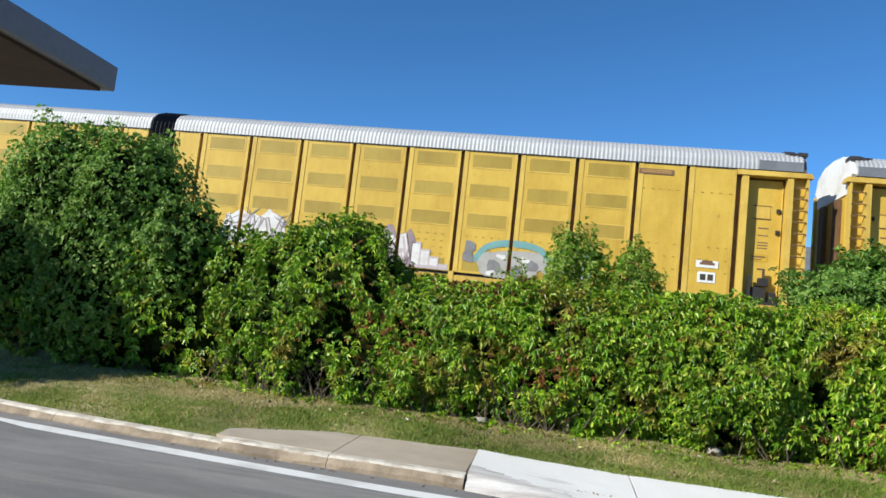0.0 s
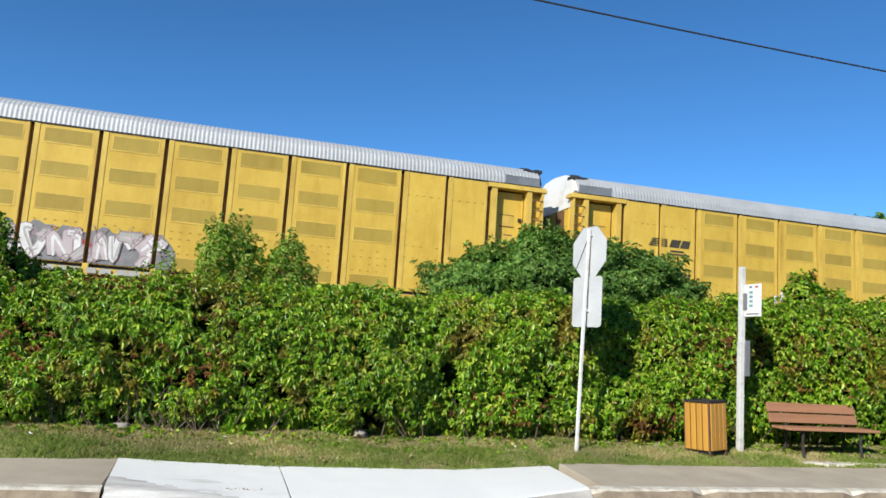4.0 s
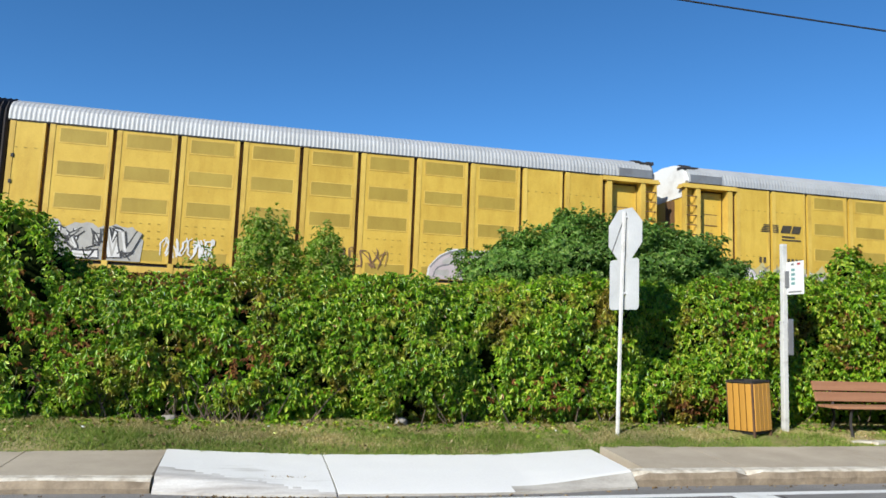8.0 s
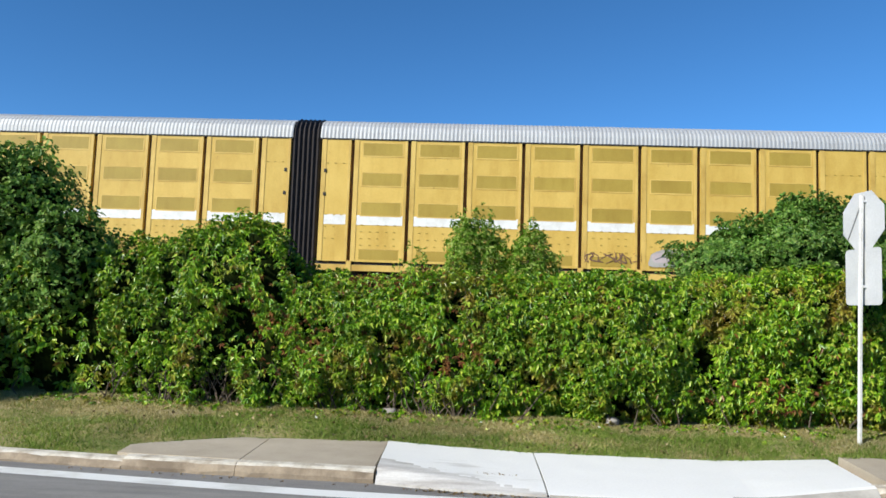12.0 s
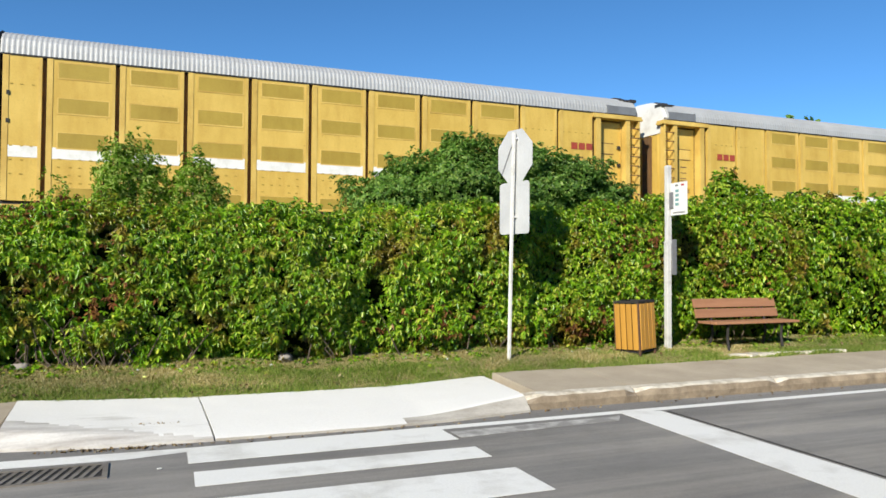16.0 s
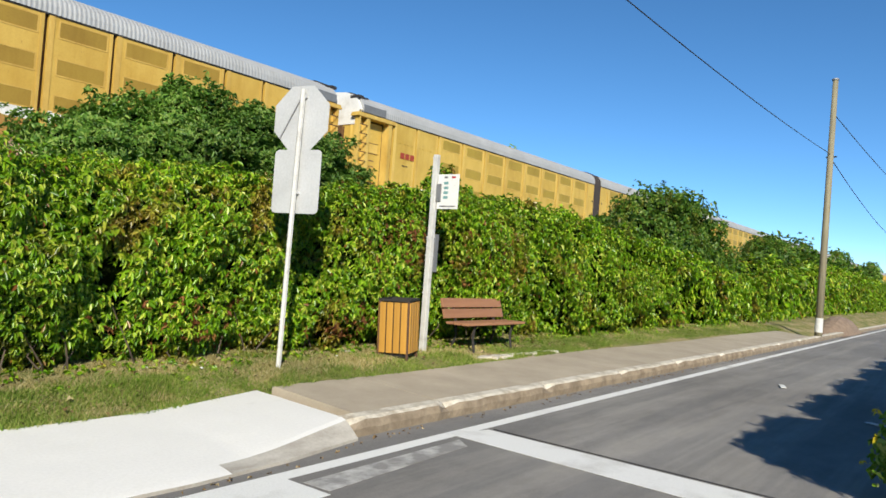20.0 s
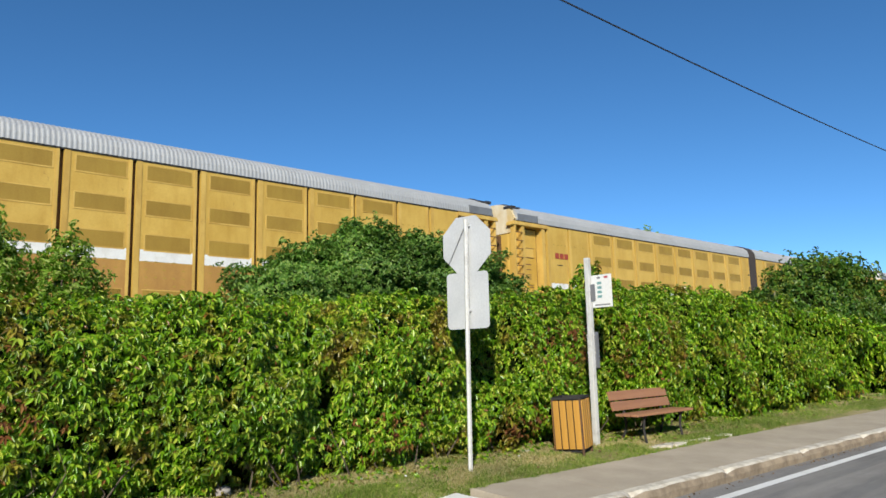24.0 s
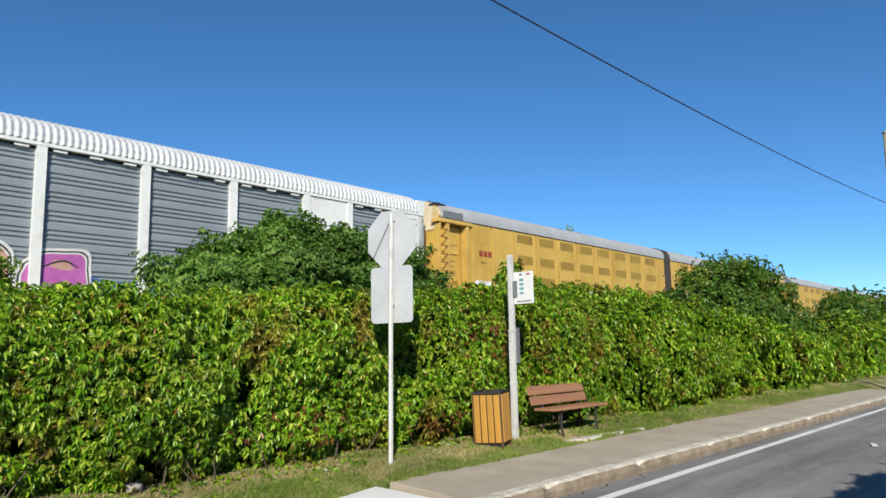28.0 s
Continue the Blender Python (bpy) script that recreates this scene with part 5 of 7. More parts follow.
def white_car():
    """A white car carrier with grey corrugated side panels; its leading end is at x = 0 and it runs back to x = -27."""
    car = tagged(empty("car_carrier"), "white car carrier with grey corrugated side panels", "railcar", "car carriers of the train")
    top = 6.62
    ob_of("inner_shell", box_mesh("wshell", "shelter", (-27, -0.05, 0.2, WIDE - 0.05, 2.64, top - 0.02)), car)
    ob_of("underframe", box_mesh("wunder", "dark", (-26.8, -0.2, 0.3, WIDE - 0.3, 2.1, 2.7)), car)
    ob_of("roof", roof_mesh(-27.0, -0.35, "wroof", "pale_roof", 0.035, 0.17), car, "white ribbed roof")
    ob_of("eave_rail", box_mesh("weave", "white", (-27, -0.05, -0.03, 0.14, top - 0.12, top + 0.1)), car)
    ob_of("end_wall", box_mesh("wend", "white", (-0.3, 0.0, 0.0, WIDE, 2.5, top + 0.05), (-0.32, 0.04, -0.02, WIDE + 0.02, top + 0.05, top + 0.45)), car)
    ob_of("end_panel", box_mesh("wepan", "white", (-0.95, -0.0, 0.0, 0.1, 2.64, top - 0.1)), car)
    ob_of("side_sill", box_mesh("wsill", "white", (-27, 0, 0.0, 0.15, 2.6, 2.8)), car)
    posts = [-3.6, -5.4, -8.05, -10.7, -13.3, -15.95, -18.6, -21.25, -23.2]
    for u in posts:
        ob_of("post", box_mesh("wpost", "white", (-0.115, 0.115, -0.02, 0.15, 2.7, top - 0.1)), car, loc=(u, 0, 0))
    ob_of("door", box_mesh("wdoor", "white", (-5.4, -3.6, 0.02, 0.12, 2.7, top - 0.1)), car, "white side door")
    def sheet(u0, u1):
        verts, faces, n = [], [], 124
        for i in range(n + 1):
            z = 2.8 + (top - 0.2 - 2.8) * i / n
            band = (i // 4) % 4
            y = 0.1 + (0.04 if (band != 3 and i % 4 in (1, 2)) else 0.0)
            verts += [(u0, y, z), (u1, y, z)]
        for i in range(n):
            faces.append((2 * i, 2 * i + 1, 2 * i + 3, 2 * i + 2))
        return mesh_of("side_panel", verts, faces, M["grey_panel"])
    for a, b in [(-3.6, -0.95)] + list(zip(posts[2:8], posts[1:7])) + [(-27, -23.2)]:
        ob_of("side_panel", sheet(a, b), car, "grey corrugated steel panel")
        for k in range(3):
            ob_of("clip", box_mesh("wclip", "white", (-0.16, 0.16, 0.02, 0.1, top - 0.2, top - 0.13)), car, loc=(a + (b - a) * (k + 0.5) / 3, 0, 0))
    graffiti(car, -3.3, -1.2, 2.8, 3.75, ["sp_white", "sp_white"], "sp_grey", 31, "white spray-painted lettering", w=0.24, y=0.1)
    flat_part("graffiti", [([(-2.15, 3.45), (-1.5, 3.6), (-0.95, 3.95), (-1.1, 3.45), (-0.72, 2.85), (-1.5, 2.9), (-2.0, 3.1)], "sp_blue"), ([(-1.7, 3.3), (-1.15, 3.6), (-1.3, 3.2)], "sp_haze")], car, -0.003, "blue spray-painted star shape")
    ra = random.Random(33)
    art = []
    for cu, w_, tone, hole in ((-14.3, 1.1, "sp_pink", "sp_white"), (-12.75, 1.35, "sp_magenta", "sp_pink")):
        for grow, mat in ((0.3, "sp_white"), (0.16, "sp_black"), (0.08, "sp_white"), (0.0, tone)):
            state = ra.getstate()
            art.append(([(u, max(z, 2.78)) for u, z in blob(ra, cu, 3.38, w_ + grow, 1.2 + grow, 26, 0.18)], mat))
            ra.setstate(state)
        ra.random()
        for dz in (0.28, -0.3):
            art.append((blob(ra, cu + 0.08, 3.4 + dz, w_ * 0.4, 0.22, 16, 0.25), hole))
            art += [(q, "sp_black") for q in brush([(cu - w_ * 0.3, 3.3 + dz), (cu + 0.1, 3.5 + dz), (cu + w_ * 0.35, 3.35 + dz)], 0.05)]
    for k in range(4):
        u = -11.9 + 0.56 * k
        art.append(([(u, 2.8), (u + 0.62, 2.8), (u + 0.5 + 0.1 * (k % 2), 3.3 + 0.12 * (k % 2)), (u - 0.08, 3.45 - 0.1 * (k % 2))], "sp_blue"))
        art += [(q, "sp_black") for q in brush([(u, 2.85), (u + 0.1, 3.2), (u + 0.5, 3.3)], 0.04)]
    flat_part("graffiti", art, car, 0.1, "magenta and blue lettering with white outline")
    graffiti(car, -20.5, -16.2, 2.8, 4.0, ["sp_pink", "sp_white"], "sp_black", 34, "pale pink spray-painted lettering", w=0.24, y=0.1)
    rs_ = random.Random(61)
    marks = []
    for z_ in (6.3, 6.1, 5.1, 5.03, 4.96, 4.89, 4.42, 4.22, 4.15, 4.08):
        u_ = -0.84
        while u_ < -0.36:
            w_ = rs_.uniform(0.04, 0.14)
            marks.append((u_, min(u_ + w_, -0.34), z_, z_ + 0.035))
            u_ += w_ + 0.05
    bars(car, marks + [(-0.88, -0.2, 4.36, 4.375), (-0.22, -0.16, 4.05, 4.27), (-0.13, -0.09, 4.05, 4.27)], "sp_grey", y=0.0)
    bars(car, [(-0.78, -0.3, 3.62, 3.80)], "gold", y=0.0, name="data_plate", label="gold placard")
    bars(car, [(-0.72 + 0.09 * k, -0.66 + 0.09 * k, 3.68, 3.75) for k in range(4)], "sp_brown", y=-0.003)
    ob_of("end_ladder", box_mesh("wladder", "white", *[(-0.36, 0.02, -0.09, -0.06, 2.75 + 0.3 * k, 2.78 + 0.3 * k) for k in range(3)], (-0.38, -0.35, -0.09, 0.0, 2.7, 3.5), (0.01, 0.04, -0.09, 0.0, 2.7, 3.5)), car, "white corner steps")
    for u in (-1.8, -3.6, -23.4, -25.2):
        for yy in (0.83, 2.27):
            ob_of("wheel", CACHE["wheel"], car, loc=(u, yy, 2.19))
    return car


CARS.append((white_car(), -13 * HALF - 0.35))

# ---- foliage ----
def leaf_mesh(name, pts, nrm, mat, size, rng, fan=5, droop=0.55, spread=0.9, aspect=0.42, hang=1.0, loose=0.6):
    """Fans of folded leaflets at the points pts, facing along nrm and drooping."""
    n = len(pts)
    out_v = np.empty((n * fan * 6, 3))
    nrm = nrm / np.linalg.norm(nrm, axis=1, keepdims=True)
    down = np.array([0, 0, -1.0])
    axis = hang * (down - nrm * (nrm @ down)[:, None]) + rng.normal(0, loose, (n, 3))
    axis /= np.linalg.norm(axis, axis=1, keepdims=True) + 1e-9
    side = np.cross(nrm, axis)
    side /= np.linalg.norm(side, axis=1, keepdims=True) + 1e-9
    sz = size * rng.uniform(0.65, 1.3, n)
    for k in range(fan):
        a = (k - (fan - 1) / 2) * spread * 2 / max(1, fan - 1) + rng.normal(0, 0.22, n) if fan > 1 else rng.normal(0, 0.8, n)
        L = (sz * (1 - 0.12 * abs(k - (fan - 1) / 2)) * rng.uniform(0.8, 1.15, n))[:, None]
        d = axis * np.cos(a)[:, None] + side * np.sin(a)[:, None] + nrm * rng.uniform(-0.1, droop, n)[:, None]
        d /= np.linalg.norm(d, axis=1, keepdims=True)
        s = np.cross(nrm + rng.normal(0, 0.5, (n, 3)), d)
        s /= np.linalg.norm(s, axis=1, keepdims=True) + 1e-9
        curl = rng.uniform(0.05, 0.3, n)[:, None] * L
        wide = s * L * aspect / 2
        base = pts + d * L * 0.08
        low = pts + d * L * 0.34 + nrm * 0.04 * L
        high = pts + d * L * 0.68 + nrm * 0.03 * L + down * curl * 0.35
        tip = pts + d * L - nrm * 0.02 + down * curl
        q = np.stack([base, low + wide, high + wide * 0.85, tip, high - wide * 0.85, low - wide], axis=1)
        out_v[k * n * 6:(k + 1) * n * 6] = q.reshape(-1, 3)
    m = n * fan
    base = np.arange(m) * 6
    quads = np.stack([base, base + 1, base + 2, base + 3, base, base + 3, base + 4, base + 5], axis=1).reshape(-1)
    me = bpy.data.meshes.new(name)
    me.vertices.add(m * 6)
    me.vertices.foreach_set("co", out_v.reshape(-1))
    me.loops.add(m * 8)
    me.loops.foreach_set("vertex_index", quads.astype(np.int32))
    me.polygons.add(m * 2)
    me.polygons.foreach_set("loop_start", (np.arange(m * 2) * 4).astype(np.int32))
    me.materials.append(M[mat])
    me.update(calc_edges=True)
    return me


TOP = [(-16, 2.6), (-9, 2.4), (-5, 2.42), (-4.2, 2.48), (-3.6, 2.68), (-3.15, 2.98), (-2.75, 2.85), (-2.35, 2.2), (-2.1, 1.98), (-1, 1.95), (0.7, 2.03), (4.4, 2.13), (8.8, 2.36), (11.5, 2.58), (13, 2.6), (16, 2.62), (18, 2.5), (22, 2.3), (27, 2.2), (29, 1.9), (31, 2.0), (33, 2.3), (37, 2.5), (44, 2.8), (55, 3.2), (75, 3.3), (110, 3.3)]
FACE = [(-16, 13.2), (-10, 12.1), (-8, 11.7), (-5.5, 11.45), (-3, 11.25), (-1, 11.1), (2, 10.85), (6, 10.95), (12, 10.95), (20, 11.0), (40, 11.4), (110, 12.5)]
DEPTH = 1.9


def hedge_point(u, w):
    """u along the hedge, w from 0 at its foot over the face and the top to 1 at the back. Gives place and outward normal."""
    h, y0 = interp(u, TOP), interp(u, FACE)
    lump = 0.22 * noise.noise((u * 0.8, w * 3.0, 0.3)) + 0.22 * noise.noise((u * 2.1, w * 6.0, 4.0)) + 0.12 * noise.noise((u * 5.5, w * 14, 8.0))
    lump *= 1 + 0.7 * min(1, max(0, -1.2 - u)) + 1.7 * min(1, max(0, (u - 11.5) / 4))
    hh = h * (1 + 0.035 * noise.noise((u * 1.7, 5, 5)))
    if w < 0.6:
        g = w / 0.6
        z = 0.02 + hh * g
        y = y0 - 0.22 * math.sin(g * math.pi * 0.9) + 0.5 * max(0, g - 0.72) ** 1.6 * 4
        ny, nz = -1.0, 0.15 + 1.5 * max(0, g - 0.75) * 4
        foot = 0.16 * max(0, 0.18 - g) / 0.18
        # recesses shaped in behind sign and post to deepen the shadows they cast
        shadow_hollow = 0.5 * math.exp(-((u - 6.45) / 0.52) ** 2) * math.exp(-((z - 1.35) / 0.6) ** 2) + 0.3 * math.exp(-((u - 9.1) / 0.25) ** 2) * math.exp(-((z - 1.4) / 0.6) ** 2)
        return (u, y - lump + foot + shadow_hollow, z), (0.25 * noise.noise((u * 2, w * 5, 2)), ny, nz)
    g = (w - 0.6) / 0.4
    return (u, y0 + 0.55 + g * DEPTH, 0.02 + hh + lump * 0.8 - 0.1 * g), (0.2 * noise.noise((u * 2, w * 5, 2)), -0.5 + 0.4 * g, 1.0)


def hedge_leaves(x0, x1, per_metre, size, seed, fan=5):
    r = np.random.default_rng(seed)
    n = int((x1 - x0) * per_metre)
    us, ws = r.uniform(x0, x1, n), r.uniform(0.0, 0.9, n)
    P, N = np.empty((n, 3)), np.empty((n, 3))
    keep = np.ones(n, bool)
    for i in range(n):
        P[i], N[i] = hedge_point(us[i], ws[i])
        hole = noise.noise((us[i] * 2.6, ws[i] * 7.0, 11.0))
        if us[i] < 13 and hole < -0.34 + 0.3 * min(1, max(0, -1.2 - us[i])) and r.random() < 0.8:
            keep[i] = False
    P += N / np.linalg.norm(N, axis=1, keepdims=True) * np.where(r.random(n) < 0.28, r.uniform(-0.3, -0.12, n), r.uniform(-0.14, 0.07, n))[:, None]
    return leaf_mesh("leaves", P[keep], N[keep], "vine", size, r, fan, aspect=0.34, spread=1.25, loose=0.5)


hedge = tagged(empty("vine_hedge", (5, 11.5, 0)), "dense green creeper hedge with scattered reddening leaves", "hedge")
hedge.location = (0, 0, 0)
for x0, x1, dens, size, seed in ((-5.0, 3.0, 2700, 0.083, 41), (3.0, 12.0, 2700, 0.083, 42), (12.0, 20.0, 1300, 0.105, 43), (20.0, 36.0, 420, 0.17, 44), (36.0, 110.0, 110, 0.3, 45), (-16.0, -5.0, 420, 0.12, 46)):
    ob = ob_of("foliage", hedge_leaves(x0, x1, dens, size, seed), hedge)
    ob["kind"] = "stuff"
# closed shell under the leaves, painted near-black for the shade inside the hedge
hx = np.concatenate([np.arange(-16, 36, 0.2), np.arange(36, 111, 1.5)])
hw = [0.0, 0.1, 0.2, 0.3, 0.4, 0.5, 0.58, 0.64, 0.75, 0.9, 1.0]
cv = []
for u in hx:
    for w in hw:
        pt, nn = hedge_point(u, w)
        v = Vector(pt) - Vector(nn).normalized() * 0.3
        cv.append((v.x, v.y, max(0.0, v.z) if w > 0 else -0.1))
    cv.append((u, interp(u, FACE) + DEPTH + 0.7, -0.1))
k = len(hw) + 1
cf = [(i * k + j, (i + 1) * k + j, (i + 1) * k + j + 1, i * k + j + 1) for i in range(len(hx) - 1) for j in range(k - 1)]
ob_of("inner_growth", mesh_of("inner_growth", cv, cf, M["core"], smooth=True), hedge, "dark shell filling the hedge, shade painted into its colour")
# withered patches of creeper
rp = np.random.default_rng(47)
wither = []
for u_, w_, su, sw, n_ in ((-0.7, 0.62, 0.4, 0.05, 260), (0.1, 0.3, 0.3, 0.06, 90), (-2.2, 0.3, 0.5, 0.1, 160), (4.6, 0.12, 0.5, 0.06, 110), (8.2, 0.42, 0.5, 0.09, 130), (7.2, 0.1, 0.6, 0.05, 120), (10.4, 0.3, 0.6, 0.1, 120)):
    wither += [(rp.normal(u_, su), min(0.85, max(0.02, rp.normal(w_, sw)))) for _ in range(n_)]
wp_ = [hedge_point(u, w) for u, w in wither]
wq, wr = np.array([q[0] for q in wp_]), np.array([q[1] for q in wp_])
wq += wr / np.linalg.norm(wr, axis=1, keepdims=True) * rp.uniform(-0.06, 0.06, len(wq))[:, None]
ob_of("withered_leaves", leaf_mesh("withered_leaves", wq, wr, "rusty", 0.075, rp, 4, aspect=0.36, spread=1.2), hedge, "withered rust-brown creeper leaves")["kind"] = "stuff"
# bare twigs at the foot of the hedge
rt = random.Random(5)
tw = []
for i in range(130):
    x = rt.choice((rt.uniform(-5, 12), rt.gauss(-0.6, 0.7), rt.gauss(-3.5, 0.8)))
    y0 = interp(x, FACE) - 0.05
    pts = [(x, y0, 0.0)]
    for q in range(3):
        a = pts[-1]
        pts.append((a[0] + rt.uniform(-0.2, 0.2), a[1] - rt.uniform(-0.05, 0.09), a[2] + rt.uniform(0.1, 0.3)))
    tw.append((pts, [0.012, 0.009, 0.007, 0.003], 5))
v, f = tubes(tw)
ob_of("twig_tangle", mesh_of("twig_tangle", v, f, M["bark"]), hedge, "bare brown creeper twigs")["kind"] = "stuff"


def thicket(name, lab, balls, n, size, mat, seed, base, cat="shrub", fan=4, core=0.72, stems=8, lump=0.28, hang=-0.6, aspect=0.36):
    """A shrub: stems from its base, an uneven crown of leaves over several overlapping lobes."""
    r = np.random.default_rng(seed)
    rr = random.Random(seed)
    root = tagged(empty(name, base), lab, cat)
    B = np.array(balls, float)
    vol = B[:, 3] * B[:, 4] + B[:, 4] * B[:, 5] + B[:, 3] * B[:, 5]
    pick = r.choice(len(B), n * 2, p=vol / vol.sum())
    d = r.normal(0, 1, (n * 2, 3))
    d /= np.linalg.norm(d, axis=1, keepdims=True)
    k = np.array([1 + lump * noise.noise(tuple(v * 2.2 + seed)) + lump * 0.6 * noise.noise(tuple(v * 6 + seed)) for v in d]) * r.uniform(0.8, 1.05, n * 2)
    P = B[pick, :3] + d * B[pick, 3:] * k[:, None]
    inside = np.zeros(n * 2, bool)
    for b in range(len(B)):
        q = (((P - B[b, :3]) / B[b, 3:]) ** 2).sum(1)
        inside |= (q < 0.6) & (pick != b)
    good = ~inside & (P[:, 2] > base[2] + 0.05)
    P, N = P[good][:n], (d / B[pick, 3:])[good][:n]
    N[:, 2] += 0.25 * np.linalg.norm(N, axis=1)
    crown = ob_of("crown", leaf_mesh("crown", P - np.array(base), N, mat, size, r, fan, hang=hang, aspect=aspect), root)
    crown["kind"] = "stuff"
    # solid lobes inside the crown, painted near-black as the shade behind its leaves
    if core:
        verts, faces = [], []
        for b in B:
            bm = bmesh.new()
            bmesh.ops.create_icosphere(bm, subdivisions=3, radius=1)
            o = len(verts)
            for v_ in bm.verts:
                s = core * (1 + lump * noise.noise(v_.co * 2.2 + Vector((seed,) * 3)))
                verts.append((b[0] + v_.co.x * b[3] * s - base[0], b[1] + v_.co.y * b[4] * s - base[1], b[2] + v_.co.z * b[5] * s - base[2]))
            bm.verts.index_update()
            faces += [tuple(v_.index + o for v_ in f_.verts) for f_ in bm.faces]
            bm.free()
        ob_of("inner_growth", mesh_of("inner_growth", verts, faces, M["core"], smooth=True), root, "dark shell inside the crown, shade painted into its colour")["kind"] = "stuff"
    tb = []
    for i in range(stems):
        b = B[rr.randrange(len(B))]
        tgt = (b[0] + rr.uniform(-0.6, 0.6) * b[3] - base[0], b[1] + rr.uniform(-0.4, 0.4) * b[4] - base[1], b[2] + rr.uniform(0, 0.75) * b[5] - base[2])
        st_ = (rr.uniform(-0.15, 0.15), rr.uniform(-0.1, 0.1), -0.15)
        m1 = tuple(st_[q] * 0.5 + tgt[q] * 0.5 + rr.uniform(-0.1, 0.1) for q in range(3))
        w = 0.018 + 0.012 * max(b[3:])
        tb.append(([st_, m1, tgt], [w, w * 0.7, w * 0.25], 6))
    v_, f_ = tubes(tb)
    ob_of("branchwork", mesh_of("branchwork", v_, f_, M["bark"]), root)["kind"] = "stuff"
    return root


thicket("large_shrub", "tall dark green shrub spilling over the verge", [(-7.2, 11.9, 1.6, 1.3, 1.0, 1.55), (-6.9, 11.9, 2.8, 1.0, 0.9, 1.2), (-8.2, 12.0, 2.9, 1.15, 0.9, 1.25), (-8.6, 12.2, 1.8, 1.4, 1.1, 1.5), (-5.8, 11.75, 2.0, 0.7, 0.8, 0.95), (-10.2, 12.8, 1.8, 1.5, 1.1, 1.4)], 20000, 0.085, "bush", 51, (-7.4, 12.0, 0.0), stems=10, fan=3, hang=-0.2, aspect=0.5)
thicket("round_shrub", "rounded green shrub rising behind the hedge", [(5.4, 13.6, 2.5, 1.3, 0.9, 0.72), (6.5, 13.4, 2.66, 1.4, 0.9, 0.9), (7.9, 13.3, 2.6, 1.3, 0.9, 0.82), (8.8, 13.1, 2.4, 0.75, 0.7, 0.58), (6.0, 13.4, 3.25, 0.4, 0.3, 0.42), (7.3, 13.3, 3.2, 0.4, 0.3, 0.45), (8.4, 13.2, 3.0, 0.35, 0.3, 0.4)], 24000, 0.095, "willow", 52, (6.8, 13.6, 0.6), fan=4, hang=-0.8, lump=0.5, aspect=0.28, stems=22)
thicket("sapling", "slender pale green sapling with loose leaves", [(0.42, 13.1, 2.57, 0.32, 0.3, 0.6), (0.24, 13.1, 2.3, 0.26, 0.3, 0.5), (0.74, 13.1, 2.35, 0.28, 0.3, 0.52)], 2700, 0.085, "sapling", 53, (0.35, 13.2, 0.5), "sapling", fan=3, core=0.0, stems=14, lump=0.75, hang=-0.8, aspect=0.28)
thicket("sapling", "slender pale green sapling with loose leaves", [(1.42, 13.0, 2.47, 0.27, 0.26, 0.5), (1.27, 13.0, 2.2, 0.27, 0.3, 0.42), (1.64, 13.0, 2.15, 0.29, 0.28, 0.45)], 1700, 0.085, "sapling", 54, (1.4, 13.1, 0.5), "sapling", fan=3, core=0.0, stems=12, lump=0.75, hang=-0.8, aspect=0.28)
thicket("sapling", "low pale yellow-green sapling beside the hedge", [(-0.55, 13.0, 2.0, 0.3, 0.3, 0.5), (-0.3, 13.0, 1.85, 0.3, 0.3, 0.4)], 520, 0.07, "sapling", 57, (-0.5, 13.1, 0.5), "sapling", fan=3, core=0.0, stems=6, lump=0.6)
thicket("vine_shoot", "bright green creeper shoot standing above the hedge", [(12.0, 13.0, 2.75, 0.4, 0.4, 0.6), (12.7, 13.0, 2.6, 0.5, 0.4, 0.45)], 900, 0.13, "vine", 55, (12.2, 13.1, 0.4), "creeper", core=0.6, stems=5)
thicket("thicket", "tall leafy thicket overgrown with reddening creeper", [(19.2, 12.6, 1.9, 1.4, 1.1, 1.05), (20.9, 12.4, 2.1, 1.3, 1.2, 1.35), (22.4, 12.5, 2.6, 1.2, 1.3, 1.6), (23.6, 12.4, 2.85, 1.2, 1.3, 1.55), (25.2, 12.4, 2.6, 1.3, 1.3, 1.6), (26.6, 12.4, 2.3, 1.2, 1.3, 1.45), (28.0, 12.3, 1.8, 1.1, 1.2, 1.2), (29.4, 12.3, 1.5, 1.1, 1.1, 1.0)], 20000, 0.13, "far_bush", 56, (25, 13, 0.2), lump=0.42, hang=0.2, aspect=0.5)
thicket("thicket", "leafy thicket overgrown with creeper by the wooden pole", [(40.0, 13.0, 2.0, 1.3, 1.3, 1.8), (41.6, 13.2, 2.5, 1.5, 1.3, 1.8), (43.6, 13.2, 2.2, 1.5, 1.3, 1.9), (45.4, 13.2, 1.9, 1.4, 1.3, 1.6)], 6500, 0.18, "far_bush", 59, (42, 13, 0.2), stems=5, lump=0.42, hang=0.2, aspect=0.5)
for i, (x, h) in enumerate(((46.5, 4.5), (50, 4.1), (55, 5.0), (63, 4.4), (71, 5.0), (82, 4.8), (95, 5.2))):
    thicket("thicket", "tall leafy thicket along the railway", [(x, 14, h * 0.5, 2.6, 1.6, h * 0.5), (x + 3.0, 14.3, h * 0.42, 2.6, 1.6, h * 0.45)], 1600, 0.34, "far_bush", 60 + i, (x, 14.2, 0.2), stems=5)
thicket("large_shrub", "dark green thicket beside the road", [(-13.5, 13.8, 1.7, 2.2, 1.3, 1.7), (-17, 15, 1.8, 2.5, 1.5, 1.8)], 2500, 0.2, "bush", 58, (-14, 14, 0))

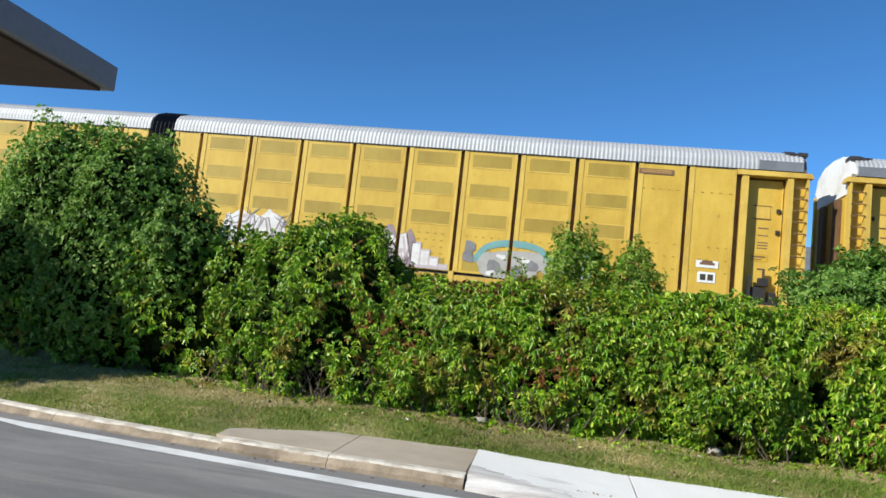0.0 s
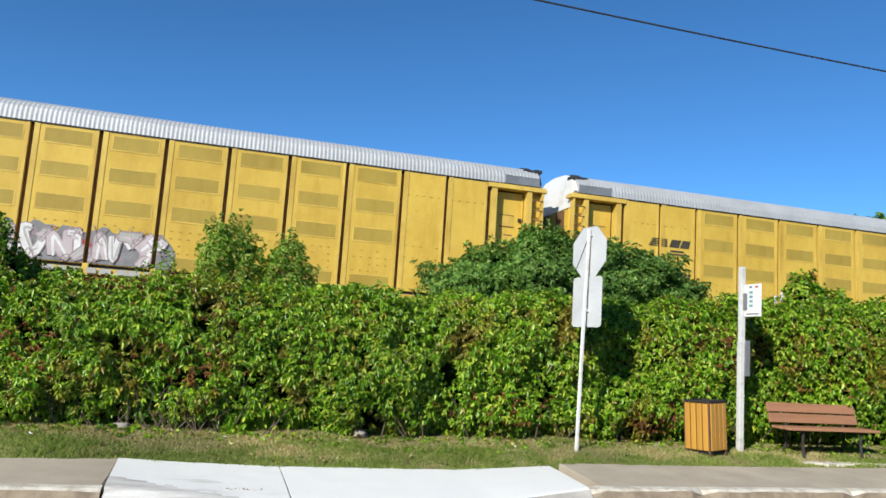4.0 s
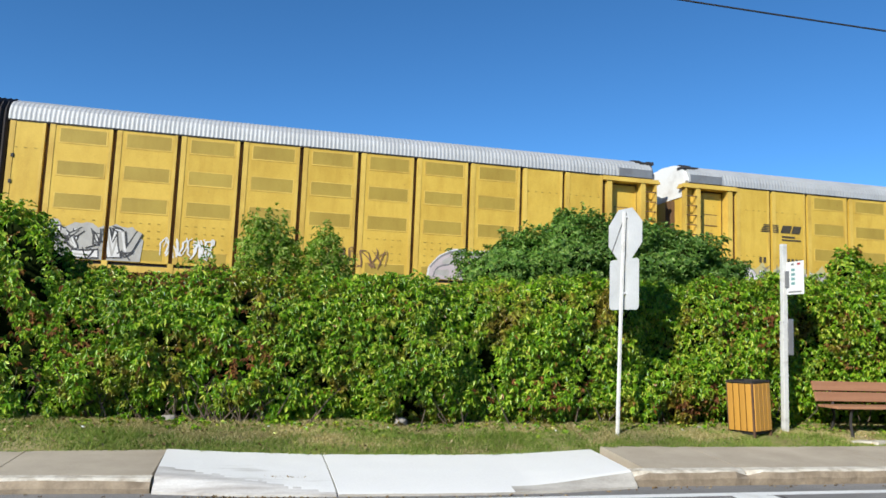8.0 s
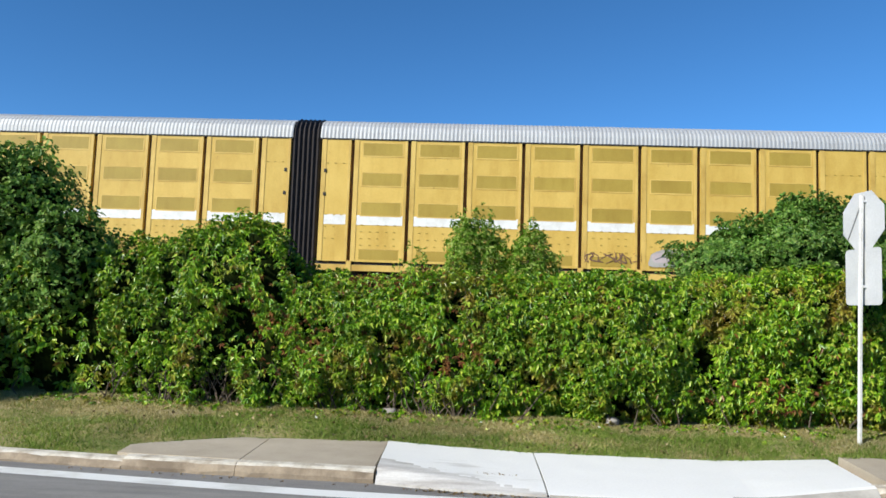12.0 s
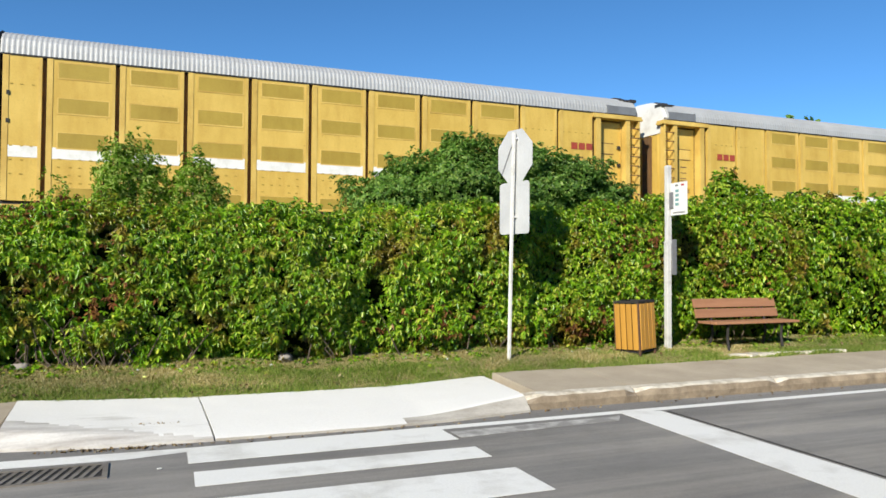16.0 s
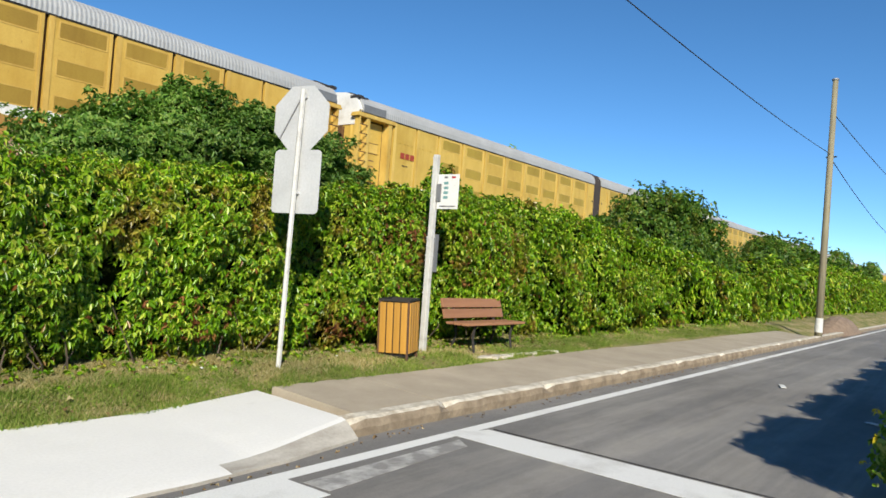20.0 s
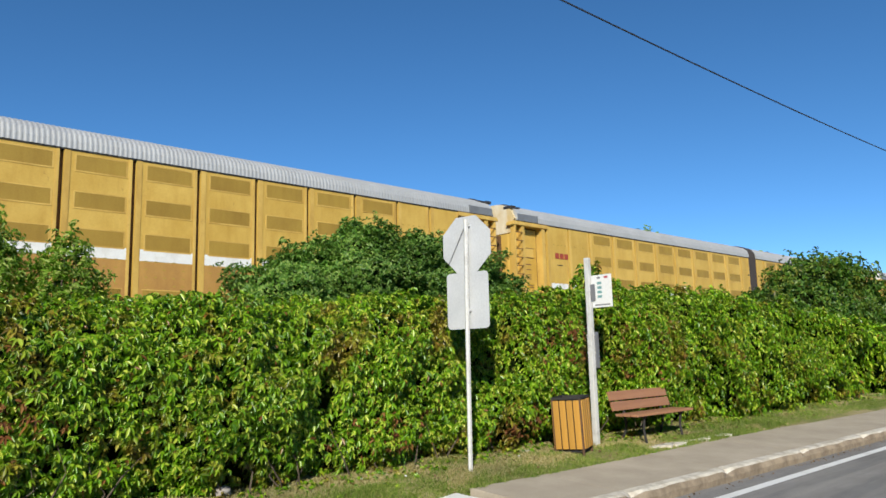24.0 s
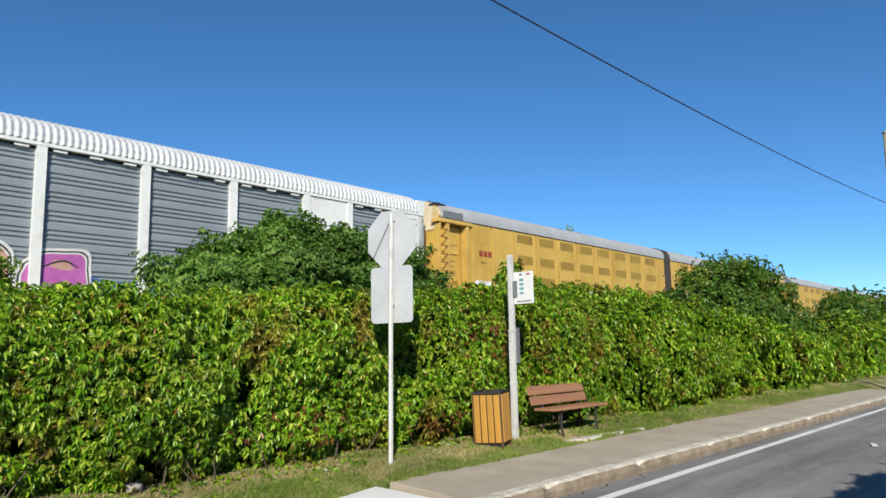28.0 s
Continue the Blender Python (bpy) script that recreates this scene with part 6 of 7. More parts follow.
# grass blades on the verge: green along the paving, dry towards the hedge
def edge_of_turf(x):
    """Where the turf begins behind the paving at x, and the height of the paving there."""
    if -0.56 < x < 4.86:
        return interp(x, BACK), -0.18
    if -3.5 < x <= -0.56:
        return interp(x, LB), -0.172
    if x >= 4.86:
        return interp(x, RB), -0.09
    return interp(x, KERB) + 0.22, -0.2


def blades(x0, x1, n, seed, dry):
    r = np.random.default_rng(seed)
    rows = []
    for x in r.uniform(x0, x1, n):
        lo, top = edge_of_turf(x)
        y = lo - 0.12 + (interp(x, FACE) + 0.27 - lo) * r.random()
        k_ = max(0.0, interp(x, KERB) - 8.36)
        z = bank(x, y - k_) + 0.025 * noise.noise((x * 0.9, y * 1.3, 0.0)) - 0.002
        if y < lo + 0.02:
            z = max(z, top)
            if r.random() < 0.5 - 9 * (y - lo) * (y < lo) + noise.noise((x * 3.1, 2, 2)):
                continue
        g = 0.8 * noise.noise((x * 0.8, y * 2.2, 4)) + 0.5 * noise.noise((x * 2.5, y * 5, 9)) + 0.8 * (y - lo - 0.58 - 0.3 * min(1, max(0, (x - 9) / 4)) - 0.5 * min(1, max(0, (-1.5 - x) / 2)))
        if (g > r.normal(0, 0.18)) == dry:
            rows.append((x, y, z))
    P = np.array(rows)
    n = len(P)
    h = r.uniform(0.018, 0.06, n) * np.array([1 + 1.0 * noise.noise((a * 1.2, b * 1.5, 3)) for a, b in P[:, :2]]) * (0.8 if dry else 1.0)
    lean = r.normal(0, 0.6, (n, 2))
    wd = r.uniform(0.003, 0.007, n)
    a = r.uniform(0, 3.14, n)
    s = np.stack([np.cos(a) * wd, np.sin(a) * wd, np.zeros(n)], 1)
    tip = P + np.stack([lean[:, 0] * h, lean[:, 1] * h, h], 1)
    V = np.stack([P - s, P + s, tip], 1).reshape(-1, 3)
    me = bpy.data.meshes.new("grass")
    me.vertices.add(n * 3)
    me.vertices.foreach_set("co", V.reshape(-1))
    me.loops.add(n * 3)
    me.loops.foreach_set("vertex_index", np.arange(n * 3, dtype=np.int32))
    me.polygons.add(n)
    me.polygons.foreach_set("loop_start", (np.arange(n) * 3).astype(np.int32))
    me.materials.append(M["straw" if dry else "grass"])
    me.update(calc_edges=True)
    return me


for x0, x1, n, seed in ((-9, -1, 60000, 71), (-1, 6, 80000, 72), (6, 14, 60000, 73), (14, 30, 34000, 74)):
    tagged(ob_of("grass", blades(x0, x1, n, seed, False)), "short green grass on the verge", "grass", kind="stuff")
    tagged(ob_of("grass", blades(x0, x1, n, seed + 10, True)), "dry straw-coloured grass on the verge", "grass", kind="stuff")


# ---- street furniture ----
def rock(name, loc, size, seed):
    bm = bmesh.new()
    bmesh.ops.create_icosphere(bm, subdivisions=3, radius=1)
    for v_ in bm.verts:
        s = 1 + 0.3 * noise.noise(v_.co * 1.4 + Vector((seed,) * 3)) + 0.08 * noise.noise(v_.co * 4)
        v_.co = Vector((v_.co.x * size[0] * s, v_.co.y * size[1] * s, v_.co.z * size[2] * s))
    ob = part(name, bm, M["stone"], None, smooth=True)
    ob.location = loc
    return tagged(ob, "grey field stone lying in the grass by the hedge", "stone", "stones by the hedge")


rock("stone", (-0.66, 11.02, 0.05), (0.12, 0.09, 0.07), 1)
rock("stone", (2.42, 10.85, 0.07), (0.1, 0.07, 0.065), 2)
rock("stone", (7.1, 10.75, 0.03), (0.07, 0.05, 0.03), 3)

# weeds, dry leaves and crumbs along the foot of the hedge
rw = np.random.default_rng(301)
wx = np.concatenate([rw.uniform(-6, 14, 900), rw.uniform(14, 28, 250)])
wp = np.array([(x, interp(x, FACE) - 0.05 - abs(rw.normal(0, 0.22)), 0.02) for x in wx])
wp[:, 2] = [bank(x, y - max(0.0, interp(x, KERB) - 8.36)) + 0.03 for x, y, z in wp]
wn_ = np.tile(np.array([0.0, -0.35, 1.0]), (len(wp), 1)) + rw.normal(0, 0.3, (len(wp), 3))
weeds = tagged(ob_of("weeds", leaf_mesh("weeds", wp, wn_, "vine", 0.075, rw, 4)), "low creeper runners and weeds at the foot of the hedge", "weeds", kind="stuff")
lx_ = rw.uniform(-5, 16, 420)
lp = np.array([(x, interp(x, FACE) - 0.1 - rw.random() * 1.0, 0.0) for x in lx_])
lp = np.array([q for q in lp if q[1] > edge_of_turf(q[0])[0]])
lp[:, 2] = [bank(x, y - max(0.0, interp(x, KERB) - 8.36)) + 0.03 for x, y, z in lp]
fallen = tagged(ob_of("fallen_leaves", leaf_mesh("fallen_leaves", lp, np.tile(np.array([0.0, -0.1, 1.0]), (len(lp), 1)) + rw.normal(0, 0.25, (len(lp), 3)), "dead", 0.055, rw, 1, aspect=0.6)), "dry brown leaves scattered on the grass", "leaves", kind="stuff")
gp = np.array([(x, interp(x, FRONT) - 0.05 - abs(rw.normal(0, 0.05)) if -0.5 < x < 4.6 else interp(x, KERB) - 0.06 - abs(rw.normal(0, 0.06)), ROAD_Z + 0.012) for x in np.concatenate([rw.uniform(-4, 18, 170), rw.normal(0.4, 0.3, 70)])])
crumbs = tagged(ob_of("gutter_crumbs", leaf_mesh("gutter_crumbs", gp, np.tile(np.array([0.0, 0.0, 1.0]), (len(gp), 1)) + rw.normal(0, 0.3, (len(gp), 3)), "dead", 0.024, rw, 2, aspect=0.8)), "dirt and leaf crumbs in the gutter", "debris", kind="stuff")
dp = np.array([(0.66 + rw.normal(0, 0.12), 8.62 + rw.normal(0, 0.015), -0.255) for _ in range(60)])
tagged(ob_of("leaf_litter", leaf_mesh("leaf_litter", dp, np.tile(np.array([0.0, 0.0, 1.0]), (60, 1)) + rw.normal(0, 0.3, (60, 3)), "dead", 0.035, rw, 2, aspect=0.7)), "small drift of dead leaves on the white slab", "leaves", kind="stuff")
for x, y, sz in ((-1.6, 10.55, 0.022), (0.62, 10.62, 0.016), (2.2, 10.6, 0.018), (4.05, 10.66, 0.02), (4.6, 10.5, 0.016), (6.6, 10.45, 0.02)):
    bit = part("paper_scrap", boxes((-sz, sz, -sz * 0.7, sz * 0.7, -0.004, 0.012), bevel=0.003), M["white"], None)
    bit.location, bit.rotation_euler = (x, y, bank(x, y) + 0.025), (0.5, 0.2, x * 3)
    tagged(bit, "scrap of white paper on the grass", "litter", "paper scraps")
mv, mf, mn = [], [], 22
for i in range(mn + 1):
    for k in range(mn + 1):
        a, c = -1 + 2 * i / mn, -1 + 2 * k / mn
        h = max(0.0, 1 - a * a - c * c) ** 0.8
        mv.append((37.6 + a * 4.0, 8.95 + c * 0.8, -0.32 + 0.75 * h + 0.06 * h * noise.noise((a * 5, c * 5, 2))))
mf = [(i * (mn + 1) + k, (i + 1) * (mn + 1) + k, (i + 1) * (mn + 1) + k + 1, i * (mn + 1) + k + 1) for i in range(mn) for k in range(mn)]
tagged(ob_of("gravel_mound", mesh_of("gravel_mound", mv, mf, M["gravel"])), "low mound of brown gravel by the wooden pole", "gravel")

# road sign seen from behind
sign = tagged(empty("road_sign", (5.42, 10.22, 0)), "octagonal road sign and plate seen from behind", "road sign")
v, f = tubes([([(0, 0, -0.1), (0.05, 0.03, 1.6), (0.1, 0.05, 3.2)], [0.03, 0.03, 0.03], 6)])
ob_of("post", mesh_of("post", v, f, M["post_white"]), sign, "white painted steel post")
face_yaw = math.degrees(math.atan2(0.2, 0.98))


def plate(name, pts, thick, cx, cy, cz, label):
    verts = [(-thick / 2, a, b) for a, b in pts] + [(thick / 2, a, b) for a, b in pts]
    n = len(pts)
    faces = [tuple(range(n - 1, -1, -1)), tuple(range(n, 2 * n))] + [(i, (i + 1) % n, n + (i + 1) % n, n + i) for i in range(n)]
    me = mesh_of(name, verts, faces, M["sign_back"])
    me.validate()
    return ob_of(name, me, sign, label, loc=(cx, cy, cz), rot=(0, 0, face_yaw))


R8 = 0.375 / math.cos(math.pi / 8)
oct_pts = [(R8 * math.cos(math.pi / 8 + i * math.pi / 4), R8 * math.sin(math.pi / 8 + i * math.pi / 4)) for i in range(8)]
octo = plate("octagon", oct_pts, 0.004, 0.135, 0.085, 2.875, "bare aluminium octagon, printed side facing away")
rc = [(sx * (0.325 - 0.05 + 0.05 * math.cos(a)), sz * (0.37 - 0.05 + 0.05 * math.sin(a))) for sx, sz, q in ((1, 1, (0, 1, 2)), (-1, 1, (2, 1, 0)), (-1, -1, (0, 1, 2)), (1, -1, (2, 1, 0))) for a in [t_ * math.pi / 4 for t_ in q]]
plate("plate", rc, 0.004, 0.12, 0.075, 2.13, "bare aluminium rectangular plate")
bm = boxes((-0.012, -0.004, -0.007, 0.007, -0.3, 0.3))
brace = part("brace", bm, M["shelter"], sign, "thin diagonal brace")
brace.location, brace.rotation_euler = (0.108, 0.215, 2.9), (radians(29), 0, radians(face_yaw))
for z in (3.12, 2.0):
    b_ = part("bracket", boxes((-0.02, 0.07, -0.032, 0.032, -0.016, 0.016)), M["sign_back"], sign)
    b_.location = (0.03 + z * 0.03, 0.045, z)

# bus stop post
stop = tagged(empty("bus_stop_post", (8.34, 10.4, -0.03)), "weathered white bus stop post with a route flag", "bus stop")
part("lower_post", boxes((-0.042, 0.042, -0.042, 0.042, -0.15, 1.72), bevel=0.01), M["post_white"], stop)
part("upper_post", boxes((-0.03, 0.05, -0.038, 0.038, 1.72, 2.95), bevel=0.008), M["post_white"], stop)
for z in (0.9, 1.45, 1.72):
    part("band", boxes((-0.045, 0.045, -0.045, 0.045, z, z + 0.02)), M["post_white"], stop)
flag = part("flag", boxes((0.02, 0.035, -0.42, -0.05, 2.15, 2.66), bevel=0.005), M["white"], stop, "white route flag with green and red bars")
part("flag_frame", boxes((0.0, 0.02, -0.12, -0.02, 2.26, 2.52), bevel=0.005), M["shelter"], stop)
flat = lambda nm, rows, mat, x: ob_of(nm, mesh_of(nm, [(x, y, z) for a, b, c, d in rows for y, z in ((a, c), (a, d), (b, d), (b, c))], [tuple(range(4 * i, 4 * i + 4)) for i in range(len(rows))], M[mat]), flag)
flat("lettering", [(-0.24, -0.16, 2.3 + 0.07 * i, 2.34 + 0.07 * i) for i in range(4)], "sp_teal", 0.018)
flat("lettering", [(-0.36, -0.29, 2.60, 2.63)], "sp_red", 0.018)
flat("lettering", [(-0.22, -0.16, 2.6, 2.63)], "sp_grey", 0.018)
flat("lettering", [(-0.38, -0.1, 2.18, 2.2)], "sp_grey", 0.018)
part("timetable_case", boxes((0.045, 0.14, -0.05, -0.01, 1.22, 1.78), bevel=0.008), M["shelter"], stop, "grey timetable case")

# slatted litter bin
litter = tagged(empty("litter_bin", (7.65, 10.3, -0.02), 20), "square litter bin with honey-coloured wooden slats", "litter bin")
litter.rotation_euler = (radians(-1.5), radians(-2.2), radians(20))
part("inner_drum", boxes((-0.185, 0.185, -0.185, 0.185, 0.06, 0.78)), M["dark"], litter)
part("rim", boxes((-0.222, 0.222, -0.222, -0.175, 0.79, 0.82), (-0.222, 0.222, 0.175, 0.222, 0.79, 0.82), (-0.222, -0.175, -0.175, 0.175, 0.79, 0.82), (0.175, 0.222, -0.175, 0.175, 0.79, 0.82)), M["dark"], litter)
for sx in (-1, 1):
    for sy in (-1, 1):
        part("corner_post", boxes((sx * 0.219, sx * 0.187, min(sy * 0.219, sy * 0.187), max(sy * 0.219, sy * 0.187), 0.0, 0.81)), M["rust"], litter)
part("base", boxes((-0.19, 0.19, -0.19, 0.19, 0.04, 0.08)), M["dark"], litter)
for side in range(4):
    for i in range(4):
        bm = boxes((-0.043, 0.043, -0.234, -0.210, 0.09, 0.775), bevel=0.006)
        s_ = part("slat", bm, M["bin_wood"], litter)
        q = Matrix.Rotation(side * math.pi / 2, 4, "Z") @ Matrix.Translation((-0.153 + i * 0.102, 0, 0))
        s_.matrix_basis = q

# bench
bench = tagged(empty("bench", (9.95, 10.42, -0.02), 2), "wooden park bench with brown planks and dark metal legs", "bench")
for i, y in enumerate((-0.3, -0.16, -0.02)):
    part("seat_plank", boxes((-0.93, 0.93, y, y + 0.125, 0.425, 0.465), bevel=0.006), M["bench_wood"], bench)
for z in (0.5, 0.665):
    b_ = part("back_plank", boxes((-0.92, 0.92, -0.02, 0.02, -0.075, 0.075), bevel=0.006), M["bench_wood"], bench)
    b_.location, b_.rotation_euler = (0, 0.17 + (z - 0.5) * 0.3, z + 0.075), (radians(-16), 0, 0)
for x in (-0.6, 0.6):
    v, f = tubes([([(x, -0.24, -0.03), (x, -0.2, 0.2), (x, -0.22, 0.42)], [0.022] * 3, 8), ([(x, 0.2, -0.03), (x, 0.12, 0.25), (x, 0.14, 0.45), (x, 0.24, 0.8)], [0.022] * 4, 8), ([(x, -0.26, 0.41), (x, 0.14, 0.41)], [0.02] * 2, 8)])
    ob_of("leg", mesh_of("leg", v, f, M["dark"]), bench, "dark metal leg frame")
rs = random.Random(9)
for i in range(9):
    a = 9.3 + i * 0.27
    bm = boxes((-0.16, 0.16, -0.14, 0.14, -0.05, 0.012), bevel=0.012)
    fl = part("flagstone", bm, M["kerb"], None)
    fl.location, fl.rotation_euler = (a, 10.02 + rs.uniform(-0.06, 0.1), -0.055), (0, 0, rs.uniform(-0.5, 0.5))
    tagged(fl, "flat grey flagstone before the bench", "stone", "flagstones before the bench")

# utility pole and wires
pole = tagged(empty("utility_pole", (29.9, 8.5, -0.15)), "tall weathered wooden utility pole", "utility pole")
v, f = tubes([([(-0.3, 0, -0.3), (-0.06, 0, 4), (0.25, 0, 9.5)], [0.135, 0.118, 0.095], 14)])
ob_of("shaft", mesh_of("shaft", v, f, M["pole_wood"], smooth=True), pole)
v, f = tubes([([(-0.278, 0, 0.1), (-0.249, 0, 0.62)], [0.141, 0.137], 14)])
ob_of("painted_base", mesh_of("painted_base", v, f, M["post_white"]), pole, "white painted band at the foot")
ob_of("cap", mesh_of("cap", *tubes([([(0.25, 0, 9.5), (0.25, 0, 9.56)], [0.13, 0.12], 12)]), M["shelter"]), pole)
v, f = tubes([([(0.12, -0.2, 6.6), (0.2, 0.16, 6.6)], [0.03, 0.03], 8)])
ob_of("wire_clamp", mesh_of("wire_clamp", v, f, M["dark"]), pole)


def wire(a, b, sag, r, label):
    pts = []
    for i in range(41):
        t_ = i / 40
        pts.append(tuple(a[q] + (b[q] - a[q]) * t_ - (sag * 4 * t_ * (1 - t_) if q == 2 else 0) for q in range(3)))
    v_, f_ = tube(pts, [r] * 41, 6)
    return tagged(ob_of("overhead_wire", mesh_of("overhead_wire", v_, f_, M["dark"])), label, "wire")


wire((29.9, 8.5, 6.545), (-10.0, 8.843, 5.988), 0.463, 0.012, "thin black overhead cable fixed to the wooden pole")
wire((29.95, 8.5, 6.42), (90, 9.5, 7.0), 0.9, 0.017, "thin black overhead cable running on along the road")
wire((30.1, 8.5, 8.1), (70, 5.0, 6.5), 0.6, 0.015, "thin black overhead cable leaving the wooden pole")

# shelter roof on the near side
shelter = tagged(empty("bus_shelter", (-1.352, 2.9, -0.2)), "grey metal roadside shelter with a flat brown-lined roof", "shelter")
part("roof", boxes((-2.7, 0.0, -1.9, -0.0, 2.187, 2.275), bevel=0.005), M["shelter"], shelter)
part("soffit", boxes((-2.67, -0.03, -1.86, -0.04, 2.187 - 0.012, 2.187 - 0.002)), M["soffit"], shelter)
for x in (-2.6, -0.5):
    part("post", boxes((x - 0.03, x + 0.03, -1.62, -1.56, 0, 2.187)), M["shelter"], shelter)
part("back_panel", boxes((-2.56, -0.54, -1.6, -1.57, 0.2, 1.9)), M["shelter"], shelter)

# flowers and bollard near the camera side of the road
plant = thicket("flower_clump", "low green roadside plant with yellow flowers", [(6.5, 4.2, 0.0, 0.36, 0.25, 0.36), (6.8, 4.15, 0.05, 0.3, 0.24, 0.36)], 520, 0.1, "sapling", 80, (6.6, 4.05, -0.2), "plant", core=0.0, stems=8, lump=0.5)

rb = np.random.default_rng(82)
bp = np.array([(6.6 + rb.normal(0, 0.26), 4.2 + rb.normal(0, 0.15), 0.2 + rb.uniform(-0.25, 0.25)) for _ in range(70)]) - np.array(plant.location)
ob_of("flowers", leaf_mesh("flowers", bp, np.tile(np.array([0.0, 0.1, 1.0]), (70, 1)), "petal", 0.035, rb, 5, spread=2.6, aspect=0.6), plant, "small yellow flower heads")["kind"] = "stuff"
# unseen crown added so that the large shrub lies dark at its lower left
thicket("tree", "unseen tree added to shade the large shrub", [(-12.2, 8.0, 3.5, 1.8, 1.5, 1.25), (-11.0, 8.1, 3.2, 1.0, 1.2, 1.1), (-14.0, 8.2, 3.4, 1.8, 1.6, 1.3)], 2600, 0.2, "bush", 88, (-12.6, 8.1, -0.1), "tree", core=0.85, stems=6)
# clipped trees along the near side, whose shade lies on the road
for i in range(6):
    x = 4.6 + i * 3.1
    thicket("tree", "dense leafy tree beside the road", [(x, 1.7, 0.8, 1.45, 0.8, 1.25), (x + 0.3, 1.7, 1.95, 1.5, 0.8, 1.1), (x - 0.5, 1.6, 2.55, 0.9, 0.7, 0.58), (x + 0.9, 1.7, 2.5, 0.9, 0.7, 0.58)], 3200, 0.14, "bush", 90 + i, (x, 1.7, -0.25), "tree", stems=6, core=0.97, lump=0.12)

# unseen taller row, added to hold sky light off the shaded road
for i in range(6):
    x = 3.4 + i * 3.3
    thicket("tree", "unseen tall tree added behind the row to block sky light", [(x, -1.6, 1.6, 1.6, 0.9, 1.8), (x + 0.2, -1.6, 3.5, 1.7, 0.9, 1.5), (x - 0.7, -1.7, 2.8, 1.2, 0.8, 1.2)], 1300, 0.22, "bush", 190 + i, (x, -1.6, -0.3), "tree", stems=5, core=0.95, lump=0.12)

# far side of the railway
def far_tree(x, y, h, seed):
    root = thicket("tree", "distant leafy tree; seen beyond the railway, added unseen behind the road", [(x, y, h * 0.7, h * 0.22, h * 0.2, h * 0.28), (x - h * 0.13, y, h * 0.58, h * 0.17, h * 0.16, h * 0.2), (x + h * 0.14, y, h * 0.55, h * 0.17, h * 0.16, h * 0.2)], 900, h * 0.06, "bush", seed, (x, y, 0.3), "tree", stems=4, core=0.75)
    v_, f_ = tubes([([(0, 0, -0.2), (0, 0, h * 0.4), (0.1, 0, h * 0.65)], [h * 0.025, h * 0.02, h * 0.012], 8)])
    ob_of("trunk", mesh_of("trunk", v_, f_, M["bark"]), root)


rf = random.Random(77)
for i in range(34):
    far_tree(-70 + i * 6.2 + rf.uniform(-2, 2), 52 + rf.uniform(-6, 8), rf.uniform(6, 9), 100 + i)
far_tree(66, 45, 14.6, 150)
far_tree(49, 45, 13.9, 151)
far_tree(93, 45, 14.5, 152)
# trees where the road runs out of sight, and added behind the near side
for x, y, h, seed in ((118, 20, 7, 160), (132, 22, 9, 161), (146, 19, 8, 162), (160, 12, 9, 163), (178, 5, 10, 164), (200, -4, 11, 165), (215, 14, 12, 166)):
    far_tree(x, y, h, seed)
# unseen row, added to cut the low sky light that fills the shadows
for i in range(13):
    far_tree(-52 + i * 8.5 + rf.uniform(-2, 2), -15 + rf.uniform(-3, 2), rf.uniform(7.5, 9.5), 170 + i)
for x, y, a in ((13.4, 6.45, 0.3), (10.6, 4.75, 1.0)):
    bm = boxes((-0.2, 0.2, -0.045, 0.045, 0.0, 0.012), bevel=0.004)
    for v_ in bm.verts:
        v_.co.y += 0.9 * v_.co.x * v_.co.x
        v_.co.z += 0.25 * v_.co.x * v_.co.x
    bit = part("paper_scrap", bm, M["white"], None)
    bit.location, bit.rotation_euler = (x, y, ROAD_Z + 0.003), (0, 0, a)
    tagged(bit, "curled strip of white litter on the asphalt", "litter", "paper scraps")
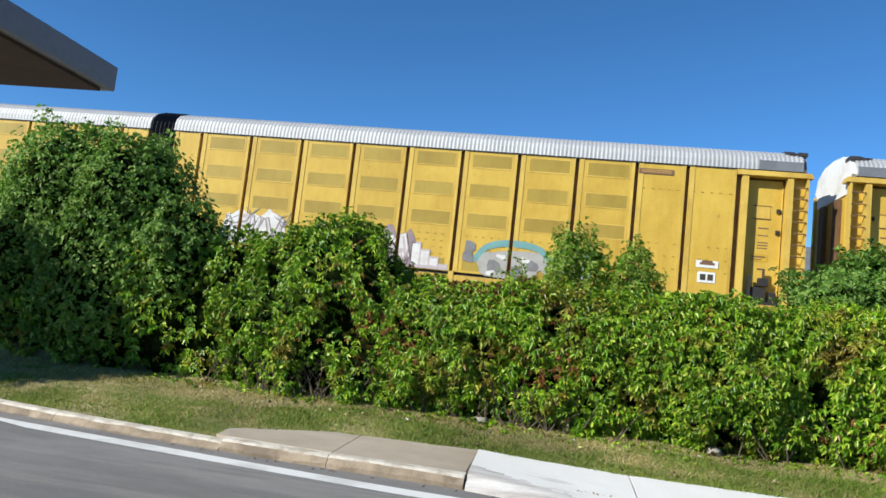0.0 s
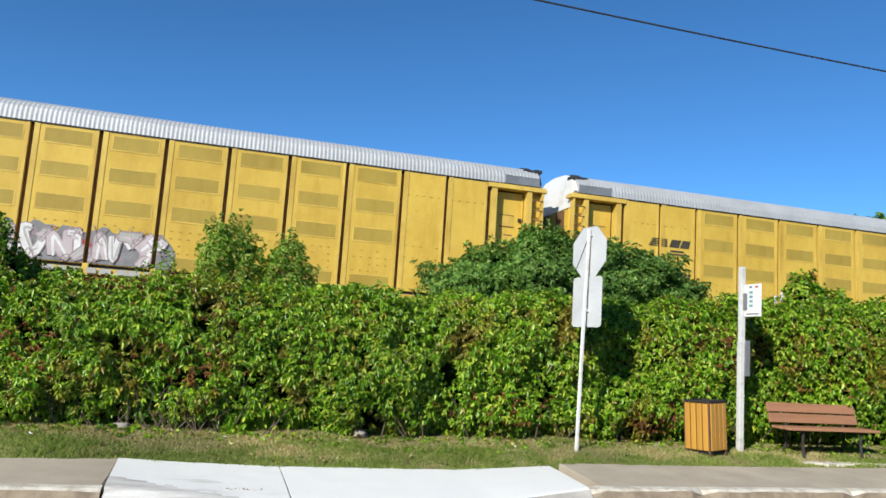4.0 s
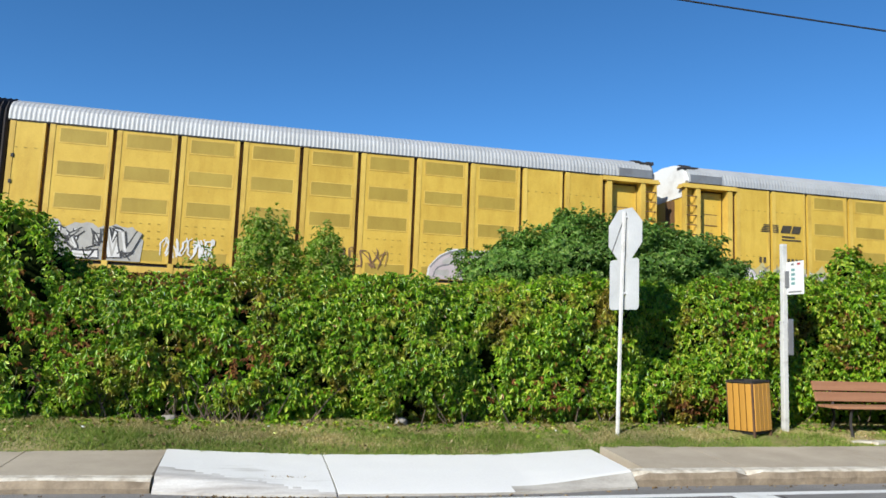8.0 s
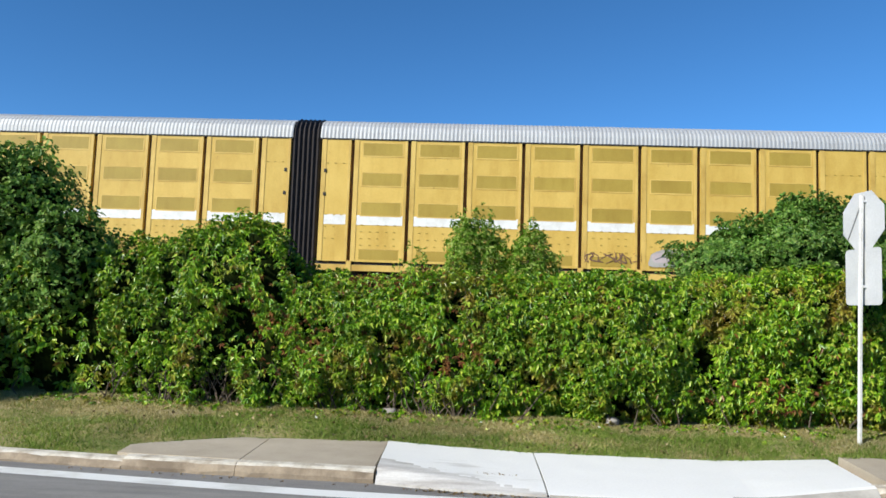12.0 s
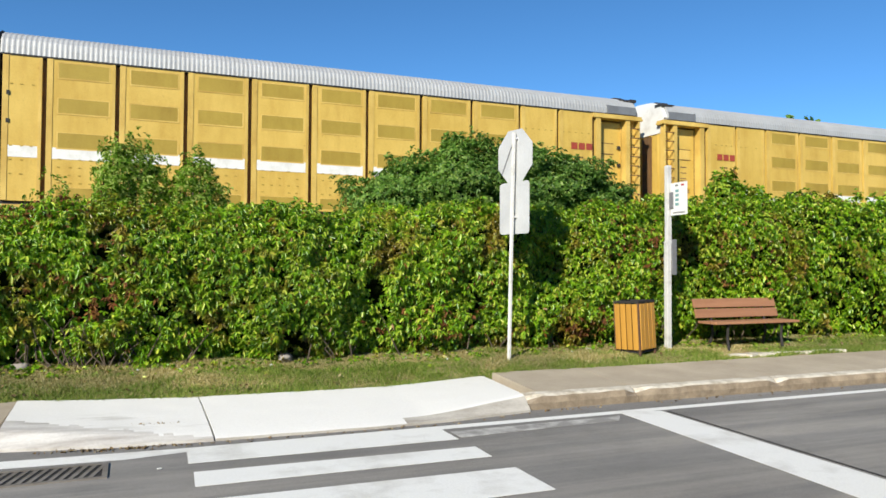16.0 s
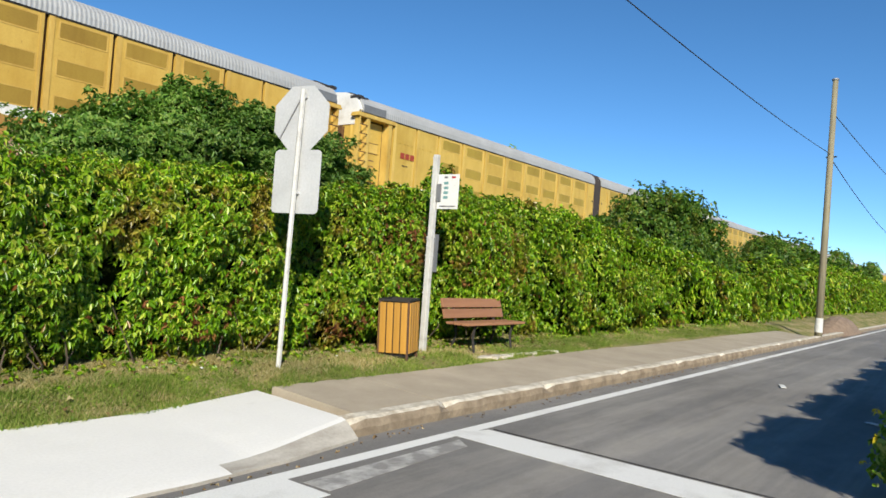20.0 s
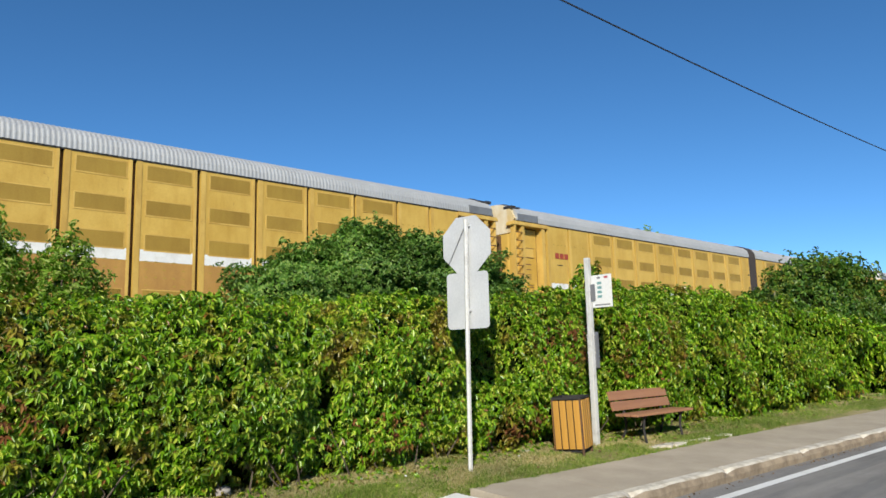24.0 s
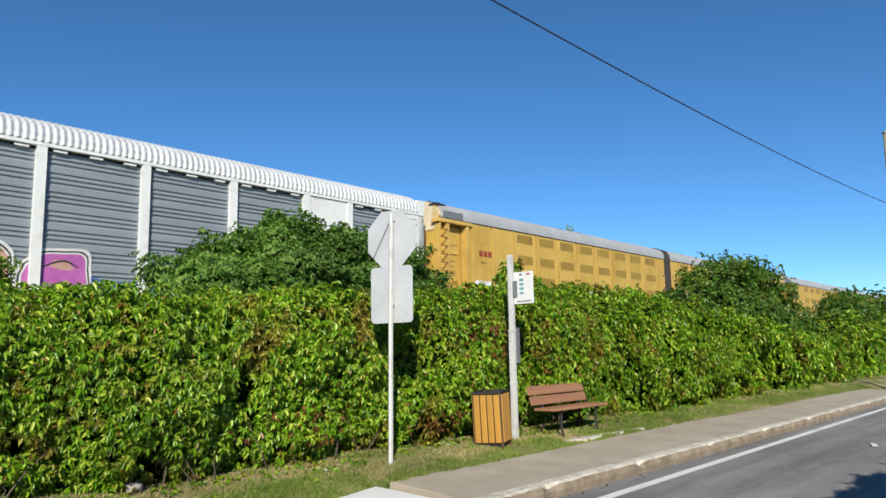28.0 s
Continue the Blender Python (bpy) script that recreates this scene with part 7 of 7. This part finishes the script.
house = tagged(empty("house", (11.5, 45, 0.2)), "low white house with grey roof beyond the railway", "house")
part("wall", boxes((-5.5, 5.5, 0.0, 7.0, 0.0, 6.2)), M["white"], house)
bm = bmesh.new()
rv = [bm.verts.new(q) for q in ((-6, -0.5, 6.15), (6, -0.5, 6.15), (6, 7.5, 6.15), (-6, 7.5, 6.15), (-6, 3.5, 8.4), (6, 3.5, 8.4))]
for q in ((0, 1, 5, 4), (2, 3, 4, 5), (1, 2, 5), (3, 0, 4), (3, 2, 1, 0)):
    bm.faces.new([rv[k] for k in q])
part("roof", bm, M["shelter"], house, "grey pitched roof")
for u in (-4.2, -1.6, 1.0, 3.6):
    win = part("window", boxes((u - 0.5, u + 0.5, -0.03, 0.05, 4.3, 5.6)), M["dark"], house)
    part("sill", boxes((u - 0.6, u + 0.6, -0.1, 0.0, 4.2, 4.28)), M["white"], win)
for x, y, z, mat, sz, lab in ((-0.14, 6.46, ROAD_Z + 0.004, "yellow_post", 0.05, "flat yellow scrap lying on the asphalt"), (0.76, 7.25, ROAD_Z + 0.004, "white", 0.018, "tiny white scrap lying on the asphalt")):
    bit = part("paper_scrap", boxes((-sz, sz, -sz * 0.6, sz * 0.6, 0.0, 0.008), bevel=0.002), M[mat], None)
    bit.location, bit.rotation_euler = (x, y, z), (0, 0, 0.4)
    tagged(bit, lab, "litter", "paper scraps")
far_pole = tagged(ob_of("utility_pole", mesh_of("utility_pole", *tubes([([(0, 0, -0.3), (0, 0, 7.6)], [0.15, 0.11], 10)]), M["dark"])), "dark pole beyond the railway", "utility pole")
far_pole.location = (-0.6, 34, 0.6)


# ---- moving train ----
def train_at(t):
    """Metres that the first joint has come along the track."""
    late = min(1.0, max(0.0, (t - 19.5) / 5.5))
    return -12.8 + 10.935 * t - 0.0175 * t * t + 0.44 * late * late * (3 - 2 * late)


def motions():
    times = [0, 2, 4, 6, 8, 10, 12, 14, 16, 18, 20, 22, 24, 26, 28]
    for car, place in CARS:
        walk(car, [(t, on_track(train_at(t) + place)) for t in times])


motions()
